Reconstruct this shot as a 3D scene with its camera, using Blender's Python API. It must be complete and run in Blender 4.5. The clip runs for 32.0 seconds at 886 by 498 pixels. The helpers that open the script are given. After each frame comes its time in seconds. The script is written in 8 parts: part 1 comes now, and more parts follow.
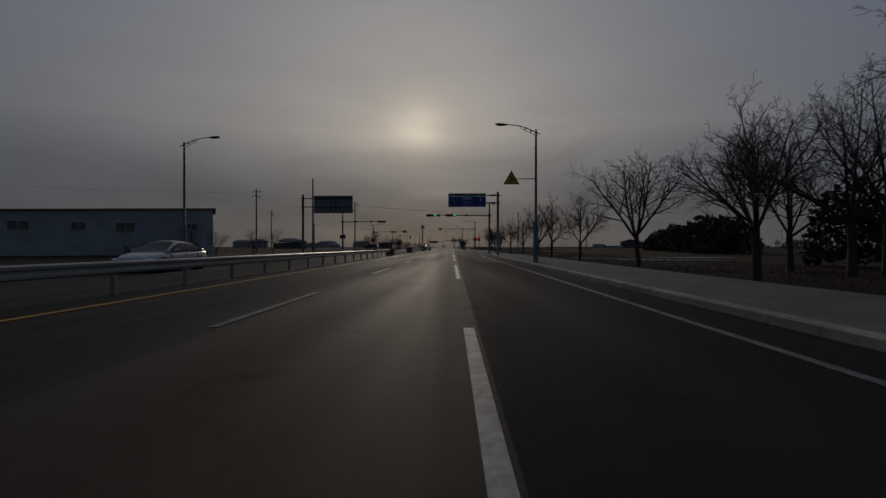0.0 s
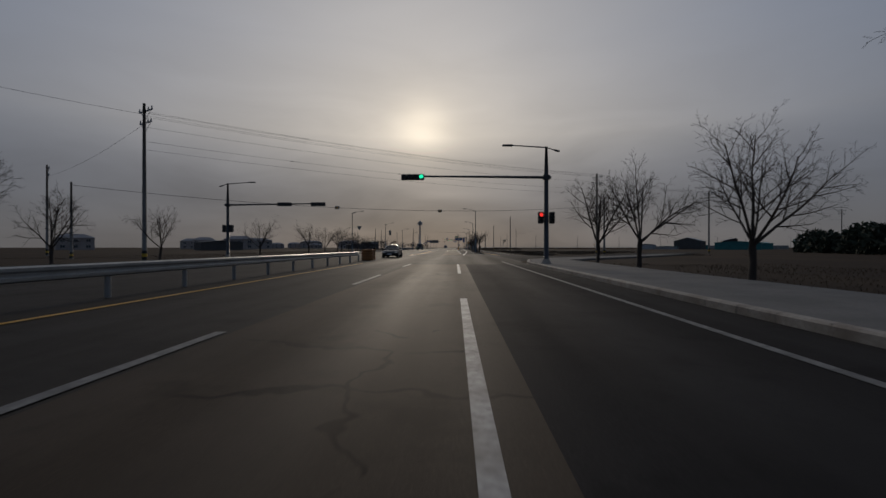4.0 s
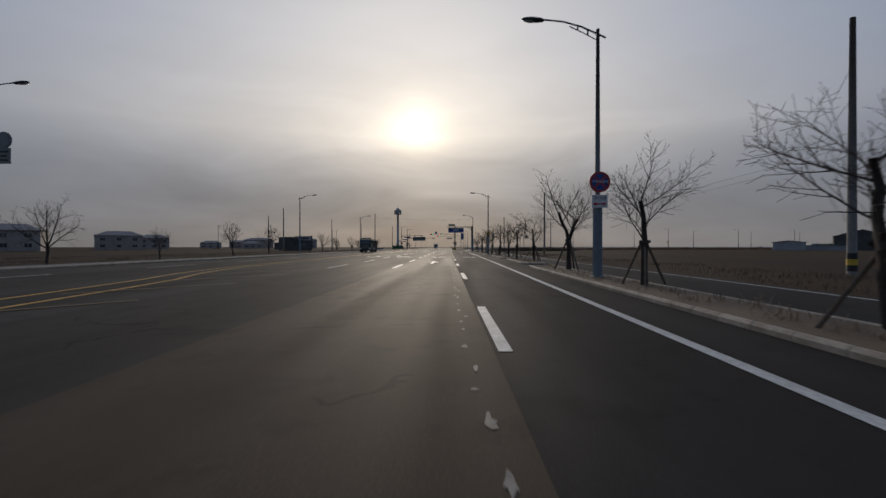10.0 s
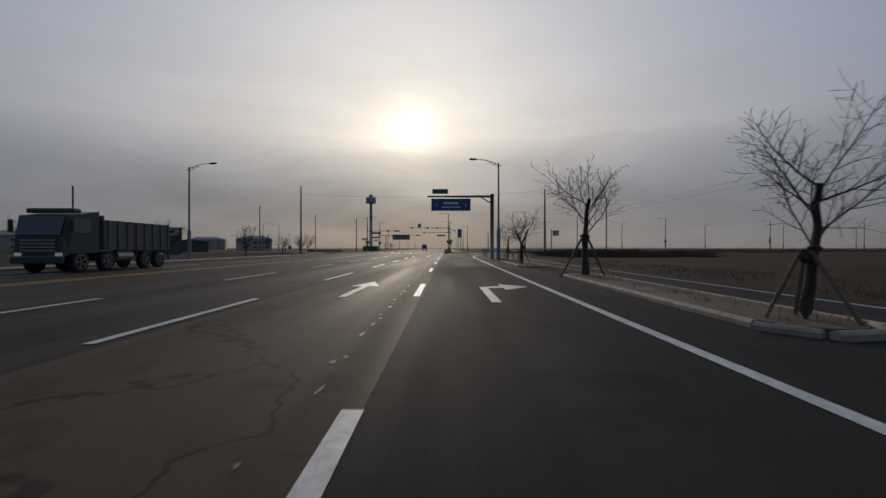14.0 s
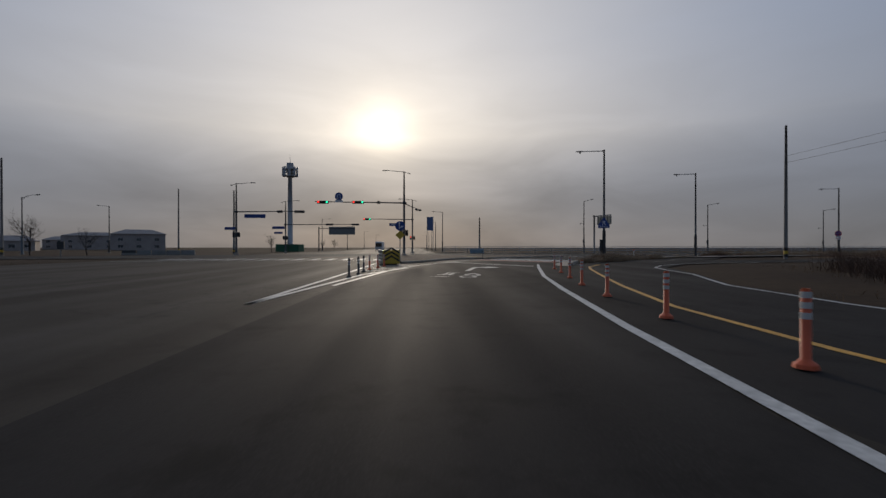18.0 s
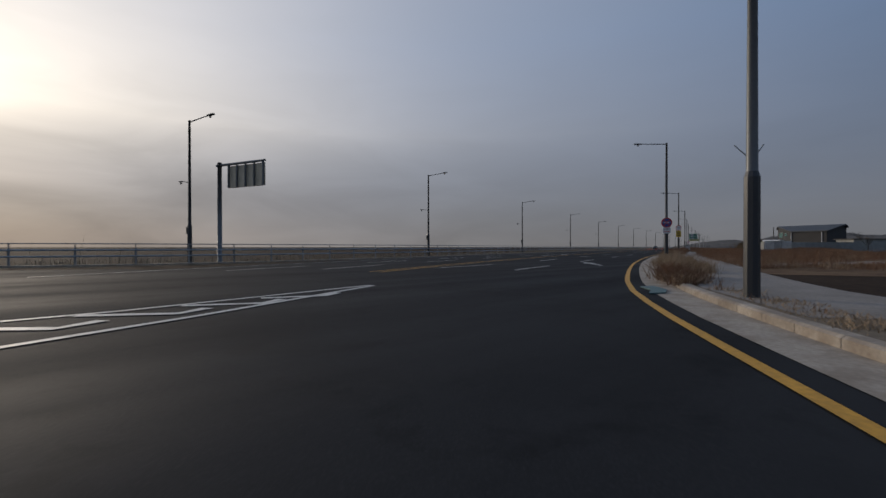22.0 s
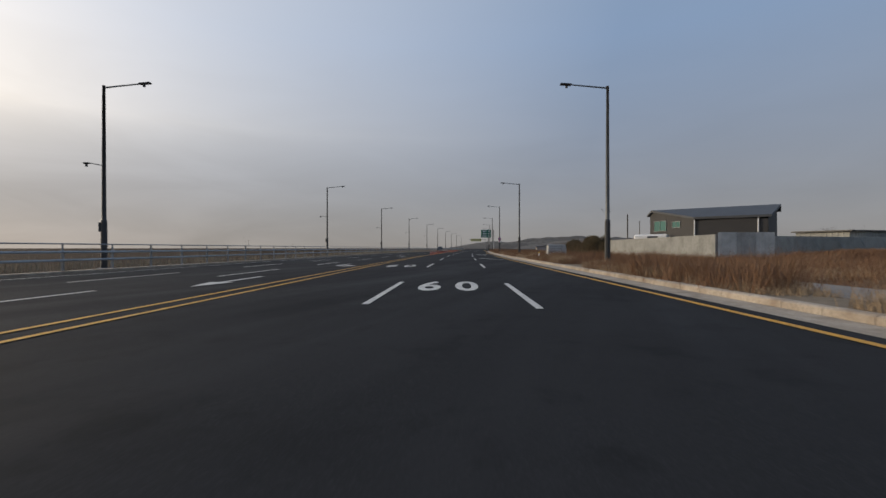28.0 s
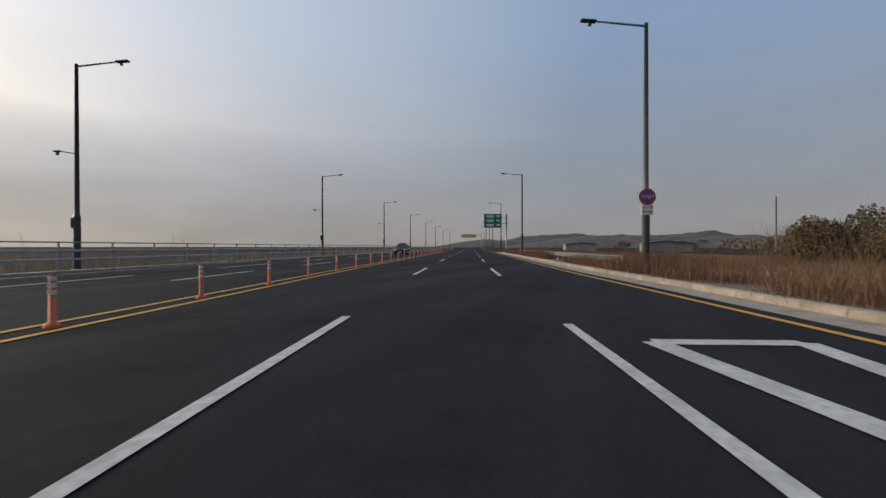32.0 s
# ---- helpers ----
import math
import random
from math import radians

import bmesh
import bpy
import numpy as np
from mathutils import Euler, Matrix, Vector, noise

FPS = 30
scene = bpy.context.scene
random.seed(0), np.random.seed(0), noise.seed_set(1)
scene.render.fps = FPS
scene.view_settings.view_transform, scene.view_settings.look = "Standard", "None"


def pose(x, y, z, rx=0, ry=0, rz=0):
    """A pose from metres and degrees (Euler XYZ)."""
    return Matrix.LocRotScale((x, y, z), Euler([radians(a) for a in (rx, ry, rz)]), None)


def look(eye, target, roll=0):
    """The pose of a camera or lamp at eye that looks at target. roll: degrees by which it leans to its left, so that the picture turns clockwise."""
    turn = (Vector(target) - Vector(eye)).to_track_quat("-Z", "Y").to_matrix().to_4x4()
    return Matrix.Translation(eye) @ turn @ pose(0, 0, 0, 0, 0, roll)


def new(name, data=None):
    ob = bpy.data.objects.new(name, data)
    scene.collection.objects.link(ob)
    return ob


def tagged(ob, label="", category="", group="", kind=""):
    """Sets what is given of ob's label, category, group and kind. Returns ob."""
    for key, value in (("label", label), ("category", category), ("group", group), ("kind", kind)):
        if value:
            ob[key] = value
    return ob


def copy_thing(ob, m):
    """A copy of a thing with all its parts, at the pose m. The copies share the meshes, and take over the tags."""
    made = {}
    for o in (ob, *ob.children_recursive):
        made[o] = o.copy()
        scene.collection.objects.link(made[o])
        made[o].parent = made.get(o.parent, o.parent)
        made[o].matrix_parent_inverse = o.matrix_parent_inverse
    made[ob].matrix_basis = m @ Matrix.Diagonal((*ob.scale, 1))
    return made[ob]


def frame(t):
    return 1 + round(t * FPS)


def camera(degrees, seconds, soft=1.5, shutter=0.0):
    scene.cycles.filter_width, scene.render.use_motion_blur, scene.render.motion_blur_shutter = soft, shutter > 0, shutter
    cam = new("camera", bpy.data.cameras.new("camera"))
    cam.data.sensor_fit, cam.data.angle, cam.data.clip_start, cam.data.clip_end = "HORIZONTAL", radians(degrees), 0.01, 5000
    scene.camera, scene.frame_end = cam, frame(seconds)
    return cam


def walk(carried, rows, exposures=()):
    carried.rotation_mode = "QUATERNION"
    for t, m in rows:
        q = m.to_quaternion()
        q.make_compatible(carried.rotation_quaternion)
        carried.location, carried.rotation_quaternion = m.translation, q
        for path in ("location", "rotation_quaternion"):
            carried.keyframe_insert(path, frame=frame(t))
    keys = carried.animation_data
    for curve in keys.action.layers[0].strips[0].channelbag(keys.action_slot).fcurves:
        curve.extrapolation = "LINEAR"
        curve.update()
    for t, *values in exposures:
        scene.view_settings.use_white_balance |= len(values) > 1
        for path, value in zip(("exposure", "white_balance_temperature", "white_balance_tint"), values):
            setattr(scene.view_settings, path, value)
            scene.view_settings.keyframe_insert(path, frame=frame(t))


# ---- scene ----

# ================= camera and its walk =================
cam = camera(88.0, 32.0, soft=1.5, shutter=0.08)
# seconds, x, y, heading to the right of +y, pitch
WAY = """
0 0.00 0.00 -1.30 -0.28
0.5 0.03 10.63 -1.29 -0.30
1 0.06 21.23 -1.40 -0.32
1.5 0.04 31.79 -1.58 -0.28
2 -0.03 42.34 -1.84 -0.16
2.5 -0.06 52.86 -2.09 -0.18
3 -0.01 63.41 -2.21 -0.18
3.5 -0.19 74.05 -2.23 -0.20
4 -0.24 84.85 -1.74 -0.20
5 -0.13 106.78 -1.31 -0.21
5.5 -0.08 117.79 -1.53 -0.20
6 -0.01 128.71 -1.61 -0.20
6.5 0.02 139.47 -1.66 -0.11
7 0.08 150.05 -1.68 -0.05
7.5 -0.04 160.53 -1.67 -0.17
8 -0.06 171.05 -1.59 -0.22
8.5 -0.19 181.56 -1.45 -0.27
9 -0.31 191.92 -1.36 -0.28
9.5 -0.40 202.05 -1.22 -0.27
10 -0.40 211.94 -1.10 -0.25
10.5 -0.25 221.64 -1.01 -0.26
11 -0.23 231.25 -0.86 -0.30
11.5 -0.17 240.76 -0.79 -0.26
12 -0.07 250.15 -0.77 -0.23
12.5 -0.02 259.47 -0.55 -0.20
13 0.16 268.62 -0.60 -0.14
13.5 0.29 277.61 -0.55 -0.11
14 0.27 286.54 -0.47 -0.10
14.5 0.31 295.44 -0.44 -0.10
15 0.44 304.33 -0.40 -0.13
16 0.73 322.10 -0.24 -0.08
16.5 0.91 330.95 0.04 0.02
17 1.32 339.73 0.67 -0.10
17.5 1.80 348.46 1.74 -0.15
18 2.56 357.02 3.07 -0.20
18.5 3.59 365.23 5.13 -0.27
19 4.95 372.94 8.42 -0.37
19.5 6.73 380.12 13.05 -0.40
20 9.20 386.65 18.49 -0.53
20.5 12.08 392.50 24.52 -0.36
21 15.40 397.82 31.27 -0.29
21.5 19.34 402.64 38.13 -0.26
22 23.91 407.03 44.58 -0.24
22.5 29.14 411.01 50.28 -0.26
23 35.01 414.73 55.01 -0.29
23.5 41.43 418.23 59.32 -0.11
24 48.28 421.64 63.48 0.06
24.5 55.68 424.72 66.76 0.04
25 63.58 427.64 67.78 0.03
25.5 71.87 430.56 68.04 -0.07
26 80.48 433.53 68.51 -0.13
27 98.45 439.49 69.84 -0.14
27.5 107.71 442.41 70.50 -0.10
28 117.12 445.32 70.97 -0.10
28.5 126.71 448.29 71.08 -0.14
29 136.36 451.24 71.09 -0.17
29.5 145.89 454.12 71.16 -0.18
30 155.18 456.92 71.26 -0.15
30.5 164.31 459.60 71.65 -0.20
31 173.58 462.31 71.79 -0.21
31.5 182.99 465.00 72.04 -0.25
32 192.46 467.62 72.35 -0.28
"""
rows = []
for line in WAY.strip().splitlines():
    t, x, y, head, tilt = map(float, line.split())
    rows.append((t, pose(x, y, 1.16, 90 + tilt, 0, -head)))
walk(cam, rows, exposures=((0, -1.4, 6500, 10), (2, -1.0, 6500, 10), (3.5, -0.75, 6500, 10), (5.0, -0.5, 6500, 10), (6, -0.32, 6500, 10), (7, -0.2, 6500, 10), (8, -0.07, 6500, 10), (17, -0.05, 6500, 10), (20, 0.0, 6500, 10), (22, 0.22, 6560, 10), (24, 0.66, 6720, 9.8), (26, 0.85, 7000, 9.3), (28, 0.97, 7300, 9.2), (32, 1.0, 7350, 9.2)))

# ================= world, sun =================
SUN_AZ, SUN_EL = radians(-4.3), radians(14.3)
sun_dir = Vector((math.sin(SUN_AZ) * math.cos(SUN_EL), math.cos(SUN_AZ) * math.cos(SUN_EL), math.sin(SUN_EL)))
world = bpy.data.worlds.new("hazy_evening_sky")
scene.world = world
world.use_nodes = True
wn, wl = world.node_tree.nodes, world.node_tree.links
wn.clear()


def wmath(op, a, b=None, c=None):
    n = wn.new("ShaderNodeMath")
    n.operation = op
    for i, v in enumerate((a, b, c)):
        if v is None:
            continue
        if isinstance(v, (int, float)):
            n.inputs[i].default_value = v
        else:
            wl.new(v, n.inputs[i])
    return n.outputs[0]


def wmix(fac, a, b, mode="MIX"):
    n = wn.new("ShaderNodeMix")
    n.data_type, n.blend_type = "RGBA", mode
    n.clamp_factor = True
    for i, v in ((0, fac), (6, a), (7, b)):
        if isinstance(v, (int, float)):
            n.inputs[i].default_value = v
        elif isinstance(v, tuple):
            n.inputs[i].default_value = (*v, 1)
        else:
            wl.new(v, n.inputs[i])
    return n.outputs[2]


tc = wn.new("ShaderNodeTexCoord")
sep = wn.new("ShaderNodeSeparateXYZ")
wl.new(tc.outputs["Generated"], sep.inputs[0])
dot = wn.new("ShaderNodeVectorMath")
dot.operation = "DOT_PRODUCT"
wl.new(tc.outputs["Generated"], dot.inputs[0])
dot.inputs[1].default_value = sun_dir
cosine = wmath("MAXIMUM", dot.outputs["Value"], 0.0)
up = wmath("MAXIMUM", sep.outputs["Z"], 0.0)
sky = wn.new("ShaderNodeTexSky")
sky.sky_type, sky.sun_disc = "NISHITA", False
sky.sun_elevation, sky.sun_rotation = SUN_EL, SUN_AZ
sky.air_density, sky.dust_density, sky.ozone_density = 1.0, 2.0, 1.5
# haze: mauve grey at the horizon, pale blue above
height = wmath("POWER", wmath("MULTIPLY", up, 2.5), 1.0)
near_sun = wmath("POWER", cosine, 3.0)
low = wmix(near_sun, (0.134, 0.136, 0.146), (0.136, 0.128, 0.132))
high = wmix(near_sun, (0.112, 0.168, 0.275), (0.104, 0.155, 0.265))
haze = wmix(height, low, high)
base = wmix(0.025, haze, wmix(1.0, sky.outputs[0], (0.1, 0.1, 0.1), "MULTIPLY"))
# thin stretched cloud
stretch = wn.new("ShaderNodeMapping")
stretch.inputs["Scale"].default_value = (1.6, 1.6, 6.0)
wl.new(tc.outputs["Generated"], stretch.inputs[0])
cloud = wn.new("ShaderNodeTexNoise")
cloud.inputs["Scale"].default_value, cloud.inputs["Detail"].default_value, cloud.inputs["Roughness"].default_value = 2.1, 5.0, 0.5
cloud.inputs["Distortion"].default_value = 0.5
wl.new(stretch.outputs[0], cloud.inputs["Vector"])
puff = wmath("MULTIPLY_ADD", cloud.outputs["Fac"], 1.5, 0.25)
low_band = wmath("SUBTRACT", 1.0, wmath("MINIMUM", wmath("MULTIPLY", up, 2.2), 1.0))
puff = wmath("ADD", wmath("MULTIPLY", wmath("SUBTRACT", puff, 1.0), wmath("MULTIPLY", wmath("MULTIPLY_ADD", wmath("POWER", low_band, 1.6), 1.1, 0.12), wmath("MULTIPLY_ADD", near_sun, 0.8, 0.2))), 1.0)
base = wmix(1.0, base, puff, "MULTIPLY")
# the sun's glow through the haze
wide = wmath("MULTIPLY", wmath("POWER", cosine, 7.0), 0.40)
broad = wmath("MULTIPLY", wmath("POWER", cosine, 1.1), 0.21)
mid = wmath("MULTIPLY", wmath("POWER", cosine, 34.0), 0.12)
core = wmath("ADD", wmath("MULTIPLY", wmath("POWER", cosine, 700.0), 0.5), wmath("MULTIPLY", wmath("POWER", cosine, 170.0), 0.12))
veil = wmath("MULTIPLY_ADD", wmath("POWER", wmath("MINIMUM", wmath("MULTIPLY", up, 4.3), 1.0), 2.6), 0.97, 0.03)
glow = wmath("MULTIPLY", wmath("ADD", wmath("ADD", wide, mid), core), wmath("MULTIPLY", veil, puff))
base = wmix(1.0, base, wmix(1.0, (1.0, 0.94, 0.86), wmath("MULTIPLY", broad, wmath("MULTIPLY_ADD", veil, 0.75, 0.25)), "MULTIPLY"), "ADD")
lit = wmix(1.0, wmix(1.0, (1.0, 0.845, 0.60), glow, "MULTIPLY"), base, "ADD")
back = wn.new("ShaderNodeBackground")
wl.new(lit, back.inputs[0])
back.inputs[1].default_value = 1.0
wo = wn.new("ShaderNodeOutputWorld")
wl.new(back.outputs[0], wo.inputs[0])

sun = new("sun", bpy.data.lights.new("sun", "SUN"))
sun.data.energy, sun.data.angle, sun.data.color = 1.1, radians(9), (1.0, 0.86, 0.70)
sun.matrix_world = look(sun_dir * 50, (0, 0, 0))

# ================= materials =================
MATS = {}


def mat(name, color, rough=0.6, metal=0.0, grain=0.0, scale=6.0, stain=0.0, stain_scale=0.3, bump=0.0, spec=0.5, vary=0.0,
        emit=None, power=0.0, tint=None):
    """A surface with fine grain, larger stains, relief and a shift from object to object."""
    if name in MATS:
        return MATS[name]
    m = bpy.data.materials.new(name)
    m.use_nodes = True
    n, l = m.node_tree.nodes, m.node_tree.links
    b = n["Principled BSDF"]
    b.inputs["Roughness"].default_value, b.inputs["Metallic"].default_value = rough, metal
    b.inputs["Specular IOR Level"].default_value = spec
    b.inputs["Base Color"].default_value = (*color, 1)
    if emit:
        b.inputs["Emission Color"].default_value = (*emit, 1)
        b.inputs["Emission Strength"].default_value = power
    geo = n.new("ShaderNodeNewGeometry")
    out = None

    def blend(a, fac, col):
        x = n.new("ShaderNodeMix")
        x.data_type = "RGBA"
        l.new(fac, x.inputs[0])
        if isinstance(a, tuple):
            x.inputs[6].default_value = (*a, 1)
        else:
            l.new(a, x.inputs[6])
        x.inputs[7].default_value = (*col, 1)
        return x.outputs[2]

    def ramp(src, lo, hi, top):
        r = n.new("ShaderNodeMapRange")
        r.inputs[1].default_value, r.inputs[2].default_value, r.inputs[4].default_value = lo, hi, top
        l.new(src, r.inputs[0])
        return r.outputs[0]

    fine = None
    if grain or bump:
        t1 = n.new("ShaderNodeTexNoise")
        t1.inputs["Scale"].default_value, t1.inputs["Detail"].default_value = scale, 4.0
        l.new(geo.outputs["Position"], t1.inputs["Vector"])
        fine = t1.outputs["Fac"]
    cur = color
    if grain:
        dark = tuple(c * (1 - grain) for c in color)
        cur = blend(cur, ramp(fine, 0.35, 0.7, 1.0), dark)
    if stain:
        t2 = n.new("ShaderNodeTexNoise")
        t2.inputs["Scale"].default_value, t2.inputs["Detail"].default_value = stain_scale, 6.0
        t2.inputs["Roughness"].default_value = 0.6
        l.new(geo.outputs["Position"], t2.inputs["Vector"])
        cur = blend(cur, ramp(t2.outputs["Fac"], 0.42, 0.72, stain), tint or tuple(c * 0.45 for c in color))
    if vary:
        info = n.new("ShaderNodeObjectInfo")
        hsv = n.new("ShaderNodeHueSaturation")
        mr = n.new("ShaderNodeMapRange")
        mr.inputs[3].default_value, mr.inputs[4].default_value = 1 - vary, 1 + vary
        l.new(info.outputs["Random"], mr.inputs[0])
        l.new(mr.outputs[0], hsv.inputs["Value"])
        if isinstance(cur, tuple):
            hsv.inputs["Color"].default_value = (*cur, 1)
        else:
            l.new(cur, hsv.inputs["Color"])
        cur = hsv.outputs[0]
    if not isinstance(cur, tuple):
        l.new(cur, b.inputs["Base Color"])
    if bump:
        bp = n.new("ShaderNodeBump")
        bp.inputs["Strength"].default_value, bp.inputs["Distance"].default_value = bump, 0.01
        l.new(fine, bp.inputs["Height"])
        l.new(bp.outputs[0], b.inputs["Normal"])
    MATS[name] = m
    return m


def asphalt(name, color, rough, stripes, spec=0.1, cracked=0.0):
    """Asphalt with grain, wheel tracks along the road and patches of wear."""
    m = bpy.data.materials.new(name)
    m.use_nodes = True
    n, l = m.node_tree.nodes, m.node_tree.links
    b = n["Principled BSDF"]
    geo = n.new("ShaderNodeNewGeometry")
    col = None

    def noise_of(scale, detail, vec=None, ro=0.5):
        t = n.new("ShaderNodeTexNoise")
        t.inputs["Scale"].default_value, t.inputs["Detail"].default_value, t.inputs["Roughness"].default_value = scale, detail, ro
        l.new(vec or geo.outputs["Position"], t.inputs["Vector"])
        return t.outputs["Fac"]

    def mixc(fac, a, bcol, lo, hi, top=1.0):
        r = n.new("ShaderNodeMapRange")
        r.inputs[1].default_value, r.inputs[2].default_value, r.inputs[4].default_value = lo, hi, top
        l.new(fac, r.inputs[0])
        x = n.new("ShaderNodeMix")
        x.data_type = "RGBA"
        l.new(r.outputs[0], x.inputs[0])
        if isinstance(a, tuple):
            x.inputs[6].default_value = (*a, 1)
        else:
            l.new(a, x.inputs[6])
        x.inputs[7].default_value = (*bcol, 1)
        return x.outputs[2]

    c = mixc(noise_of(60, 3), color, tuple(v * 1.7 for v in color), 0.5, 0.75)
    mp = n.new("ShaderNodeMapping")
    mp.inputs["Scale"].default_value = stripes
    l.new(geo.outputs["Position"], mp.inputs[0])
    long = noise_of(1.0, 4, mp.outputs[0])
    c = mixc(long, c, tuple(v * 1.35 for v in color), 0.4, 0.75, 0.7)
    c = mixc(noise_of(0.25, 5, None, 0.6), c, tuple(v * 0.6 for v in color), 0.5, 0.75, 0.7)
    # thin branching cracks, broken up by a wider noise
    warp = n.new("ShaderNodeVectorMath")
    warp.operation = "MULTIPLY_ADD"
    tint = n.new("ShaderNodeTexNoise")
    tint.inputs["Scale"].default_value = 1.3
    l.new(geo.outputs["Position"], tint.inputs["Vector"])
    l.new(tint.outputs["Color"], warp.inputs[0])
    warp.inputs[1].default_value = (1.2, 1.2, 0.0)
    l.new(geo.outputs["Position"], warp.inputs[2])
    cell = n.new("ShaderNodeTexVoronoi")
    cell.feature = "DISTANCE_TO_EDGE"
    cell.inputs["Scale"].default_value = 0.33
    l.new(warp.outputs[0], cell.inputs["Vector"])
    thin = n.new("ShaderNodeMapRange")
    thin.inputs[1].default_value, thin.inputs[2].default_value, thin.inputs[3].default_value, thin.inputs[4].default_value = 0.004, 0.012, 1.0, 0.0
    l.new(cell.outputs["Distance"], thin.inputs[0])
    gate = n.new("ShaderNodeMath")
    gate.operation = "GREATER_THAN"
    l.new(noise_of(0.12, 3), gate.inputs[0])
    gate.inputs[1].default_value = 0.54
    both = n.new("ShaderNodeMath")
    both.operation = "MULTIPLY"
    l.new(thin.outputs[0], both.inputs[0])
    l.new(gate.outputs[0], both.inputs[1])
    if cracked:
        c = mixc(both.outputs[0], c, tuple(v * 0.4 for v in color), 0.0, 1.0, cracked)
    # dark sealed blotches and pale dusty ones
    c = mixc(noise_of(0.9, 6, None, 0.65), c, tuple(v * 0.55 for v in color), 0.54, 0.66, 0.55)
    c = mixc(noise_of(2.3, 5, mp.outputs[0], 0.7), c, tuple(v * 1.5 for v in color), 0.5, 0.8, 0.4)
    l.new(c, b.inputs["Base Color"])
    tracks = noise_of(0.9, 3, mp.outputs[0], 0.5)
    r = n.new("ShaderNodeMapRange")
    r.inputs[1].default_value, r.inputs[2].default_value = 0.3, 0.7
    r.inputs[3].default_value, r.inputs[4].default_value = rough + 0.07, rough - 0.07
    l.new(tracks, r.inputs[0])
    l.new(r.outputs[0], b.inputs["Roughness"])
    g = n.new("ShaderNodeMapRange")
    g.inputs[1].default_value, g.inputs[2].default_value = 0.35, 0.68
    g.inputs[3].default_value, g.inputs[4].default_value = spec * 0.55, spec
    l.new(tracks, g.inputs[0])
    l.new(g.outputs[0], b.inputs["Specular IOR Level"])
    bp = n.new("ShaderNodeBump")
    bp.inputs["Strength"].default_value, bp.inputs["Distance"].default_value = 0.35, 0.006
    l.new(noise_of(110, 2), bp.inputs["Height"])
    l.new(bp.outputs[0], b.inputs["Normal"])
    MATS[name] = m
    return m


M_ROAD = asphalt("worn_asphalt", (0.040, 0.034, 0.028), 0.74, (0.8, 0.03, 1.0), 0.075, 0.6)
M_BROWN = asphalt("dusty_brown_asphalt", (0.066, 0.049, 0.034), 0.72, (0.9, 0.03, 1.0), 0.085, 0.8)
M_NEW = asphalt("dark_asphalt", (0.030, 0.027, 0.025), 0.8, (0.8, 0.04, 1.0), 0.05)
M_ROADB = asphalt("black_asphalt", (0.022, 0.023, 0.025), 0.8, (0.06, 0.6, 1.0), 0.06)
M_WHITE = mat("white_paint", (0.62, 0.61, 0.58), 0.6, grain=0.35, scale=14, stain=0.6, stain_scale=2.5)
M_YELLOW = mat("yellow_paint", (0.68, 0.345, 0.025), 0.6, grain=0.3, scale=14, stain=0.5, stain_scale=2.5)
M_RED = mat("red_paving", (0.28, 0.11, 0.075), 0.75, grain=0.3, scale=20, stain=0.5, stain_scale=1.0)
M_CONC = mat("kerb_concrete", (0.40, 0.345, 0.28), 0.85, grain=0.3, scale=18, stain=0.85, stain_scale=1.7, bump=0.4, vary=0.14, tint=(0.19, 0.145, 0.105))
M_PAVE = mat("pavement_concrete", (0.20, 0.185, 0.165), 0.85, spec=0.2, grain=0.25, scale=22, stain=0.6, stain_scale=0.6, bump=0.3)
M_EARTH = mat("field_earth", (0.048, 0.032, 0.022), 0.95, spec=0.05, grain=0.45, scale=3.0, stain=0.8, stain_scale=0.06, bump=0.6, tint=(0.075, 0.05, 0.03))
M_STEEL = mat("galvanised_steel", (0.33, 0.34, 0.34), 0.45, 0.6, grain=0.2, scale=30, stain=0.4, stain_scale=1.5)
M_POLE = mat("grey_painted_pole", (0.16, 0.17, 0.175), 0.45, 0.3, grain=0.15, scale=20, stain=0.3, stain_scale=1.2)
M_DARKPOLE = mat("dark_painted_pole", (0.045, 0.047, 0.05), 0.45, 0.2, grain=0.15, scale=20, stain=0.3, stain_scale=1.2)
M_GLASS = mat("lamp_glass", (0.35, 0.35, 0.33), 0.25)
M_BARK = mat("bare_bark", (0.060, 0.044, 0.034), 0.9, grain=0.4, scale=25, stain=0.4, stain_scale=3, bump=0.5)
M_WOOD = mat("prop_timber", (0.17, 0.13, 0.09), 0.85, grain=0.4, scale=14)
M_RUST = mat("orange_barrier", (0.42, 0.17, 0.05), 0.6, grain=0.3, scale=12, stain=0.6, stain_scale=2)
M_BLACK = mat("black_plastic", (0.02, 0.02, 0.021), 0.45)
M_ORANGE = mat("orange_post_plastic", (0.62, 0.10, 0.03), 0.5, stain=0.4, stain_scale=4)
M_REFLECT = mat("pale_reflector_band", (0.55, 0.53, 0.50), 0.35)
M_TELE = mat("spun_concrete_pole", (0.20, 0.185, 0.165), 0.85, grain=0.3, scale=10, stain=0.4, stain_scale=0.6)
M_STRIPE = mat("hazard_yellow", (0.65, 0.42, 0.04), 0.5, stain=0.4, stain_scale=3)
M_BLUE = mat("sign_blue", (0.015, 0.06, 0.26), 0.4, stain=0.2, stain_scale=1)
M_GREEN = mat("sign_green", (0.01, 0.16, 0.10), 0.4, stain=0.2, stain_scale=1)
M_SIGNWHITE = mat("sign_white", (0.72, 0.72, 0.72), 0.4)
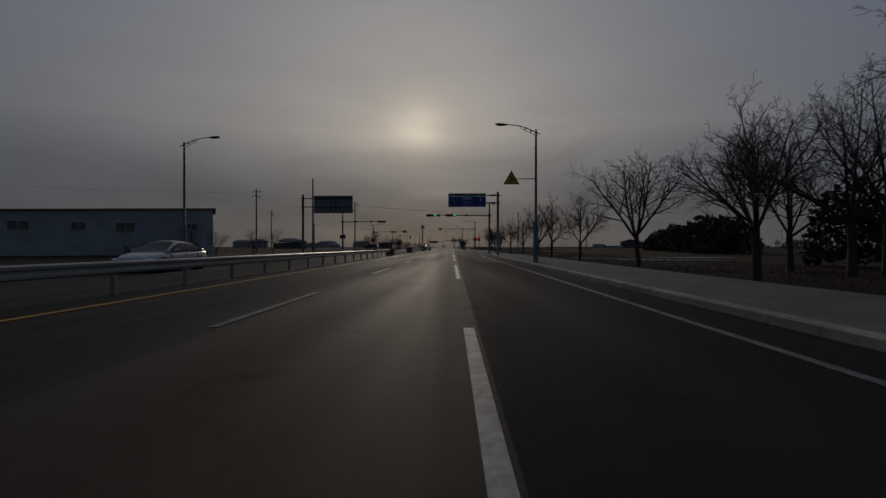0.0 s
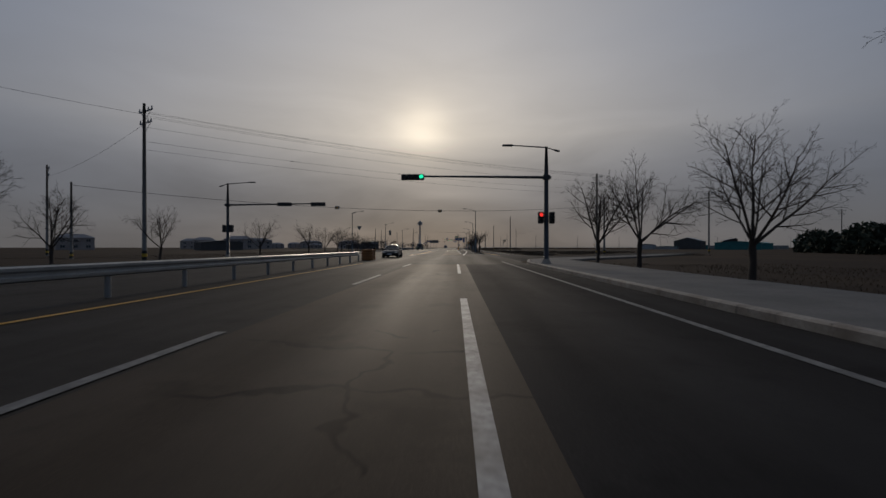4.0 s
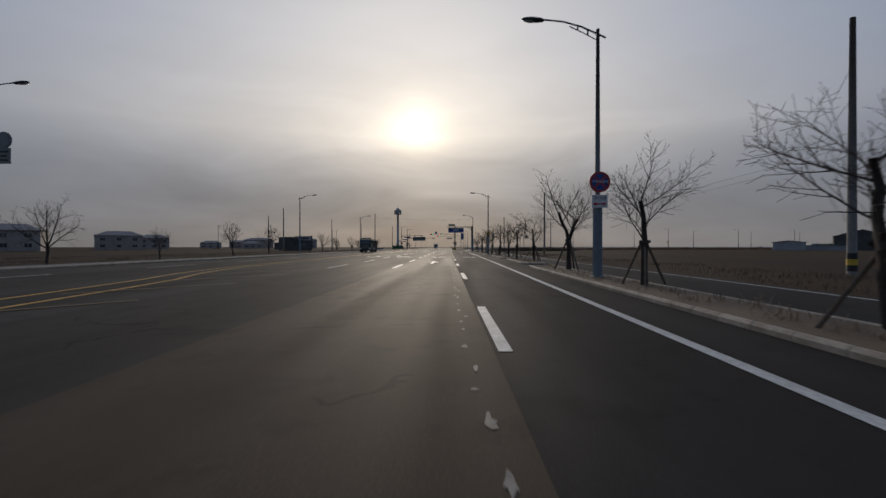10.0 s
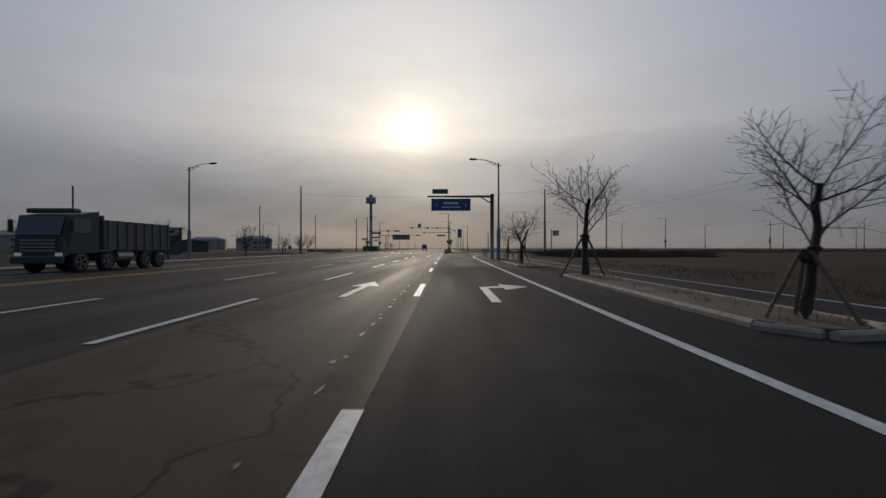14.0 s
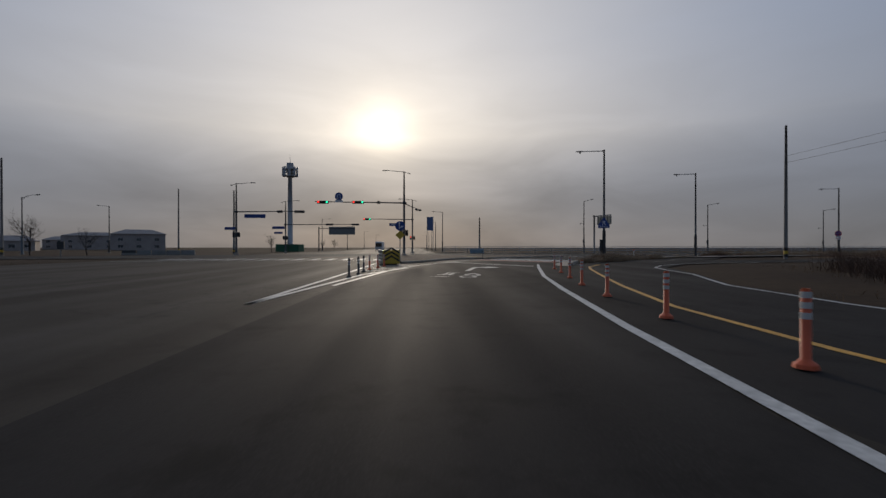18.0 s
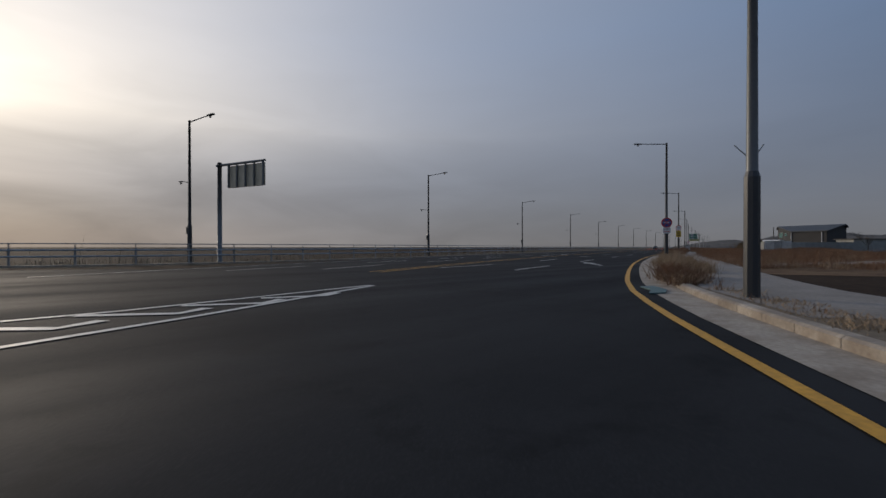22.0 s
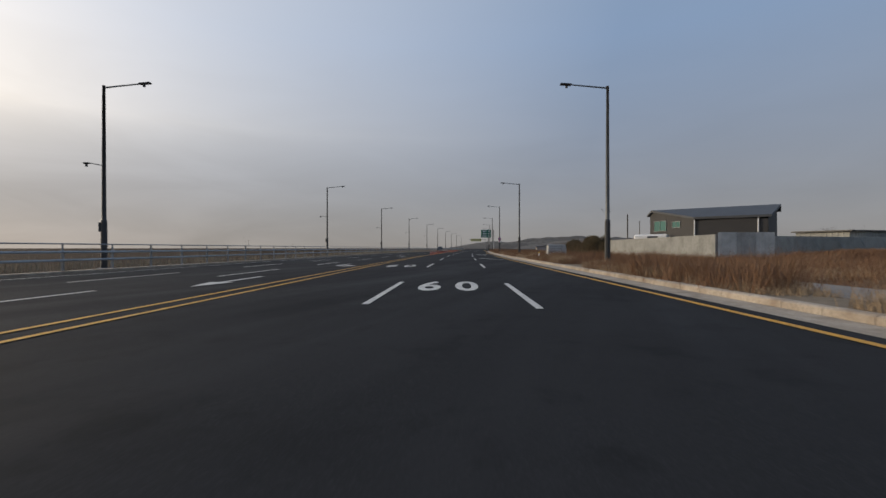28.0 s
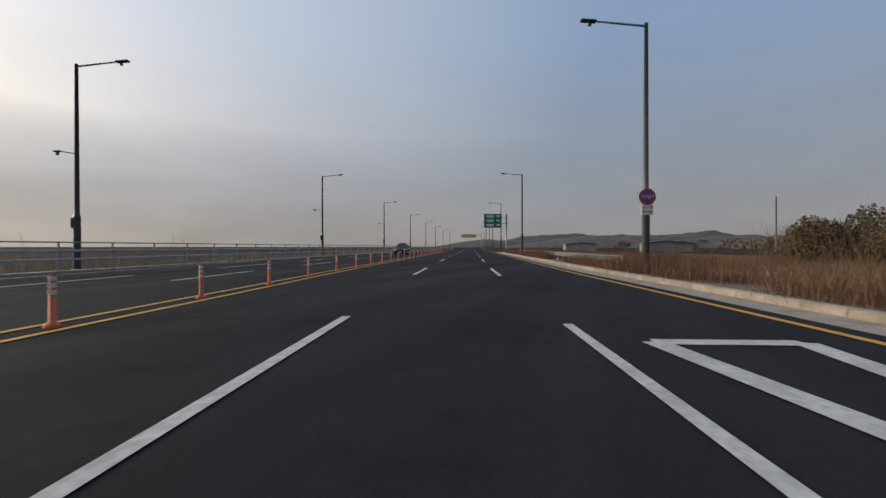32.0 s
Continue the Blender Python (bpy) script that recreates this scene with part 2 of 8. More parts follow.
M_SIGNRED = mat("sign_red", (0.45, 0.03, 0.03), 0.4)
M_SIGNBACK = mat("sign_back_metal", (0.22, 0.23, 0.23), 0.5, 0.4, stain=0.3, stain_scale=1.5)
M_WIRE = mat("cable_black", (0.03, 0.03, 0.032), 0.6)
M_GRASS = mat("dry_grass", (0.42, 0.31, 0.20), 0.95, grain=0.4, scale=9, stain=0.6, stain_scale=0.8, tint=(0.12, 0.075, 0.04))
M_REED = mat("pale_reed", (0.36, 0.29, 0.20), 0.95, grain=0.3, scale=9)
M_SCRUB = mat("brown_scrub", (0.13, 0.092, 0.058), 0.95, grain=0.5, scale=6)
M_PINE = mat("pine_needles", (0.045, 0.055, 0.032), 0.95, grain=0.4, scale=4)
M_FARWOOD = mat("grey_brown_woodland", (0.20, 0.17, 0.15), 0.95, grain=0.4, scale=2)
M_LENS_G = mat("green_signal_lens", (0.02, 0.5, 0.3), 0.3, emit=(0.02, 1.0, 0.5), power=1.6)
M_LENS_R = mat("red_signal_lens", (0.5, 0.02, 0.02), 0.3, emit=(1.0, 0.04, 0.03), power=1.6)
M_LENS_OFF = mat("unlit_signal_lens", (0.03, 0.03, 0.03), 0.25)

# ================= building helpers =================


def part(name, bm, material, parent=None, label="", smooth=False):
    me = bpy.data.meshes.new(name)
    bm.to_mesh(me)
    bm.free()
    if smooth:
        for p in me.polygons:
            p.use_smooth = True
    me.materials.append(material)
    ob = new(name, me)
    if parent is not None:
        ob.parent = parent
    if label:
        ob["label"] = label
    return ob


def shared(name, source, parent, m, label=""):
    ob = new(name, source.data)
    ob.parent = parent
    ob.matrix_local = m
    if label:
        ob["label"] = label
    return ob


def thing(name, label, category, m=None, group="", kind=""):
    e = new(name)
    e.empty_display_size = 0.2
    if m is not None:
        e.matrix_world = m
    return tagged(e, label, category, group, kind)


def box(bm, c, s, rz=0.0, rx=0.0, ry=0.0, bevel=0.0):
    r = bmesh.ops.create_cube(bm, size=1.0, matrix=pose(*c, rx, ry, rz) @ Matrix.Diagonal((*s, 1)))
    if bevel:
        es = list({e for v in r["verts"] for e in v.link_edges})
        bmesh.ops.bevel(bm, geom=es, offset=bevel, segments=1, affect="EDGES")


def tube(bm, pts, radii, seg=8, cap=True):
    """A tube along points, with one radius or one for each point."""
    pts = [Vector(p) for p in pts]
    if isinstance(radii, (int, float)):
        radii = [radii] * len(pts)
    rings = []
    for i, p in enumerate(pts):
        d = (pts[min(i + 1, len(pts) - 1)] - pts[max(i - 1, 0)]).normalized()
        u = d.cross(Vector((0, 0, 1)))
        if u.length < 1e-3:
            u = Vector((1, 0, 0))
        u.normalize()
        w = d.cross(u)
        rings.append([bm.verts.new(p + (u * math.cos(a) + w * math.sin(a)) * radii[i])
                      for a in (2 * math.pi * k / seg for k in range(seg))])
    for a, b in zip(rings, rings[1:]):
        for k in range(seg):
            bm.faces.new((a[k], a[(k + 1) % seg], b[(k + 1) % seg], b[k]))
    if cap and seg > 2:
        bm.faces.new(rings[0])
        bm.faces.new(rings[-1][::-1])


def slab(bm, outline, z0, z1):
    """A flat plate from a closed outline of (x, y)."""
    lo = [bm.verts.new((x, y, z0)) for x, y in outline]
    hi = [bm.verts.new((x, y, z1)) for x, y in outline]
    f = bm.faces.new(hi)
    f.normal_update()
    n = len(outline)
    for i in range(n):
        bm.faces.new((lo[i], lo[(i + 1) % n], hi[(i + 1) % n], hi[i]))
    bmesh.ops.recalc_face_normals(bm, faces=bm.faces)


def ribbon(bm, left, right, z):
    a = [bm.verts.new((x, y, z)) for x, y in left]
    b = [bm.verts.new((x, y, z)) for x, y in right]
    for i in range(len(a) - 1):
        f = bm.faces.new((a[i], b[i], b[i + 1], a[i + 1]))
        f.normal_update()
        if f.normal.z < 0:
            f.normal_flip()


def offset(line, d):
    """The line moved d to its left."""
    out = []
    for i, p in enumerate(line):
        a, b = Vector(line[max(i - 1, 0)]), Vector(line[min(i + 1, len(line) - 1)])
        t = (b - a).normalized()
        out.append((p[0] - t.y * d, p[1] + t.x * d))
    return out


def refine(line, step=2.0):
    """Points at even steps along a smoothed line."""
    pts = [Vector(p) for p in line]
    out = []
    for i in range(len(pts) - 1):
        p0, p1, p2, p3 = pts[max(i - 1, 0)], pts[i], pts[i + 1], pts[min(i + 2, len(pts) - 1)]
        n = max(1, int((p2 - p1).length / step))
        for k in range(n):
            t = k / n
            q = 0.5 * (2 * p1 + (p2 - p0) * t + (2 * p0 - 5 * p1 + 4 * p2 - p3) * t * t + (3 * p1 - p0 - 3 * p2 + p3) * t ** 3)
            out.append((q.x, q.y))
    out.append(tuple(pts[-1]))
    return out


def along(line, d):
    """Place and direction (radians from +x) at d metres along a line."""
    for a, b in zip(line, line[1:]):
        s = math.dist(a, b)
        if d <= s:
            return a[0] + (b[0] - a[0]) * d / s, a[1] + (b[1] - a[1]) * d / s, math.atan2(b[1] - a[1], b[0] - a[0])
        d -= s
    return line[-1][0], line[-1][1], math.atan2(line[-1][1] - line[-2][1], line[-1][0] - line[-2][0])


def length(line):
    return sum(math.dist(a, b) for a, b in zip(line, line[1:]))


def stripe(parent, line, width, z, material, name="painted_line", label=""):
    bm = bmesh.new()
    ribbon(bm, offset(line, width / 2), offset(line, -width / 2), z)
    return part(name, bm, material, parent, label)


def dashes(parent, line, first, dash, gap, width, z, material, last=None):
    d, src = first, None
    end = last or length(line)
    while d + dash <= end:
        x, y, a = along(line, d + dash / 2)
        m = pose(x, y, z, 0, 0, math.degrees(a))
        if src is None:
            bm = bmesh.new()
            ribbon(bm, [(-dash / 2, width / 2), (dash / 2, width / 2)], [(-dash / 2, -width / 2), (dash / 2, -width / 2)], 0)
            src = part("lane_dash", bm, material, parent)
            src.matrix_local = m
        else:
            shared("lane_dash", src, parent, m)
        d += dash + gap


def flat(parent, outline, z, material, name, label=""):
    bm = bmesh.new()
    f = bm.faces.new([bm.verts.new((x, y, z)) for x, y in outline])
    f.normal_update()
    if f.normal.z < 0:
        f.normal_flip()
    bmesh.ops.triangulate(bm, faces=bm.faces)
    return part(name, bm, material, parent, label)


def words(text, size, material, parent, m, name="lettering", depth=0.004, align="CENTER", bold=0.0):
    cu = bpy.data.curves.new("lettering", "FONT")
    cu.body, cu.size, cu.align_x, cu.align_y, cu.extrude = text, size, align, "CENTER", depth
    cu.offset = bold
    tmp = bpy.data.objects.new("lettering", cu)
    me = bpy.data.meshes.new_from_object(tmp)
    bpy.data.objects.remove(tmp)
    bpy.data.curves.remove(cu)
    me.materials.clear()
    me.materials.append(material)
    ob = new(name, me)
    ob.parent = parent
    ob.matrix_local = m
    return ob

# ================= large structure =================
# edge line of the riverside road, from the junction outwards; left of it are its lanes
EDGE = refine([(13.6, 391.6), (15.2, 395.0), (17.6, 398.6), (20.5, 401.6), (24, 404.6), (28.5, 407.6), (33.6, 410.8), (38.8, 413.5), (49.3, 417.9), (60, 422.0), (77, 427.9),
               (95, 433.5), (115, 439.5), (129, 443.8), (146.3, 449.1), (175, 457.6), (204.6, 465.8), (222, 470.5), (280, 485), (400, 514), (700, 575)], 2.0)
RIVER = [p for p in EDGE if p[0] > 33]


def riverside(d, n):
    """A place d metres along the riverside road and n metres to the left of its edge line."""
    x, y, a = along(RIVER, d)
    return x - math.sin(a) * n, y + math.cos(a) * n, a


ground = None
bm = bmesh.new()
bmesh.ops.create_grid(bm, x_segments=60, y_segments=60, size=3000, matrix=Matrix.Translation((100, 300, -0.06)))
ground = tagged(part("ground", bm, M_EARTH), "brown winter farmland, flat to the hazy horizon", "ground", kind="structure")

road = thing("road", "worn grey asphalt main road with faded lane paint", "road", kind="structure")
flat(road, [(-8.6, -60), (4.75, -60), (4.75, 122), (5.2, 122), (5.2, 338), (5.3, 362), (9.0, 384), (13.6, 391.6), (14, 420), (6, 450), (6, 900), (-24, 900), (-24, 118), (-8.6, 118)], 0.0, M_ROAD, "carriageway")
flat(road, [(-16.5, -60), (-8.6, -60), (-8.6, 118), (-17.5, 118)], 0.0, M_ROAD, "carriageway")
flat(road, [(-8.6, 58), (-70, 50), (-70, 82), (-8.6, 90)], -0.004, M_ROAD, "carriageway", "side street asphalt")
# dusty lane worn brown, between the seam and the resurfaced strip
flat(road, [(-3.3, -60), (0.36, -60), (0.36, 116), (-3.3, 116)], 0.003, M_BROWN, "worn_lane", "dusty brown worn lane")
flat(road, [(-2.5, 150), (0.62, 160), (0.32, 190), (-0.28, 260), (-0.38, 345), (-3.9, 345), (-3.7, 245), (-3.45, 206), (-2.7, 187)], 0.003, M_BROWN, "worn_lane", "dusty brown worn lane")
# darker resurfaced lanes
flat(road, [(0.35, -60), (4.75, -60), (4.75, 116), (0.35, 116)], 0.004, M_NEW, "resurfaced_lane")
flat(road, [(0.6, 160), (5.2, 172), (5.2, 338), (5.0, 360), (8.0, 378), (13.6, 391.6), (12, 400), (4, 390), (0.2, 372), (-0.4, 350), (-0.3, 260), (0.3, 190)], 0.004, M_NEW, "resurfaced_lane")
side_road = thing("side_road", "dark asphalt lane beside the fields", "road", kind="structure")
flat(side_road, [(4.5, 122), (5.2, 124.5), (9.3, 131.2), (21.4, 145.6), (35, 163.5), (62, 199), (56, 204), (28, 167), (19.4, 151.5), (13, 146.5), (9.2, 152), (9.3, 330), (11.4, 350), (11.6, 366), (12.4, 371), (14.7, 376.2), (17, 383), (21, 388), (27, 391), (36, 393), (60, 396), (60, 401), (30, 398), (22, 395), (13.4, 391), (4.0, 372), (4.0, 122)], -0.008, M_NEW, "carriageway")
river_road = thing("river_road", "black asphalt riverside road with fresh lane paint", "road", kind="structure")
bm = bmesh.new()
ribbon(bm, offset(RIVER, 22.6), offset(RIVER, -1.2), 0.008)
part("carriageway", bm, M_ROADB, river_road)
flat(river_road, [(13.6, 391.2), (20.5, 400.6), (28.5, 406.4), (36, 411), (29, 436), (10, 446), (-26, 431), (-40, 422), (-200, 384), (-200, 366), (-30, 405), (0.5, 416), (0.5, 404), (8, 400)], 0.006, M_ROADB, "carriageway", "dark junction asphalt")

# ---- lane paint of the main road ----
Z1 = 0.012
stripe(road, [(-7.0, -60), (-7.0, 58)], 0.15, Z1, M_YELLOW)
stripe(road, [(-7.1, 88), (-7.1, 118)], 0.15, Z1, M_YELLOW)
M_WORN = mat("worn_white_paint", (0.24, 0.225, 0.20), 0.7, grain=0.5, scale=10, stain=0.85, stain_scale=1.5, tint=(0.06, 0.055, 0.05))
stripe(road, [(3.65, -60), (3.6, 64)], 0.14, Z1, M_WORN)
stripe(road, [(3.3, 78), (3.4, 122)], 0.14, Z1, M_WORN)
for y0, y1 in ((-44, -33), (-24, -13), (-5, 6.5), (16.5, 28.5), (38.0, 43.6), (49.8, 61.6), (82.8, 95.2), (105, 116)):
    stripe(road, [(0.24 - 0.0035 * y0, y0), (0.24 - 0.0035 * y1, y1)], 0.15, Z1, mat("half_worn_white_paint", (0.42, 0.40, 0.37), 0.65, grain=0.45, scale=12, stain=0.8, stain_scale=1.8, tint=(0.09, 0.08, 0.07)), "lane_dash")
dashes(road, [(-3.45, -60), (-3.45, 58)], 1.5, 5.0, 8.0, 0.15, Z1, M_WORN)
dashes(road, [(-3.45, 84), (-3.45, 122)], 2.0, 5.0, 8.0, 0.15, Z1, M_WORN)
dashes(road, [(-12.4, -60), (-12.4, 50)], 1.5, 5.0, 8.0, 0.15, Z1, M_WHITE)
M_FAINT = mat("faint_white_paint", (0.12, 0.115, 0.105), 0.75, spec=0.1, grain=0.5, scale=8, stain=0.9, stain_scale=1.2, tint=(0.05, 0.047, 0.043))
for k in range(6):
    flat(road, [(-0.2 + 0.75 * k, 70.5), (0.25 + 0.75 * k, 70.5), (0.25 + 0.75 * k, 75.0), (-0.2 + 0.75 * k, 75.0)], Z1, M_FAINT, "crossing_bar")
SOLID = refine([(0.75, 152), (0.9, 160), (1.35, 172), (1.75, 184), (2.15, 198), (2.4, 215), (2.75, 245), (2.95, 270), (3.1, 297), (3.4, 325), (3.7, 346), (4.3, 353), (5.6, 363.6), (7.6, 375.2), (9.4, 382.8), (10.6, 387.5)], 4)
stripe(road, SOLID, 0.17, Z1, M_WHITE)
LANE = refine([(0.55, 160), (0.5, 175), (0.35, 200), (0.15, 222), (-0.05, 245), (-0.25, 270), (-0.45, 297), (-0.6, 320), (-0.6, 362)], 4)
dashes(road, LANE, 11.0, 3.8, 7.7, 0.16, Z1, M_WHITE)
stripe(road, refine([(0.5, 160), (0.36, 178), (0.14, 198), (-0.1, 214)], 4), 0.14, Z1 - 0.002, M_WORN, label="worn old edge line")
stripe(road, [(-0.9, 366.5), (0.2, 376.5), (2.0, 383)], 0.15, Z1, M_WHITE)
for d, w in ((-6.6, 0.15), (-7.25, 0.15)):
    stripe(road, refine([(d + 0.2, 150), (d, 175), (d - 0.2, 205), (d - (3.0 if d > -7 else 3.6), 225), (-13.2 + (0.3 if d > -7 else -0.3), 250), (-13.3 + (0.3 if d > -7 else -0.3), 360)], 4), w, Z1, M_YELLOW)
for k in range(9):
    y = 207 + 4 * k
    h = min(5.0, 0.5 + 0.16 * (y - 205) * 1.0)
    stripe(road, [(-7.3 - 0.15 * (y - 205), y), (-6.9 - 0.02 * (y - 205), y + h)], 0.15, Z1, mat("worn_yellow_paint", (0.20, 0.12, 0.04), 0.7, grain=0.5, scale=10, stain=0.8, stain_scale=1.5))
dashes(road, [(-6.4, 148), (-6.6, 176)], 0.5, 6.0, 7.0, 0.15, Z1, M_WHITE)
dashes(road, [(-3.6, 236), (-4.1, 300), (-4.4, 362)], 1.0, 5.0, 6.0, 0.15, Z1, M_WHITE)
dashes(road, [(-7.2, 236), (-7.7, 300), (-8.2, 362)], 1.0, 5.0, 6.0, 0.15, Z1, M_WHITE)
dashes(road, [(-17.3, 170), (-17.3, 360)], 1.0, 5.0, 6.0, 0.15, Z1, M_WHITE)
# worn fragments of an older lane line along the joint of the asphalt
chips = random.Random(8)
for k in range(190):
    y = 166 + 0.78 * k + chips.uniform(-0.4, 0.4)
    x = min(((abs(p[1] - y), p[0]) for p in LANE))[1] - (0.14 + 0.28 * min(1.0, max(0.0, (y - 178) / 44))) + chips.uniform(-0.05, 0.05)
    w, h = chips.uniform(0.02, 0.055), chips.uniform(0.04, 0.2)
    pts = [(x + w * math.cos(a) * chips.uniform(0.35, 1.3), y + h * math.sin(a) * chips.uniform(0.35, 1.3)) for a in (2 * math.pi * i / 13 for i in range(13))]
    flat(road, pts, Z1 - 0.003, M_WORN, "worn_paint_patch")
for x, y, w, h in ((2.0, 283, 0.2, 0.5),):
    pts = [(x + w * math.cos(a) * chips.uniform(0.4, 1.2), y + h * math.sin(a) * chips.uniform(0.5, 1.1)) for a in (2 * math.pi * i / 15 for i in range(15))]
    flat(road, pts, Z1 - 0.003, M_FAINT, "worn_paint_patch")
# diamonds before the crossing
for cx, cy in ((-1.9, 264.0), (1.6, 263.6), (-5.9, 265.2), (-9.6, 266.0)):
    bm = bmesh.new()
    a = [(0, -3.0), (0.85, 0), (0, 3.0), (-0.85, 0)]
    b = [(x * 0.68, y * 0.78) for x, y in a]
    for i in range(4):
        j = (i + 1) % 4
        bm.faces.new([bm.verts.new((cx + p[0], cy + p[1], Z1)) for p in (a[i], a[j], b[j], b[i])])
    part("crossing_ahead_diamond", bm, M_WHITE, road)


def arrow(parent, x, y, heading, kind, z=Z1, size=1.0, material=None):
    """A painted lane arrow: straight, right or left."""
    shapes = {"straight": [(-0.1, -2.5), (0.1, -2.5), (0.1, 0.6), (0.42, 0.6), (0, 2.5), (-0.42, 0.6), (-0.1, 0.6)],
              "right": [(-0.12, -2.5), (0.1, -2.5), (0.1, 0.9), (0.55, 1.15), (0.55, 0.4), (1.35, 1.45), (0.55, 2.4), (0.55, 1.75), (-0.12, 1.3)],
              "left": [(0.12, -2.5), (-0.1, -2.5), (-0.1, 0.9), (-0.55, 1.15), (-0.55, 0.4), (-1.35, 1.45), (-0.55, 2.4), (-0.55, 1.75), (0.12, 1.3)]}
    bm = bmesh.new()
    f = bm.faces.new([bm.verts.new((px * size, py * size, 0)) for px, py in shapes[kind]])
    f.normal_update()
    if f.normal.z < 0:
        f.normal_flip()
    bmesh.ops.triangulate(bm, faces=bm.faces)
    ob = part("lane_arrow", bm, material or M_WHITE, parent)
    ob.matrix_local = pose(x, y, z, 0, 0, -heading)
    return ob


arrow(road, -1.8, 246.2, 0, "straight")
arrow(road, -2.2, 299.8, 0, "straight")
arrow(road, 1.35, 298.8, 0, "right")
arrow(road, 1.75, 353.6, 2, "right")
arrow(road, 5.55, 382.0, 13, "right", size=1.05)
arrow(road, -2.3, 352.0, 0, "straight")
# hatched nose before the turn
for k in range(4):
    y = 379.6 + 2.1 * k
    stripe(road, [(-0.55 + 0.1 * k, y), (0.25 + 0.1 * k, y + 0.2), (0.9 + 0.45 * k, y + 0.1)], 0.28, Z1, M_WHITE)
stripe(road, [(-0.9, 366.5), (-0.6, 380), (-0.5, 390)], 0.15, Z1, M_WHITE)
stripe(road, refine([(0.0, 371), (1.3, 381), (2.6, 386.5), (4.9, 392.3), (7.2, 398.6)], 2), 0.15, Z1, M_WHITE)
for k in range(14):
    x = -1.6 - 1.5 * k
    flat(road, [(x, 399.5), (x + 0.6, 399.5), (x + 0.6, 404), (x, 404)], 0.014, M_WHITE, "crossing_bar")
stripe(road, [(-23, 396.5), (-0.5, 397.5)], 0.3, Z1, M_WHITE)
# give-way line and worn word before the slip lane crossing
flat(road, [(4.55, 392.9), (4.75, 393.2), (9.65, 384.75), (9.4, 384.45)], Z1 + 0.002, M_WHITE, "give_way_line")
for stroke in (((3.78, 377.9), (4.43, 377.6)), ((3.35, 376.45), (4.05, 376.1)), ((3.98, 377.8), (3.58, 376.35)), ((4.22, 377.7), (3.84, 376.22)), ((3.05, 375.25), (3.75, 374.9)),
               ((5.0, 377.2), (4.5, 376.2)), ((5.0, 377.2), (5.12, 375.95)), ((4.4, 375.85), (5.1, 375.6))):
    stripe(road, list(stroke), 0.13, Z1 + 0.001, M_WHITE, "worn_word_stroke")
stripe(road, [(4.5 + 0.3 * math.cos(a), 374.9 + 0.42 * math.sin(a)) for a in (2 * math.pi * k / 16 for k in range(17))], 0.12, Z1 + 0.001, M_WHITE, "worn_word_stroke")
# slip lane crossing with its red bicycle strip
flat(road, [(7.3, 398.2), (8.5, 400.6), (14.0, 393.4), (12.9, 391.4)], 0.014, M_RED, "bicycle_crossing", "worn red bicycle crossing")
dashes(road, [(13.2, 392.3), (8.0, 399.3)], 0.3, 0.9, 0.9, 0.12, 0.018, M_WHITE)
for k in range(9):
    x, y = 13.55 - 0.55 * k, 394.1 + 0.72 * k
    flat(river_road, [(x, y), (x + 0.35, y - 0.42), (x + 2.75, y + 2.7), (x + 2.4, y + 3.12)], 0.016, M_WHITE, "crossing_bar")
# paint of the lane beside the fields
stripe(side_road, refine([(5.9, 150), (5.65, 172), (5.6, 200), (5.9, 225), (6.2, 250), (6.8, 280), (7.3, 320), (7.4, 345), (7.3, 362), (7.6, 365.8), (8.7, 370.5), (10.7, 377.5), (12.7, 383.8), (14.8, 387.5)], 3), 0.14, 0.0, M_YELLOW)
stripe(side_road, refine([(9.5, 146), (8.8, 152), (8.9, 200), (8.9, 330), (11.2, 350), (11.4, 366), (12.1, 370.7), (14.5, 376.4), (16.2, 382.8), (20.6, 388.0), (27, 390.6), (36, 392.6)], 3), 0.12, 0.0, M_WHITE)
stripe(side_road, [(6.6, 128.6), (9.4, 132.2), (15.2, 139.2), (20.9, 146.3), (27.6, 155.2), (34.4, 164.2), (50, 184.6)], 0.09, 0.0, M_WORN)

# ---- paint of the riverside road ----
Z2 = 0.02
stripe(river_road, [p for p in EDGE if p[1] > 398.3], 0.16, Z2, M_YELLOW)
L_RIVER = 330
for n in (10.5, 11.1):
    stripe(river_road, [riverside(d, n)[:2] for d in range(8, L_RIVER, 4)], 0.13, Z2, M_YELLOW)
DASH_STARTS = [12.0, 26.9, 43.6, 59.8, 79.3, 98.9] + [117.2 + 17.35 * k for k in range(14)]
for n, slope, shift in ((3.4, 0.06, 0.0), (6.85, 0.15, 0.6)):
    src = None
    for d0 in DASH_STARTS:
        d = d0 + shift
        ends = [riverside(q, n + 0.035 * max(0.0, 44.0 - q) + slope * max(0.0, 24.0 - q))[:2] for q in (d, d + 6.2)]
        (ax, ay), (bx, by) = ends
        m = pose((ax + bx) / 2, (ay + by) / 2, Z2, 0, 0, math.degrees(math.atan2(by - ay, bx - ax)))
        if src is None:
            bm = bmesh.new()
            ribbon(bm, [(-3.1, 0.075), (3.1, 0.075)], [(-3.1, -0.075), (3.1, -0.075)], 0)
            src = part("lane_dash", bm, M_WHITE, river_road)
            src.matrix_local = m
        else:
            shared("lane_dash", src, river_road, m)
dashes(river_road, [riverside(d, 14.7)[:2] for d in range(4, L_RIVER, 4)], 6.0, 6.2, 6.4, 0.15, Z2, M_WHITE)
dashes(river_road, [riverside(d, 18.0)[:2] for d in range(4, L_RIVER, 4)], 3.0, 6.2, 6.4, 0.15, Z2, M_WHITE)
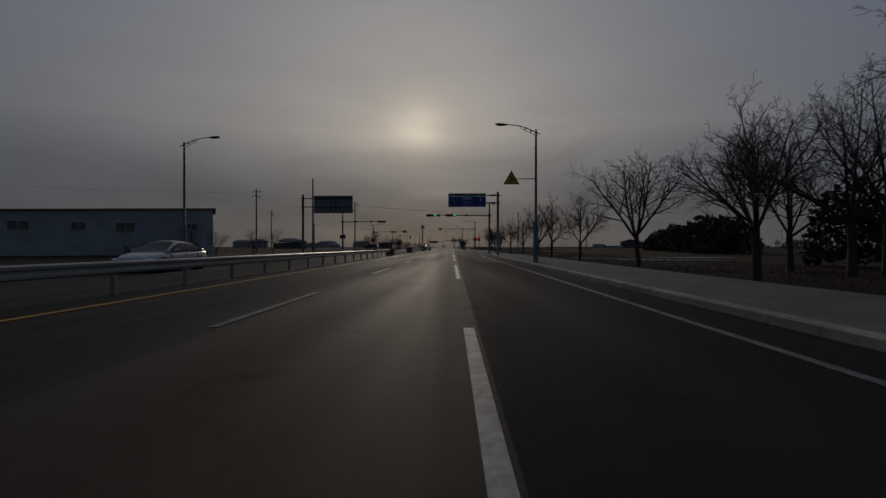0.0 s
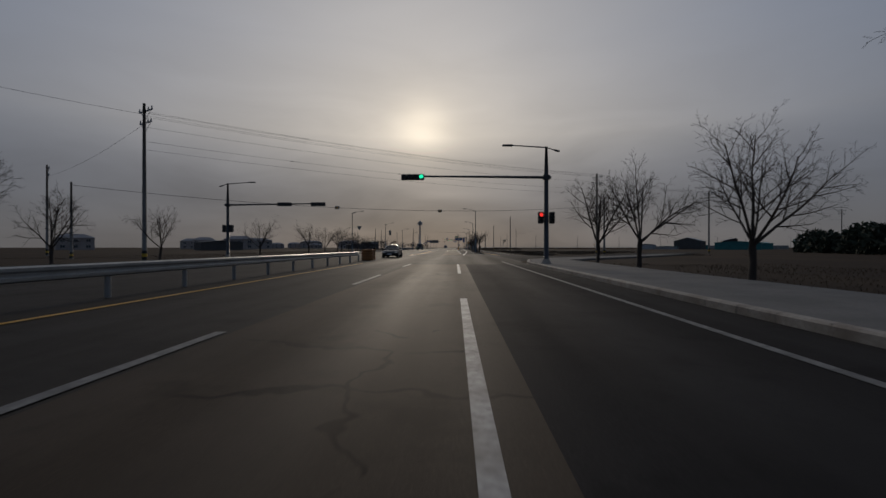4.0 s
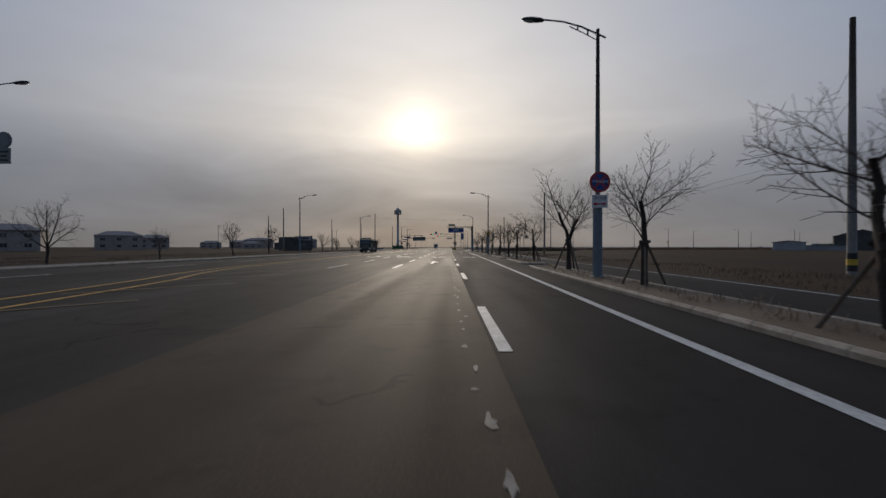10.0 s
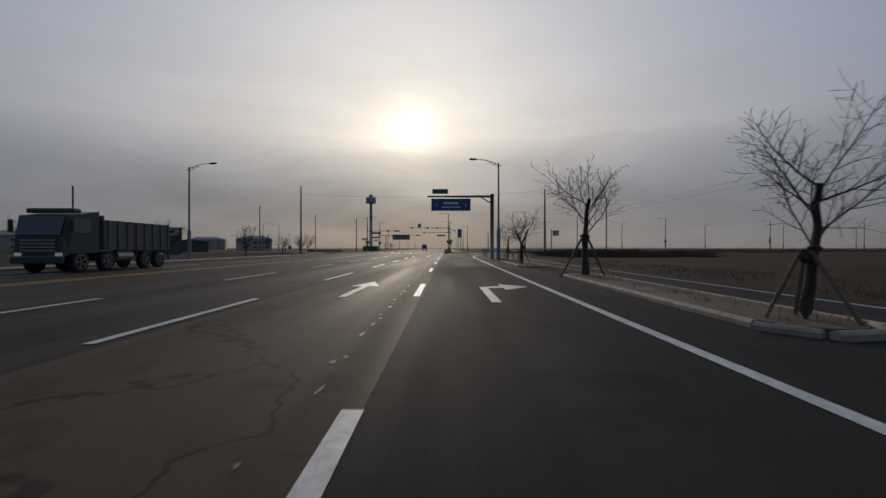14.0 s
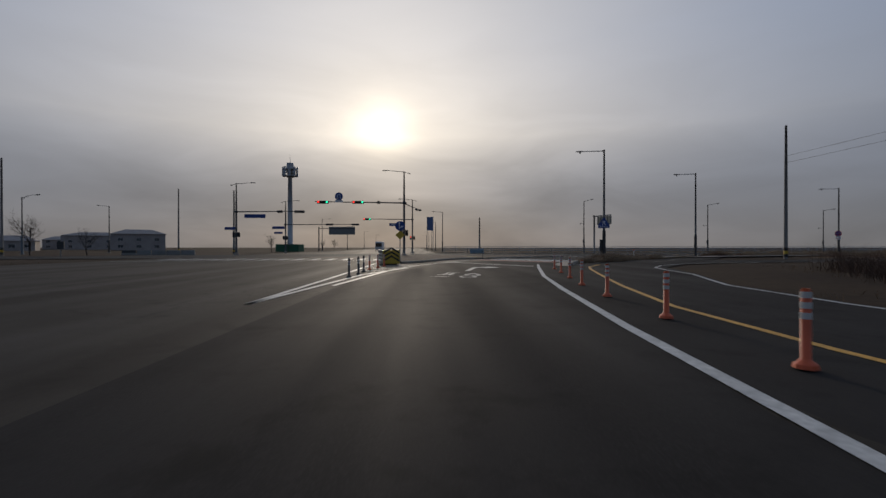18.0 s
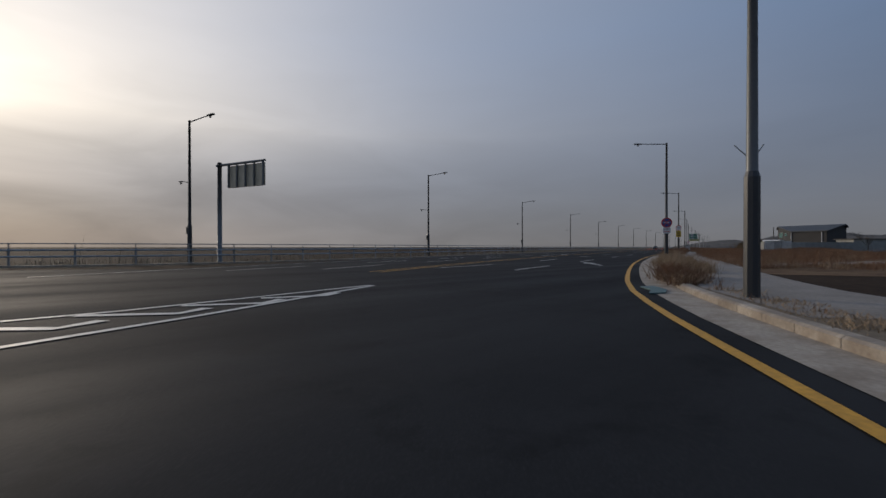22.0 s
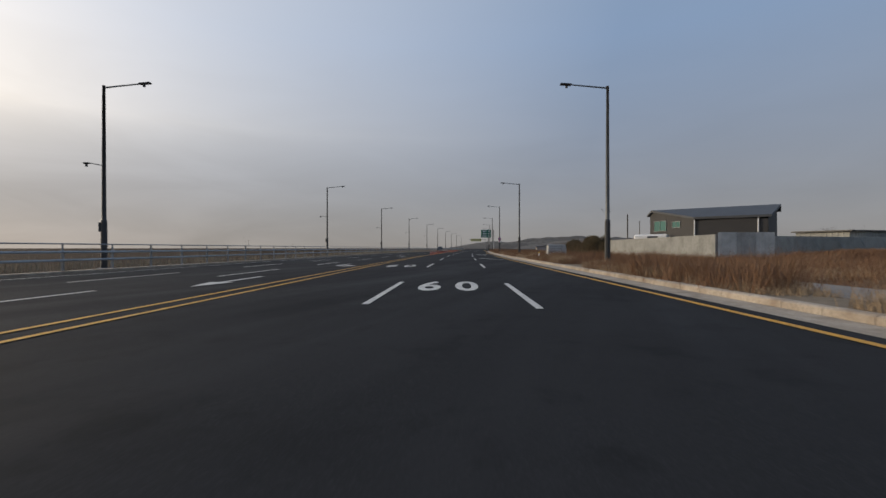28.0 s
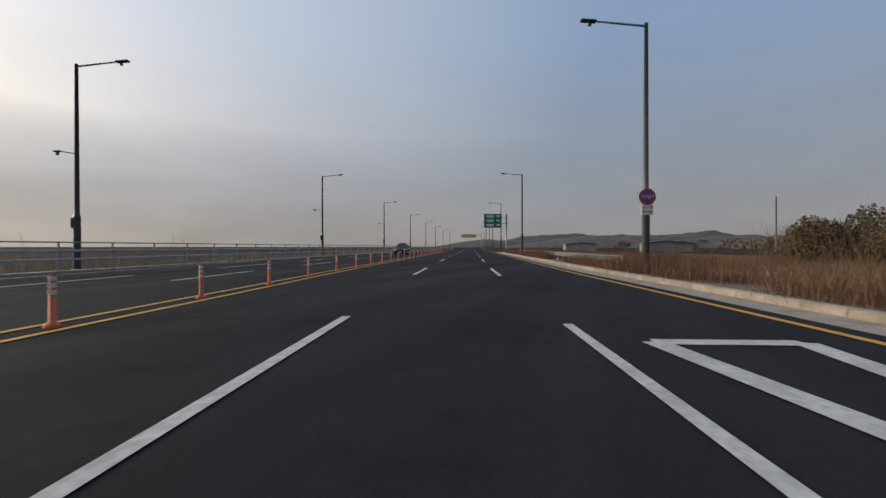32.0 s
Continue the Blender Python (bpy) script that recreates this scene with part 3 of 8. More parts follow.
stripe(river_road, [riverside(d, 21.3)[:2] for d in range(2, L_RIVER, 4)], 0.15, Z2, M_WHITE)
for d in (52, 61, 106, 121, 152):
    x, y, a = riverside(d, 12.9)
    arrow(river_road, x, y, 270 - math.degrees(a), "left" if d in (61, 121) else "straight", Z2)
# worn merge line and hatched gore where the slip lane joins
stripe(river_road, [(13.3, 406.5), (17, 410.2), (21.5, 413.2), (26.3, 415.3), (32.0, 418.2)], 0.16, Z2, M_WHITE)
stripe(river_road, [(16, 416.6), (21, 416.6), (25.5, 416.9), (28.7, 417.6), (32.0, 418.35)], 0.16, Z2 + 0.001, M_WHITE)
for k in range(5):
    x, y = 21.6 + 1.65 * k, 416.3 + 0.22 * k
    stripe(river_road, [(x, y), (x + 1.3, y - 1.3 + 0.2 * k), (x + 1.9, y - 0.9 + 0.2 * k)], 0.25, Z2 + 0.002, M_WHITE)
arrow(river_road, 53.2, 422.2, 51, "straight", Z2, 1.15)
for d, n in ((104.0, 5.25), (119.6, 8.65)):
    x, y, a = riverside(d, n)
    w = words("6 0", 1.0, M_WHITE, river_road, pose(x, y, Z2, 0, 0, math.degrees(a) - 90) @ Matrix.Diagonal((1.42, 4.5, 1, 1)), "speed_number", 0.0, bold=0.022)
arrow(river_road, 164.8, 456.45, 49, "straight", Z2, 1.12)
# yield triangle and short worn word in the right lane near the end
tri = [riverside(d, n)[:2] for d, n in ((174.2, 2.65), (174.2, 0.9), (167.4, 1.85))]
for i in range(3):
    stripe(river_road, [tri[i], tri[(i + 1) % 3]], 0.3, Z2 + 0.001 * i, M_WHITE, "yield_triangle")
x, y, a = riverside(164.2, 1.75)
words("\uc591\ubcf4", 1.0, M_WHITE, river_road, pose(x, y, Z2, 0, 0, math.degrees(a) - 90) @ Matrix.Diagonal((0.95, 3.1, 1, 1)), "painted_word", 0.0)

# ---- pavements and kerbs ----


def kerb_stones(parent, line, w, z0, z1, step=1.0, most=290):
    """Kerb stones laid end to end along a line."""
    src = None
    n = min(int(length(line) / step), most)
    for i in range(n):
        x, y, a = along(line, (i + 0.5) * step)
        m = pose(x, y, z0, 0, 0, math.degrees(a))
        if src is None:
            bm = bmesh.new()
            h = z1 - z0
            prof = [(-w / 2, 0), (w / 2, 0), (w / 2, h - 0.03), (w / 2 - 0.05, h), (-w / 2 + 0.05, h), (-w / 2, h - 0.045)]
            e = step / 2 - 0.008
            lo = [bm.verts.new((-e, py, pz)) for py, pz in prof]
            hi = [bm.verts.new((e, py, pz)) for py, pz in prof]
            bm.faces.new(lo)
            bm.faces.new(hi[::-1])
            for k in range(6):
                bm.faces.new((lo[k], lo[(k + 1) % 6], hi[(k + 1) % 6], hi[k]))
            bmesh.ops.recalc_face_normals(bm, faces=bm.faces)
            src = part("kerb_stone", bm, M_CONC, parent)
            src.matrix_local = m
        else:
            shared("kerb_stone", src, parent, m)


def pavement(name, label, inner, outer, z=0.15):
    p = thing(name, label, "pavement", kind="structure")
    bm = bmesh.new()
    slab(bm, list(inner) + list(outer)[::-1], -0.05, z)
    part("paving", bm, M_PAVE, p)
    return p


pv = pavement("pavement", "grey concrete pavement with a pale kerb", [(4.98, -60), (4.98, 66)], [(8.9, -60), (8.9, 66)])
kerb_stones(pv, [(4.85, -20), (4.85, 66)], 0.25, -0.03, 0.165)
pv = pavement("pavement", "lowered pavement at the crossing with a flush kerb", [(4.98, 66), (4.9, 80)], [(8.9, 66), (8.9, 80)], 0.07)
kerb_stones(pv, [(4.85, 66), (4.77, 80)], 0.25, -0.03, 0.085)
pv = pavement("pavement", "grey concrete pavement with a pale kerb", [(4.9, 80), (4.9, 112), (5.2, 119), (6.3, 125.3)], [(8.9, 80), (8.9, 112), (9.0, 118), (8.9, 123.2)])
kerb_stones(pv, refine([(4.77, 80), (4.77, 112), (5.07, 119), (6.2, 125.4)], 3), 0.25, -0.03, 0.165)
pv = pavement("pavement", "pale worn pavement along the lane to the fields", [(6.6, 125.6), (10.3, 131.3), (22.1, 145.2), (36, 163.4)], [(8.9, 123.4), (13.2, 129.8), (24.8, 143.4), (38.6, 161.8)], 0.12)
kerb_stones(pv, refine([(6.5, 125.7), (10.2, 131.4), (22.0, 145.3), (35.9, 163.5)], 3), 0.22, -0.03, 0.135)
left_curb = refine([(-17.2, 118), (-16.6, 150), (-18.2, 172), (-20.5, 197), (-21.6, 230), (-21.9, 290), (-22.2, 360), (-26, 380), (-40, 392)], 3)
pv = pavement("pavement", "low pavement with a concrete kerb beside the far lanes", offset(left_curb, 0.15), offset(left_curb, 2.2), 0.14)
kerb_stones(pv, left_curb, 0.25, -0.03, 0.16)
lk = [(-17.0, -60), (-17.0, 50)]
pv = pavement("pavement", "low pavement beside the far lanes", offset(lk, 0.15), offset(lk, 2.0), 0.14)
kerb_stones(pv, lk, 0.25, -0.03, 0.16)

# planted islands between the road and the lane
ISLANDS = [(171, 198.5, 3.9), (206, 238.6, 4.6), (242, 254.6, 5.2), (257, 273.8, 5.45), (276.6, 290.6, 5.55), (292.4, 305.6, 5.6), (314, 331, 5.6)]
M_SOIL = mat("island_soil", (0.11, 0.070, 0.042), 0.95, grain=0.4, scale=8, stain=0.7, stain_scale=0.7, bump=0.6, tint=(0.19, 0.125, 0.07))
for y0, y1, xc in ISLANDS:
    isl = thing("traffic_island", "narrow planted island with pale kerb stones and bare soil", "traffic island", kind="structure")
    w = 0.75
    ring = []
    for k in range(9):
        a = math.pi + math.pi * k / 8
        ring.append((xc - 0.1 + w * math.cos(a), y0 + w + w * math.sin(a)))
    for k in range(9):
        a = math.pi * k / 8
        ring.append((xc + 0.15 + w * math.cos(a), y1 - w + w * math.sin(a)))
    bm = bmesh.new()
    slab(bm, [(xc + (x - xc) * 0.9, y + (0.12 if y < (y0 + y1) / 2 else -0.12)) for x, y in ring], -0.05, 0.11)
    part("soil", bm, M_SOIL, isl)
    kerb_stones(isl, refine(ring + [ring[0]], 0.5), 0.15, -0.04, 0.12, 0.8)

for pts in ([(15.6, 390.2), (16.3, 391.2), (18.0, 393.0), (19.6, 395.0), (20.8, 396.9), (22.4, 398.0), (24.2, 399.0)], [(28.6, 400.2), (26.4, 398.6), (25.2, 396.9), (23.4, 394.9), (21.0, 392.6)]):
    stripe(side_road, refine(pts, 0.6), 0.09, 0.011, M_WORN, label="thin worn white edge line")
flat(side_road, [(15.9, 389.6), (19.2, 393.2), (20.9, 396.3), (24.0, 398.9), (29.0, 403.7), (33.2, 407.5), (36.0, 406.0), (32.2, 401.2), (27.2, 396.2), (22.5, 391.6), (19.5, 387.2)], 0.006, M_NEW, "track", "dark asphalt track to the footpath")
# raised island of the junction
isl = thing("traffic_island", "raised corner island of brown paving blocks at the junction", "traffic island", kind="structure")
ring = [(1.3, 389.8), (2.9, 392.4), (4.3, 396.4), (5.6, 399.6), (6.9, 401.4), (8.8, 402.7), (11.2, 404.4), (15.5, 408.3), (20.6, 413.6), (21.0, 415.3), (18, 415.8), (12, 414.6), (6, 416.5), (1.8, 419), (0.3, 417.8), (0.2, 405), (0.5, 392)]
bm = bmesh.new()
slab(bm, ring, -0.03, 0.15)
part("paving", bm, mat("brown_paving", (0.105, 0.078, 0.06), 0.9, spec=0.08, grain=0.35, scale=9, stain=0.7, stain_scale=0.5, bump=0.4, tint=(0.16, 0.11, 0.07)), isl)
for pts in ([(9.0, 403.2), (10.9, 404.6), (10.3, 405.4), (8.4, 404.0)], [(7.6, 408.2), (8.3, 404.3), (9.0, 404.7), (8.3, 408.4)]):
    flat(isl, pts, 0.156, mat("yellow_tactile_paving", (0.36, 0.24, 0.06), 0.85, grain=0.35, scale=12, stain=0.6, stain_scale=1.2), "tactile_strip", "worn yellow tactile paving")
kerb_stones(isl, refine(ring + [ring[0]], 1.0), 0.22, -0.03, 0.17, 0.9)

# kerb, gutter and verge of the riverside road
CURVE = [p for p in EDGE if p[1] > 391 and p[0] < 290]
verge = thing("river_kerb", "pale concrete gutter and kerb with sand along the dry verge", "kerb", kind="structure")
bm = bmesh.new()
ribbon(bm, offset(CURVE, -0.45), offset(CURVE, -1.25), 0.016)
part("gutter", bm, M_CONC, verge, "sandy concrete gutter")
flat(verge, [(11.2, 384.8), (11.6, 387.2), (12.6, 389.8), (13.9, 392.9), (15.3, 395.0), (17.0, 397.3), (18.6, 397.0), (16.4, 393.8), (14.7, 391.0), (13.5, 388.6), (12.5, 386.2), (12.0, 385.0)], 0.017, M_CONC, "apron", "sandy concrete apron")
KERB = refine([(12.3, 386.0), (13.3, 388.7), (14.5, 391.2)] + [p for p in offset(CURVE, -1.4) if p[1] > 392.5][::2], 0.5)
kerb_stones(verge, KERB, 0.3, -0.03, 0.165, 1.0)

# ================= street furniture =================


def yrot(x, y, heading=0.0, z=0.0):
    return pose(x, y, z, 0, 0, -heading)


def old_lamp(group):
    """Tapered lamp with a curved bracket over the road (towards -x) and a sleeve at its foot."""
    e = thing("street_lamp", "tall grey tapered street lamp with a curved bracket arm", "street lamp", group=group)
    bm = bmesh.new()
    tube(bm, [(0, 0, 0.1), (0, 0, 8.75)], [0.11, 0.06], 10)
    part("pole", bm, M_POLE, e, smooth=True)
    bm = bmesh.new()
    tube(bm, [(0, 0, 0.14), (0, 0, 2.75)], [0.17, 0.165], 10)
    tube(bm, [(0, 0, 2.75), (0, 0, 2.85)], [0.165, 0.11], 10)
    part("sleeve", bm, mat("blue_grey_sleeve", (0.17, 0.21, 0.24), 0.6, stain=0.5, stain_scale=2), e, "blue-grey protective sleeve")
    bm = bmesh.new()
    box(bm, (0, 0, 0.1), (0.42, 0.42, 0.06), bevel=0.01)
    for sx in (-1, 1):
        for sy in (-1, 1):
            tube(bm, [(0.15 * sx, 0.15 * sy, 0.1), (0.15 * sx, 0.15 * sy, 0.19)], 0.02, 6)
    part("base_plate", bm, M_STEEL, e)
    bm = bmesh.new()
    tube(bm, [(0.28, 0, 8.45), (0, 0, 8.58), (-0.6, 0, 8.85), (-1.2, 0, 9.02), (-1.9, 0, 9.1)], [0.03, 0.035, 0.032, 0.03, 0.03], 7)
    tube(bm, [(0, 0, 8.35), (-0.5, 0, 8.62), (-1.0, 0, 8.86)], 0.018, 6)
    tube(bm, [(-0.35, 0, 8.55), (-0.35, 0, 8.74)], 0.03, 6)
    tube(bm, [(-0.7, 0, 8.72), (-0.7, 0, 8.88)], 0.03, 6)
    part("bracket", bm, M_POLE, e)
    bm = bmesh.new()
    r = bmesh.ops.create_uvsphere(bm, u_segments=12, v_segments=6, radius=1.0, matrix=pose(-2.25, 0, 9.1, 0, 4, 0) @ Matrix.Diagonal((0.42, 0.14, 0.085, 1)))
    lum = part("luminaire", bm, M_DARKPOLE, e, "dark drop-shaped lamp head", smooth=True)
    bm = bmesh.new()
    bmesh.ops.create_uvsphere(bm, u_segments=10, v_segments=5, radius=1.0, matrix=pose(-2.35, 0, 9.06, 0, 4, 0) @ Matrix.Diagonal((0.26, 0.1, 0.06, 1)))
    part("lens", bm, M_GLASS, lum, smooth=True)
    return e


lamp0 = old_lamp("lamps of the main road")
lamp0.matrix_world = yrot(5.35, 29.9)
for x, y, h in ((3.6, 179.6, 0), (4.7, 228.1, 0), (4.95, 279.7, 0), (4.9, 327.6, 0), (-19.6, 33.0, 180), (-23.2, 184.9, 180), (-23.5, 233.8, 180), (-23.7, 281.9, 180), (-23.9, 329.4, 180), (-57.2, 429.6, 180), (-19.6, -12, 180)):
    copy_thing(lamp0, yrot(x, y, h, 0.02))


def new_lamp(group, second):
    """Straight lamp with a level arm over the road (towards -x), and with a small second head on the other side."""
    e = thing("street_lamp", "slim dark street lamp with a level arm" + (" and second head" if second else ""), "street lamp", group=group)
    bm = bmesh.new()
    tube(bm, [(0, 0, 0.05), (0, 0, 3.0), (0, 0, 9.9)], [0.125, 0.11, 0.075], 10)
    part("pole", bm, M_DARKPOLE if second else M_POLE, e, smooth=True)
    bm = bmesh.new()
    tube(bm, [(0, 0, 0.05), (0, 0, 2.6)], [0.155, 0.15], 10)
    tube(bm, [(0, 0, 2.6), (0, 0, 2.72)], [0.15, 0.115], 10)
    part("sleeve", bm, M_DARKPOLE, e)
    bm = bmesh.new()
    box(bm, (0, 0, 0.06), (0.45, 0.45, 0.08), bevel=0.01)
    part("base_plate", bm, M_STEEL, e)
    bm = bmesh.new()
    tube(bm, [(0.05, 0, 9.78), (-2.0, 0, 9.98)], [0.045, 0.035], 7)
    part("arm", bm, M_DARKPOLE if second else M_POLE, e)
    bm = bmesh.new()
    box(bm, (-2.25, 0, 10.0), (0.62, 0.24, 0.09), ry=4, bevel=0.03)
    box(bm, (-2.2, 0, 9.88), (0.12, 0.1, 0.16), bevel=0.02)
    part("luminaire", bm, M_DARKPOLE, e, "flat dark lamp head")
    if second:
        bm = bmesh.new()
        tube(bm, [(0, 0, 5.6), (0.85, 0, 5.75)], 0.025, 6)
        box(bm, (0.95, 0, 5.74), (0.34, 0.18, 0.07), bevel=0.02)
        box(bm, (0.95, 0, 5.62), (0.1, 0.08, 0.14))
        part("path_lamp", bm, M_DARKPOLE, e)
        bm = bmesh.new()
        box(bm, (0.16, 0, 2.3), (0.14, 0.26, 0.5), bevel=0.02)
        part("switch_box", bm, M_DARKPOLE, e)
    else:
        for s in (-1, 1):
            bm = bmesh.new()
            tube(bm, [(0.08 * s, 0.05, 3.05), (0.28 * s, 0.14, 3.3)], 0.012, 5)
            part("flag_holder", bm, M_STEEL, e)
    return e


right0 = new_lamp("lamps of the riverside road", False)
RIGHT = [(19.15, 397.25, 40), (35.1, 409.3, 55), (64.3, 421.3, 70), (103, 433.1, 72), (143.4, 445.0, 72), (179.2, 455.8, 73), (212.0, 465.5, 73), (248, 475.3, 74), (284, 484.5, 75), (320, 493.5, 76), (356, 502, 76), (392, 511, 77), (428, 519, 77), (470, 529, 78)]
for i, (x, y, h) in enumerate(RIGHT):
    if i == 0:
        right0.matrix_world = yrot(x, y, h)
    else:
        copy_thing(right0, yrot(x, y, h))
left0 = new_lamp("lamps of the riverside road", True)
LEFT = [(33.7, 441.9, 252), (61.7, 447.9, 252), (97.3, 459.6, 252), (134.5, 470.6, 252), (173.8, 482.4, 253), (208.1, 491.0, 254), (241.8, 498.9, 255), (274.9, 506, 256), (309, 514, 256), (345, 522.5, 257), (381, 531, 257), (417, 539, 258), (455, 547, 258)]
for i, (x, y, h) in enumerate(LEFT):
    if i == 0:
        left0.matrix_world = yrot(x, y, h)
    else:
        copy_thing(left0, yrot(x, y, h))
# lamps farther along the straight road, past the junction
for x, y in ((8.5, 470), (8.5, 515), (8.5, 560), (8.5, 620), (8.5, 690)):
    copy_thing(right0, yrot(x, y, 0))
for x, y in ((-27, 500), (-27, 550), (-27, 610), (-27, 680), (-95, 396)):
    copy_thing(right0, yrot(x, y, 180))
copy_thing(right0, yrot(-62.3, 457, 0))


def signal_head(parent, x, z, lit, facing=1, n=4):
    """A level traffic light box with its lenses; facing 1 looks back along the road."""
    bm = bmesh.new()
    w = 0.36 * n
    box(bm, (x, 0, z), (w, 0.16, 0.36), bevel=0.03)
    for k in range(n):
        cx = x + (k - (n - 1) / 2) * 0.36
        tube(bm, [(cx, -0.08 * facing, z + 0.02), (cx, -0.26 * facing, z + 0.03)], 0.15, 10, cap=False)
    h = part("signal_head", bm, M_BLACK, parent, "black traffic light box")
    for k in range(n):
        cx = x + (k - (n - 1) / 2) * 0.36
        bm = bmesh.new()
        tube(bm, [(cx, -0.085 * facing, z + 0.02), (cx, -0.1 * facing, z + 0.02)], 0.135, 12)
        m = {"g": M_LENS_G, "r": M_LENS_R}.get(lit[k], M_LENS_OFF)
        part("lens", bm, m, h, {"g": "lit green lens", "r": "lit red lens"}.get(lit[k], ""))


def signal_pole(name, label, x, y, heading, top, arm_z, reach, heads, lamp=True, walkers=True, plates=(), material=None, stop=True, boxes=((-0.34, 3.0, 2), (0.34, 3.0, 2))):
    """A signal mast with an arm towards -x. heads: distance from the mast, lit lenses, way it faces."""
    e = thing(name, label, "traffic light", yrot(x, y, heading), group="traffic lights")
    pm = material or M_DARKPOLE
    bm = bmesh.new()
    tube(bm, [(0, 0, 0.0), (0, 0, arm_z + 0.4), (0, 0, top)], [0.16, 0.13, 0.075], 10)
    part("mast", bm, pm, e, smooth=True)
    bm = bmesh.new()
    tube(bm, [(0, 0, 0.0), (0, 0, 0.45)], [0.42, 0.18], 8)
    part("footing", bm, M_CONC, e)
    bm = bmesh.new()
    tube(bm, [(0.3, 0, arm_z), (-reach, 0, arm_z + 0.12)], [0.09, 0.05], 8)
    part("arm", bm, pm, e)
    bm = bmesh.new()
    box(bm, (0, 0, arm_z), (0.42, 0.36, 0.3), bevel=0.03)
    part("clamp", bm, pm, e)
    if lamp:
        bm = bmesh.new()
        tube(bm, [(0, 0, top - 0.05), (-2.1, 0, top + 0.1)], [0.045, 0.035], 7)
        tube(bm, [(0, 0, top - 0.05), (0.5, 0, top - 0.2)], [0.035, 0.03], 7)
        part("lamp_arm", bm, pm, e)
        bm = bmesh.new()
        box(bm, (-2.4, 0, top + 0.1), (0.65, 0.24, 0.1), bevel=0.03)
        box(bm, (0.65, 0, top - 0.25), (0.36, 0.2, 0.1), ry=15, bevel=0.03)
        part("luminaire", bm, pm, e)
    for d, lit, facing in heads:
        signal_head(e, -d, arm_z + 0.05, lit, facing, len(lit))
    if walkers:
        for sx, bz, count in boxes:
            bm = bmesh.new()
            box(bm, (sx, 0, bz), (0.34, 0.3, 0.36 * count), bevel=0.04)
            top_z = bz + 0.17 * (count - 1)
            for k in range(count):
                tube(bm, [(sx, -0.15, top_z - 0.34 * k), (sx, -0.32, top_z + 0.01 - 0.34 * k)], 0.13, 8, cap=False)
            if abs(sx) > 0.5:
                tube(bm, [(sx, 0.05, bz + 0.2), (0, 0.05, bz + 0.25)], 0.03, 6)
            h = part("crossing_light", bm, M_BLACK, e, "black pedestrian light box")
            for k in range(count):
                bm = bmesh.new()
                tube(bm, [(sx, -0.155, top_z - 0.34 * k), (sx, -0.165, top_z - 0.34 * k)], 0.12, 10)
                part("lens", bm, M_LENS_R if stop and k == 0 and sx < 0 else M_LENS_OFF, h)
    for px, pz, w, h, m in plates:
        bm = bmesh.new()
        box(bm, (px, -0.12, pz), (w, 0.05, h), bevel=0.02)
        pl = part("name_plate", bm, m, e, "blue street name plate with worn white lettering" if m is M_BLUE else "")
        if m is M_BLUE:
            bm = bmesh.new()
            box(bm, (px, -0.15, pz), (w * 0.75, 0.006, h * 0.32))
            part("worn_lettering", bm, M_SIGNWHITE, pl)
    return e


signal_pole("traffic_light", "grey signal mast with green lights lit over the lanes", 5.3, 67.8, 0, 7.6, 5.75, 9.3, [(8.6, "oo.g", 1), (5.7, "oo.g", 1), (7.5, "o", 1), (3.4, "o", 1)], boxes=((-1.55, 2.38, 2), (0.34, 3.0, 2)))
signal_pole("traffic_light", "grey signal mast with its lights turned away", -20.3, 83.7, 180, 7.6, 5.7, 7.9, [(7.2, "oooo", 1), (5.2, "o", 1), (2.4, "o", 1)])
signal_pole("traffic_light", "grey signal mast with a green light over the road", 5.3, 113.5, 0, 7.4, 5.5, 8.8, [(8.3, "oo.g", 1)])
signal_pole("traffic_light", "grey signal mast with its lights turned away", -22.6, 129, 180, 7.4, 5.3, 9.6, [(8.9, "oooo", 1), (5.6, "oooo", 1)])
signal_pole("traffic_light", "tall dark signal mast with red and green arrow lights lit", 0.75, 415.5, 0, 10.8, 6.8, 11.2, [(10.2, "r..g", 1), (5.8, "r..g", 1), (3.2, "o", 1)], stop=False)
signal_pole("traffic_light", "dark signal mast across the junction", 1.4, 447, 0, 10.5, 6.6, 9.5, [(8.8, "r..g", 1)], plates=((-3.0, 5.6, 3.0, 0.55, M_BLUE),))
signal_pole("traffic_light", "dark signal mast on the far corner", -23.7, 424.8, 180, 10.4, 6.3, 9.5, [(9.0, "oooo", 1), (6.2, "oo", 1)], plates=((-2.6, 5.7, 3.0, 0.55, M_BLUE), (0.9, 3.9, 1.6, 0.4, M_BLUE)))
signal_pole("traffic_light", "dark signal mast on the far corner", -23.3, 448, 180, 10.2, 5.6, 14, [(13.5, "oooo", 1), (8.5, "oooo", 1)], plates=((1.4, 5.0, 2.4, 0.5, M_BLUE), (1.4, 4.0, 1.6, 0.4, M_BLUE)))
# second arm of the corner mast, along the slip road
e = thing("camera_arm", "dark camera arm with two boxes on the corner mast", "camera", yrot(0.75, 415.5, 118))
bm = bmesh.new()
tube(bm, [(0, 0, 6.75), (-4.4, 0, 6.2)], [0.06, 0.04], 6)
part("arm", bm, M_DARKPOLE, e)
for d in (3.4, 4.3):
    bm = bmesh.new()
    box(bm, (-d, 0, 6.2), (0.5, 0.22, 0.22), bevel=0.03)
    part("camera_box", bm, M_BLACK, e)

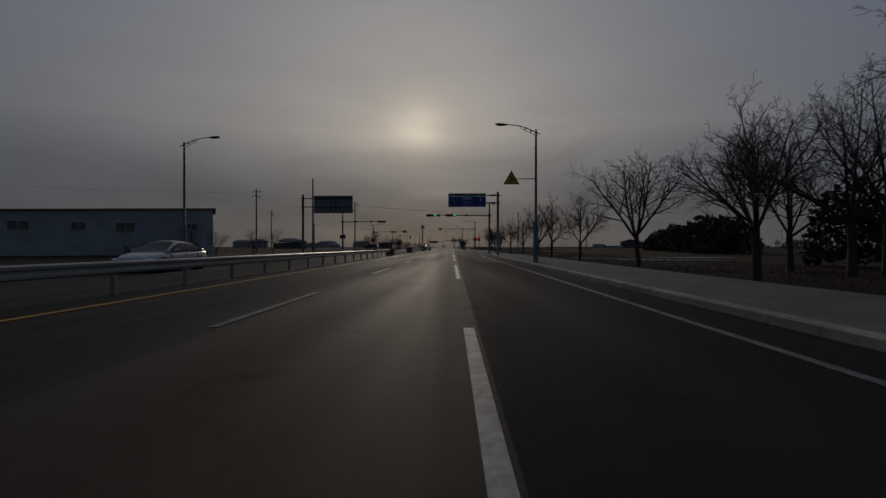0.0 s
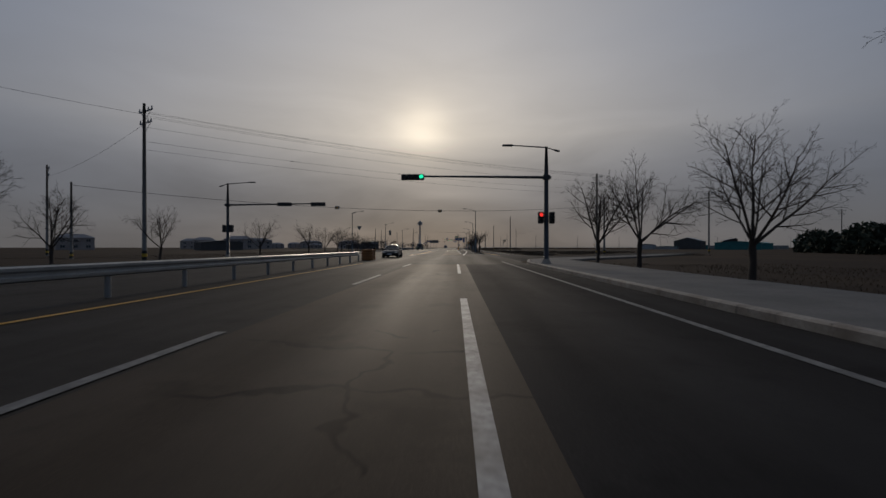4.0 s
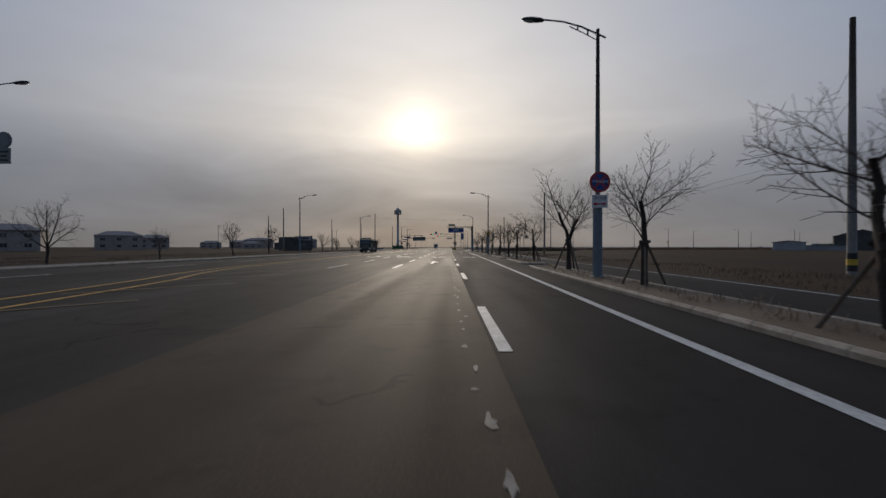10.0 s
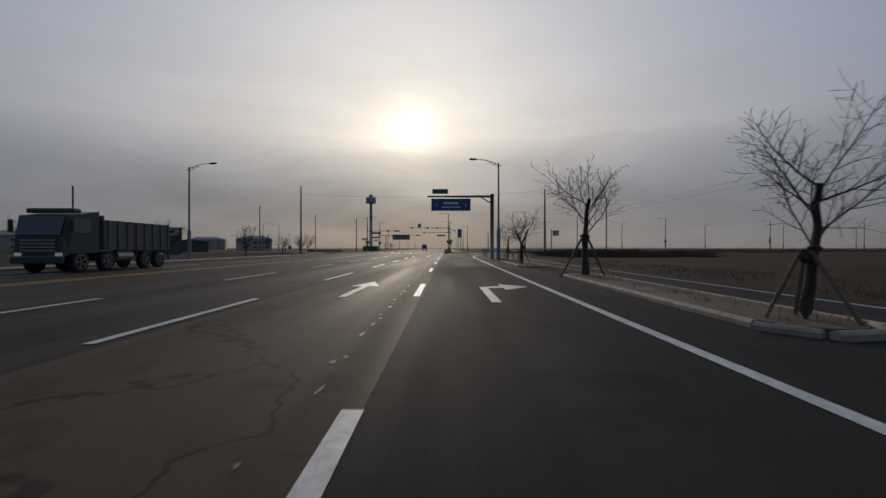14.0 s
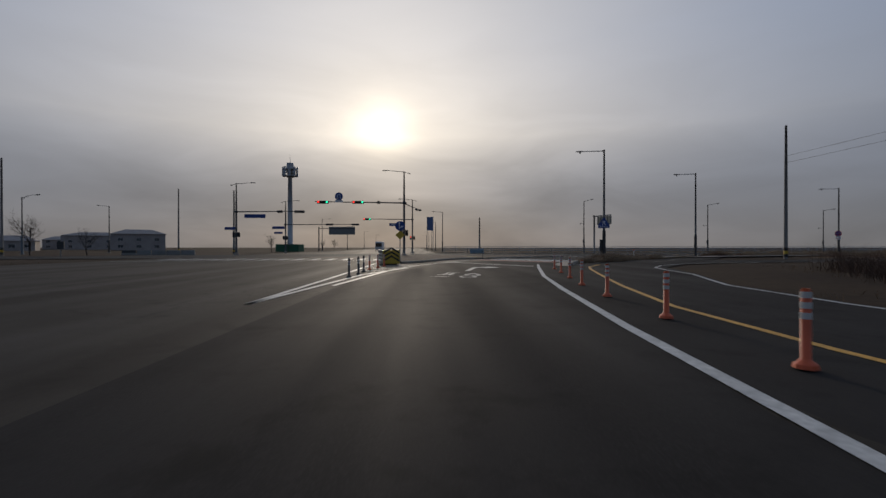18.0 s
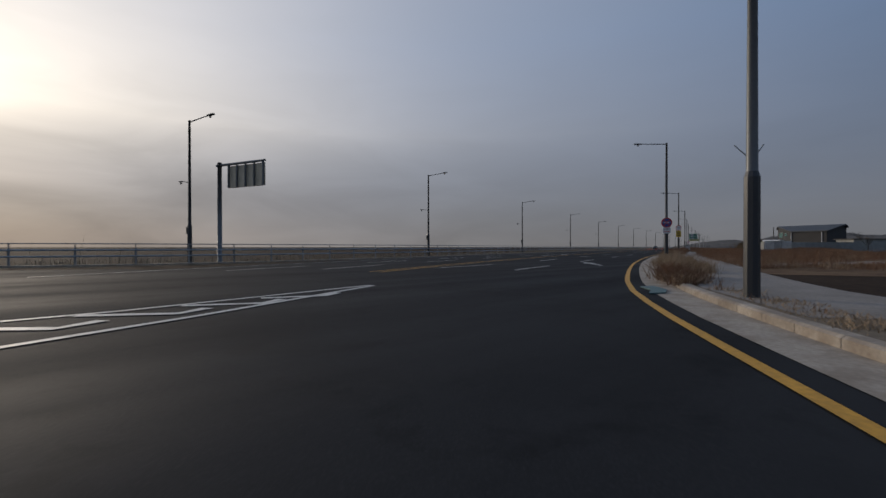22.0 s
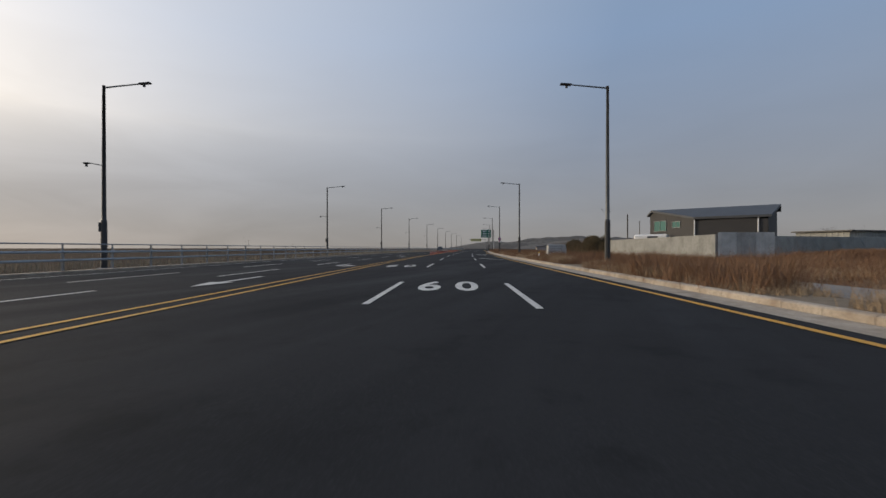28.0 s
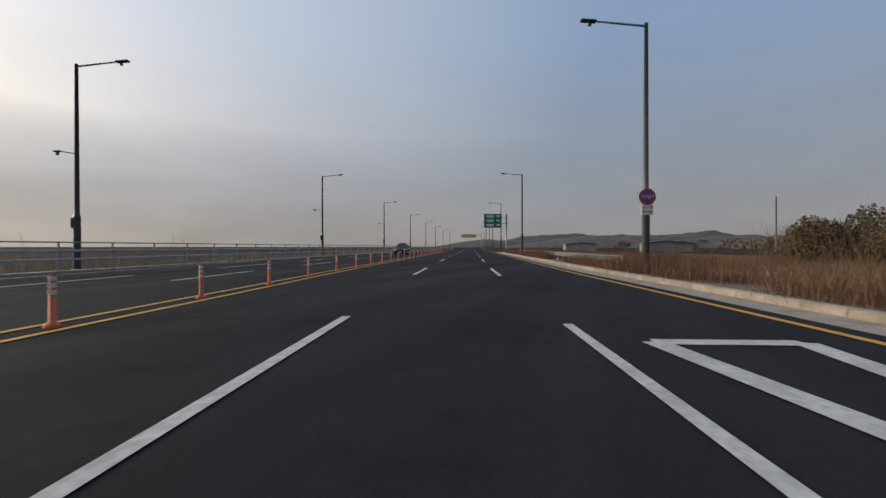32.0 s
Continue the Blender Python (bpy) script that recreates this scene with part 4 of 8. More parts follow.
# U-turn sign on the arm
e = thing("turn_sign", "round blue turn sign with a white arrow above the signal arm", "road sign", yrot(-7.4, 415.2))
bm = bmesh.new()
tube(bm, [(0, 0, 7.55), (0, -0.03, 7.55)], 0.5, 24)
disc = part("disc", bm, M_BLUE, e)
bm = bmesh.new()
tube(bm, [(0.16, -0.05, 7.25), (0.16, -0.05, 7.65), (0.08, -0.05, 7.78), (-0.08, -0.05, 7.78), (-0.16, -0.05, 7.65), (-0.16, -0.05, 7.4)], 0.045, 6)
tube(bm, [(-0.16, -0.05, 7.42), (-0.16, -0.05, 7.22)], [0.14, 0.01], 4)
part("arrow", bm, M_SIGNWHITE, e)
bm = bmesh.new()
box(bm, (0, -0.02, 6.95), (0.95, 0.03, 0.3))
part("plate", bm, M_SIGNWHITE, e)

# ---- telegraph poles and wires ----


def tele_pole(height, arms, bands):
    e = thing("utility_pole", "concrete utility pole" + (" with steel crossarms" if arms else "") + (" and yellow and black foot bands" if bands else ""), "utility pole", group="utility poles")
    bm = bmesh.new()
    tube(bm, [(0, 0, -0.1), (0, 0, height)], [0.19, 0.11], 10)
    part("pole", bm, M_TELE, e, smooth=True)
    if bands:
        for k in range(3):
            bm = bmesh.new()
            tube(bm, [(0, 0, 0.12 + 0.26 * k), (0, 0, 0.38 + 0.26 * k)], 0.197, 10)
            part("warning_band", bm, M_STRIPE if k % 2 else M_BLACK, e)
    for k in range(arms):
        bm = bmesh.new()
        box(bm, (0, 0.12, height - 0.6 - 1.0 * k), (2.2 - 0.3 * k, 0.09, 0.09))
        tube(bm, [(-0.8, 0.12, height - 0.65 - k), (0, 0.1, height - 1.35 - k)], 0.02, 5)
        tube(bm, [(0.8, 0.12, height - 0.65 - k), (0, 0.1, height - 1.35 - k)], 0.02, 5)
        part("crossarm", bm, M_STEEL, e)
        for sx in (-1.0, -0.45, 0.45, 1.0):
            bm = bmesh.new()
            tube(bm, [(sx * (1 - 0.14 * k), 0.12, height - 0.55 - k), (sx * (1 - 0.14 * k), 0.12, height - 0.3 - k)], [0.07, 0.035], 7)
            part("insulator", bm, M_SIGNBACK, e)
    return e


plain = tele_pole(11.0, 0, True)
plain.matrix_world = yrot(16.8, 232)
for x, y in ((16.7, 297), (17.0, 365), (40.5, 402.5), (-27.6, 374), (-56.5, 425.4), (-24.5, 79.5), (24.4, 162.4), (-60, 360), (-49.3, 459.3), (15, 450), (-44, 330), (-30, 440), (219, 440.2), (300, 432), (218, 386), (262, 372)):
    copy_thing(plain, yrot(x, y) @ Matrix.Diagonal((1, 1, {402.5: 1.25, 374: 1.18, 425.4: 1.26, 459.3: 1.26, 440.2: 0.74, 79.5: 1.18, 162.4: 0.86, 450: 0.66}.get(y, 1.02), 1)))
crossed = tele_pole(13.2, 2, True)
crossed.matrix_world = yrot(22.6, 160.5, 62)
copy_thing(crossed, yrot(-26.4, 122.5, 30))
copy_thing(crossed, yrot(-41, 94.6, 10))
copy_thing(crossed, yrot(53, 183.5, 60))
copy_thing(crossed, yrot(120, 232, 60))
copy_thing(crossed, yrot(-60, 150, 40))


def wire(points, sag, r=0.016, name="overhead_wire", label="thin black overhead wire", beads=0):
    e = thing(name, label, "wire", group="overhead wires")
    bm = bmesh.new()
    for a, b in zip(points, points[1:]):
        a, b = Vector(a), Vector(b)
        tube(bm, [a.lerp(b, k / 16) - Vector((0, 0, sag * 4 * (k / 16) * (1 - k / 16))) for k in range(17)], r, 5, cap=False)
        for k in range(1, beads):
            p = a.lerp(b, k / beads) - Vector((0, 0, sag * 4 * (k / beads) * (1 - k / beads)))
            tube(bm, [p - Vector((0.12, 0, 0)), p + Vector((0.12, 0, 0))], 0.045, 5)
    part("cable", bm, M_WIRE, e)
    return e


for sx, dz in ((-1.0, 0), (-0.45, 0.02), (0.45, 0.03), (1.0, 0.0), (0.2, -1.1), (-0.3, -2.2), (0.3, -3.0)):
    wire([(22.6 + sx * 0.47, 160.5 - sx * 0.88, 12.9 + dz), (-26.4 + sx * 0.5, 122.5 - sx * 0.8, 12.3 + dz)], 0.7, 0.01, beads=5 if dz == -2.2 else 0)
    wire([(22.6 + sx * 0.47, 160.5 - sx * 0.88, 12.9 + dz), (53 + sx * 0.5, 183.5 - sx * 0.8, 12.9 + dz), (120, 232 + sx, 12.9 + dz)], 0.8, 0.01)
# span wire with its two hanging warning boxes
copy_thing(plain, yrot(-40, 131) @ Matrix.Diagonal((0.8, 0.8, 0.72, 1)))
wire([(22.6, 160.5, 7.9), (-40, 131, 7.6)], 1.6, 0.022, "span_wire", "sagging span wire across the road")
for x, wy, wz in ((-2.6, 148.62, 6.22), (-15.4, 142.59, 6.2)):
    e = thing("hanging_sign", "small grey box hanging from the span wire", "road sign", yrot(x, wy, 0, wz - 0.1))
    bm = bmesh.new()
    box(bm, (0, 0, 0.1), (0.55, 0.12, 0.36), bevel=0.02)
    part("box", bm, M_SIGNBACK, e)
    bm = bmesh.new()
    tube(bm, [(0, -0.06, 0.1), (0, -0.09, 0.1)], 0.12, 10)
    part("lens", bm, mat("amber_lens", (0.6, 0.3, 0.05), 0.3), e)
for dz in (0.0, -0.7):
    wire([(24.4, 162.4, 9.2 + dz), (40.5, 402.5, 10.6 + dz)], 0.9, 0.014)
wire([(17.0, 365, 11.0), (-27.6, 374, 11.6)], 0.9, 0.012, beads=6)
wire([(-26.4, 122.5, 11.5), (-60, 150, 11.5)], 0.6, 0.012)
wire([(-26.4, 122.5, 12.3), (-41, 94.6, 12.4), (-90, 70, 12)], 0.6, 0.012)

# ---- road signs ----


def sign_face(parent, name, w, h, x, y, z, m, label="", depth=0.05):
    bm = bmesh.new()
    box(bm, (x, y, z), (w, depth, h), bevel=min(0.02, depth / 3))
    return part(name, bm, m, parent, label)


FACE = pose(0, 0, 0, 90, 0, 0)


def put_words(parent, text, size, x, y, z, m=None, sx=1.0):
    return words(text, size, m or M_SIGNWHITE, parent, pose(x, y, z, 90, 0, 0) @ Matrix.Diagonal((sx, 1, 1, 1)))


# direction sign before the first crossing
e = thing("direction_sign", "blue and green direction sign with white lettering on a grey mast", "road sign", yrot(5.35, 55.4))
bm = bmesh.new()
tube(bm, [(0, 0, 0.1), (0, 0, 7.75)], [0.16, 0.14], 12)
part("mast", bm, M_POLE, e, smooth=True)
bm = bmesh.new()
box(bm, (0, 0, 0.16), (0.62, 0.62, 0.06), bevel=0.01)
part("base_plate", bm, M_STEEL, e)
for z in (7.35, 6.45):
    bm = bmesh.new()
    tube(bm, [(0.3, -0.05, z), (-6.0, -0.05, z)], [0.07, 0.05], 8)
    tube(bm, [(-0.25, -0.05, z), (-0.9, -0.05, z)], [0.11, 0.11], 8)
    part("arm", bm, M_POLE, e)
X0, ZC = -3.7, 6.75
sign_face(e, "blue_panel", 4.5, 1.25, X0, -0.16, ZC - 0.17, M_BLUE)
sign_face(e, "green_panel", 4.5, 0.34, X0, -0.16, ZC + 0.64, M_GREEN)
bm = bmesh.new()
for dz, hh in ((0.82, 0.03), (-0.8, 0.03)):
    box(bm, (X0, -0.2, ZC + dz), (4.45, 0.01, hh))
for dx in (-0.75, 0.75):
    box(bm, (X0 + dx, -0.2, ZC + 0.64), (0.02, 0.01, 0.3))
part("border", bm, M_SIGNWHITE, e)
put_words(e, "계양로", 0.42, X0, -0.2, ZC + 0.2)
put_words(e, "Gyeyang-ro", 0.27, X0, -0.2, ZC - 0.18)
put_words(e, "500m", 0.22, X0, -0.2, ZC - 0.6)
put_words(e, "함정", 0.24, X0 - 1.6, -0.2, ZC + 0.64)
put_words(e, "아산", 0.24, X0, -0.2, ZC + 0.64)
put_words(e, "포승", 0.24, X0 + 1.4, -0.2, ZC + 0.64)
for sx in (-1, 1):
    bm = bmesh.new()
    tube(bm, [(X0 + sx * 1.55, -0.21, ZC + 0.28), (X0 + sx * 1.72, -0.21, ZC + 0.06), (X0 + sx * 1.55, -0.21, ZC - 0.16)], 0.035, 5)
    part("chevron", bm, M_SIGNWHITE, e)
    bm = bmesh.new()
    box(bm, (X0 + sx * 2.08, -0.2, ZC + 0.64), (0.24, 0.01, 0.04))
    part("arrow", bm, M_SIGNWHITE, e)

# the same kind of sign for the other direction, seen from behind
e = thing("direction_sign", "back of a large direction sign on a dark mast", "road sign", yrot(-19.8, 60))
bm = bmesh.new()
tube(bm, [(0, 0, 0), (0, 0, 8.0)], [0.17, 0.14], 10)
part("mast", bm, M_DARKPOLE, e, smooth=True)
for z in (7.5, 6.4):
    bm = bmesh.new()
    tube(bm, [(-0.3, 0, z), (6.4, 0, z)], [0.07, 0.05], 8)
    part("arm", bm, M_DARKPOLE, e)
sign_face(e, "panel", 5.1, 2.3, 4.0, 0.14, 6.75, M_SIGNBACK)
for dx in (-2.5, -0.3, 0.3, 2.5):
    bm = bmesh.new()
    box(bm, (4.0 + dx, 0.06, 6.75), (0.09, 0.1, 2.2))
    part("rib", bm, M_DARKPOLE, e)
for dz in (-1.1, 0.9):
    bm = bmesh.new()
    box(bm, (4.0, 0.06, 6.75 + dz), (5.05, 0.1, 0.12))
    part("rib", bm, M_DARKPOLE, e)

# gantry sign before the junction
e = thing("direction_sign", "blue direction sign under a green plate on a grey gantry arm", "road sign", yrot(4.9, 333.5))
bm = bmesh.new()
tube(bm, [(0, 0, 0.05), (0, 0, 6.7)], [0.2, 0.18], 10)
part("mast", bm, M_POLE, e, smooth=True)
bm = bmesh.new()
tube(bm, [(0.2, 0, 6.45), (-6.6, 0, 6.45)], [0.12, 0.09], 8)
tube(bm, [(0, 0, 5.7), (-1.2, 0, 6.4)], 0.06, 6)
part("arm", bm, M_POLE, e)
sign_face(e, "blue_panel", 4.0, 1.25, -4.2, -0.14, 5.6, M_BLUE)
sign_face(e, "green_panel", 4.0, 0.25, -4.2, -0.15, 6.1, M_GREEN)
sign_face(e, "small_plate", 1.6, 0.5, -5.3, -0.14, 6.95, M_GREEN)
bm = bmesh.new()
box(bm, (-4.2, -0.18, 5.75), (1.5, 0.01, 0.22))
box(bm, (-4.2, -0.18, 5.35), (1.9, 0.01, 0.12))
for sx in (-1, 1):
    tube(bm, [(-4.2 + sx * 1.4, -0.18, 5.75), (-4.2 + sx * 1.6, -0.18, 5.55), (-4.2 + sx * 1.4, -0.18, 5.35)], 0.03, 5)
part("worn_lettering", bm, M_SIGNWHITE, e)


def triangle_sign(x, y, z, size, heading, reach, pict, label, flip=1):
    e = thing("warning_sign", label, "road sign", yrot(x, y, heading))
    h = size * 0.866
    for name, s, m, yy in (("rim", 1.0, M_SIGNRED, 0.0), ("face", 0.78, M_STRIPE, -0.012)):
        bm = bmesh.new()
        pts = [(-size / 2 * s, -h / 3 * s * flip), (size / 2 * s, -h / 3 * s * flip), (0, 2 * h / 3 * s * flip)]
        a = [bm.verts.new((reach + px, yy, z + pz)) for px, pz in pts]
        b = [bm.verts.new((reach + px, yy - 0.02, z + pz)) for px, pz in pts]
        bm.faces.new(a)
        bm.faces.new(b[::-1])
        for k in range(3):
            bm.faces.new((a[k], a[(k + 1) % 3], b[(k + 1) % 3], b[k]))
        bmesh.ops.recalc_face_normals(bm, faces=bm.faces)
        part(name, bm, m, e)
    bm = bmesh.new()
    for p, q in pict:
        tube(bm, [(reach + p[0] * size, -0.045, z + p[1] * size), (reach + q[0] * size, -0.045, z + q[1] * size)], 0.035 * size, 5)
    part("pictogram", bm, M_BLACK, e)
    if reach:
        bm = bmesh.new()
        tube(bm, [(0, 0, z + 0.05), (reach, 0, z + 0.05)], 0.03, 6)
        part("bracket", bm, M_POLE, e)
    return e


triangle_sign(5.25, 29.8, 5.5, 1.05, 0, -1.5, [((0, -0.18), (0, 0.22)), ((0, 0.02), (0.16, 0.02))], "yellow and red triangular junction warning sign on a bracket")
triangle_sign(4.95, 279.6, 3.15, 0.85, 0, 0.0, [((0, 0.05), (0, 0.2)), ((0, 0.05), (-0.12, -0.15)), ((0, 0.05), (0.12, -0.15)), ((-0.13, 0.1), (0.13, 0.08))], "yellow triangular crossing warning sign on the lamp")
triangle_sign(-23.2, 184.7, 5.5, 1.1, 0, 1.6, [((0, 0.1), (0, -0.1))], "back of a grey yield sign on a bracket", flip=-1)
for ob in bpy.data.objects:
    if ob.parent and ob.parent.get("label", "").startswith("back of a grey yield"):
        ob.data.materials[0] = M_SIGNBACK


def round_sign(name, label, x, y, z, r, heading, rim, face, text="", plate=None, bar=False):
    e = thing(name, label, "road sign", yrot(x, y, heading))
    for nm, s, m, yy in (("rim", 1.0, rim, 0.0), ("face", 0.78, face, -0.015)):
        bm = bmesh.new()
        tube(bm, [(0, yy - 0.13, z), (0, yy - 0.15, z)], r * s, 24)
        part(nm, bm, m, e)
    if text:
        put_words(e, text, r * 0.95, 0, -0.172, z, M_BLACK)
    if bar:
        for turn in (45, -45):
            bm = bmesh.new()
            box(bm, (0, -0.168, z), (r * 1.5, 0.006, r * 0.17), ry=turn)
            part("cross_bar", bm, M_SIGNRED, e)
        put_words(e, "주정차금지", r * 0.34, 0, -0.178, z)
    if plate:
        for dz, w, h, m in plate:
            bm = bmesh.new()
            box(bm, (0, -0.13, z + dz), (w, 0.03, h), bevel=0.008)
            pl = part("plate", bm, m, e)
            bm = bmesh.new()
            if bar:
                tube(bm, [(-w * 0.36, -0.15, z + dz - h * 0.2), (w * 0.36, -0.15, z + dz - h * 0.2)], 0.022, 5)
                for sx in (-1, 1):
                    tube(bm, [(sx * w * 0.24, -0.15, z + dz - h * 0.2), (sx * w * 0.42, -0.15, z + dz - h * 0.2)], [0.07, 0.004], 4)
                part("red_arrow", bm, M_SIGNRED, pl, "red double arrow")
                put_words(pl, "구간내", h * 0.36, 0, -0.149, z + dz + h * 0.2, M_BLACK)
                continue
            for k in range(3):
                box(bm, (0, -0.15, z + dz + h * (0.27 - 0.27 * k)), (w * (0.7, 0.5, 0.62)[k], 0.006, h * 0.12))
            part("worn_lettering", bm, M_BLACK, pl)
    bm = bmesh.new()
    if name == "keep_sign":
        box(bm, (-0.75, -0.08, z), (1.7, 0.06, 0.06))
    else:
        box(bm, (0, -0.1, z), (0.3, 0.1, 0.06))
    part("clamp", bm, M_STEEL, e)
    return e


round_sign("no_parking_sign", "round blue and red no parking sign above a small plate", 4.7, 228.0, 3.4, 0.36, 0, M_SIGNRED, M_BLUE, plate=((-0.66, 0.55, 0.45, M_SIGNWHITE),), bar=True)
round_sign("no_parking_sign", "round blue and red no parking sign above a white plate", 64.3, 421.3, 3.2, 0.42, 62, M_SIGNRED, M_BLUE, plate=((-0.65, 0.6, 0.5, M_SIGNWHITE),), bar=True)
round_sign("no_parking_sign", "round blue and red no parking sign above a white plate", 212, 465.5, 3.1, 0.33, 73, M_SIGNRED, M_BLUE, plate=((-0.5, 0.46, 0.4, M_SIGNWHITE),), bar=True)
round_sign("speed_limit_sign", "round white speed limit sign above a yellow plate", 103, 433.1, 4.25, 0.42, 70, M_SIGNRED, M_SIGNWHITE, "60", plate=((-0.95, 0.75, 1.0, M_STRIPE),))
round_sign("keep_sign", "pair of round signs seen from behind on the far lamp", -22.0, 233.8, 6.3, 0.42, 0, M_SIGNBACK, M_SIGNBACK, plate=((-0.75, 0.7, 0.75, M_SIGNBACK),))

# crossing sign on the corner lamp
e = thing("crossing_sign", "blue house-shaped pedestrian crossing sign on the lamp", "road sign", yrot(19.15, 397.25, 28))
bm = bmesh.new()
out = [(-0.48, -0.42), (0.48, -0.42), (0.48, -0.1), (0.06, 0.5), (-0.06, 0.5), (-0.48, -0.1)]
a = [bm.verts.new((x, -0.17, 3.3 + z)) for x, z in out]
b = [bm.verts.new((x, -0.2, 3.3 + z)) for x, z in out]
bm.faces.new(a)
bm.faces.new(b[::-1])
for k in range(6):
    bm.faces.new((a[k], a[(k + 1) % 6], b[(k + 1) % 6], b[k]))
bmesh.ops.recalc_face_normals(bm, faces=bm.faces)
part("panel", bm, M_BLUE, e)
bm = bmesh.new()
for p, q in (((0, 0.1), (0, 0.28)), ((0, 0.1), (-0.14, -0.16)), ((0, 0.1), (0.15, -0.16)), ((-0.16, 0.12), (0.16, 0.16))):
    tube(bm, [(p[0], -0.215, 3.3 + p[1]), (q[0], -0.215, 3.3 + q[1])], 0.03, 5)
for k in range(4):
    box(bm, (-0.27 + 0.18 * k, -0.21, 3.3 - 0.31), (0.1, 0.01, 0.09))
part("pictogram", bm, M_SIGNWHITE, e)
bm = bmesh.new()
box(bm, (-0.25, -0.05, 1.35), (0.2, 0.3, 0.95), bevel=0.03)
box(bm, (-0.25, -0.05, 1.84), (0.24, 0.34, 0.05), bevel=0.01)
tube(bm, [(-0.25, -0.05, 0.0), (-0.25, -0.05, 0.9)], 0.05, 8)
tagged(part("control_box", bm, M_DARKPOLE), "dark grey control box on a short post beside the lamp", "control box").matrix_world = yrot(19.15, 397.25, 28)

# keep-right sign in front of the junction island
e = thing("lane_sign", "round blue lane arrow sign above a yellow diamond", "road sign", yrot(1.2, 391.2))
bm = bmesh.new()
tube(bm, [(0, 0, 0.1), (0, 0, 3.1)], 0.035, 8)
part("post", bm, M_SIGNBACK, e)
bm = bmesh.new()
tube(bm, [(0, -0.04, 2.75), (0, -0.07, 2.75)], 0.36, 24)
part("disc", bm, M_BLUE, e)
bm = bmesh.new()
tube(bm, [(-0.05, -0.085, 2.52), (-0.05, -0.085, 2.92)], 0.03, 5)
tube(bm, [(-0.05, -0.085, 2.9), (-0.05, -0.085, 3.02)], [0.08, 0.005], 4)
tube(bm, [(-0.05, -0.085, 2.6), (0.12, -0.085, 2.68)], 0.03, 5)
tube(bm, [(0.12, -0.085, 2.68), (0.24, -0.085, 2.73)], [0.08, 0.005], 4)
part("arrow", bm, M_SIGNWHITE, e)
bm = bmesh.new()
box(bm, (0, -0.05, 2.08), (0.48, 0.02, 0.48), ry=45)
part("diamond", bm, M_STRIPE, e)

# gantry sign beside the river, seen from behind
e = thing("direction_sign", "cantilever sign beside the river, ribbed back tinted as if lit through", "road sign", yrot(35.6, 441.7, 252))
bm = bmesh.new()
tube(bm, [(0, 0, 0), (0, 0, 7.2)], [0.17, 0.15], 10)
part("mast", bm, M_POLE, e, smooth=True)
bm = bmesh.new()
tube(bm, [(0.3, 0, 7.0), (-4.6, 0, 7.0)], [0.1, 0.08], 8)
part("arm", bm, M_POLE, e)
# pale cream stands in for sunlight shining through the thin panel
sign_face(e, "panel", 3.6, 1.55, -2.7, -0.1, 6.1, mat("shine_through_sign_back", (0.68, 0.58, 0.42), 0.5, stain=0.4, stain_scale=1.5))
for k in range(5):
    bm = bmesh.new()
    box(bm, (-4.4 + 0.86 * k, 0.0, 6.15), (0.09, 0.12, 1.6))
    part("rib", bm, M_POLE, e)

# green distance sign
e = thing("distance_sign", "green distance sign with white lines of lettering", "road sign", yrot(290.8, 484.6, 73))
bm = bmesh.new()
tube(bm, [(0, 0, 0), (0, 0, 8.2)], [0.15, 0.13], 10)
part("mast", bm, M_STEEL, e, smooth=True)
for z in (7.4, 6.2):
    bm = bmesh.new()
    tube(bm, [(0.5, 0, z), (-4.2, 0, z)], 0.06, 7)
    part("arm", bm, M_STEEL, e)
sign_face(e, "panel", 3.8, 3.0, -2.9, -0.12, 6.75, M_GREEN)
bm = bmesh.new()
for k in range(3):
    box(bm, (-3.5, -0.16, 7.75 - 0.95 * k), (1.6, 0.01, 0.34))
    box(bm, (-1.75, -0.16, 7.75 - 0.95 * k), (0.8, 0.01, 0.34))
    box(bm, (-3.5, -0.16, 7.42 - 0.95 * k), (1.2, 0.01, 0.1))
part("worn_lettering", bm, M_SIGNWHITE, e)
e = thing("direction_sign", "pale overhead sign far along the road", "road sign", yrot(430, 522, 78))
bm = bmesh.new()
tube(bm, [(0, 0, 0), (0, 0, 7.6)], 0.16, 8)
tube(bm, [(0, 0, 7.2), (-11, 0, 7.2)], 0.09, 8)
part("mast", bm, M_STEEL, e)
sign_face(e, "panel", 7.5, 1.8, -6.5, -0.14, 6.9, mat("pale_yellow_panel", (0.5, 0.44, 0.2), 0.5))
e = thing("direction_sign", "back of a wide sign beyond the junction", "road sign", yrot(-28, 500, 0))
bm = bmesh.new()
tube(bm, [(0, 0, 0), (0, 0, 7.4)], 0.17, 8)
tube(bm, [(0, 0, 7.0), (11, 0, 7.0)], 0.09, 8)
part("mast", bm, M_DARKPOLE, e)
sign_face(e, "panel", 8.0, 2.4, 7.0, 0.14, 6.3, M_SIGNBACK)

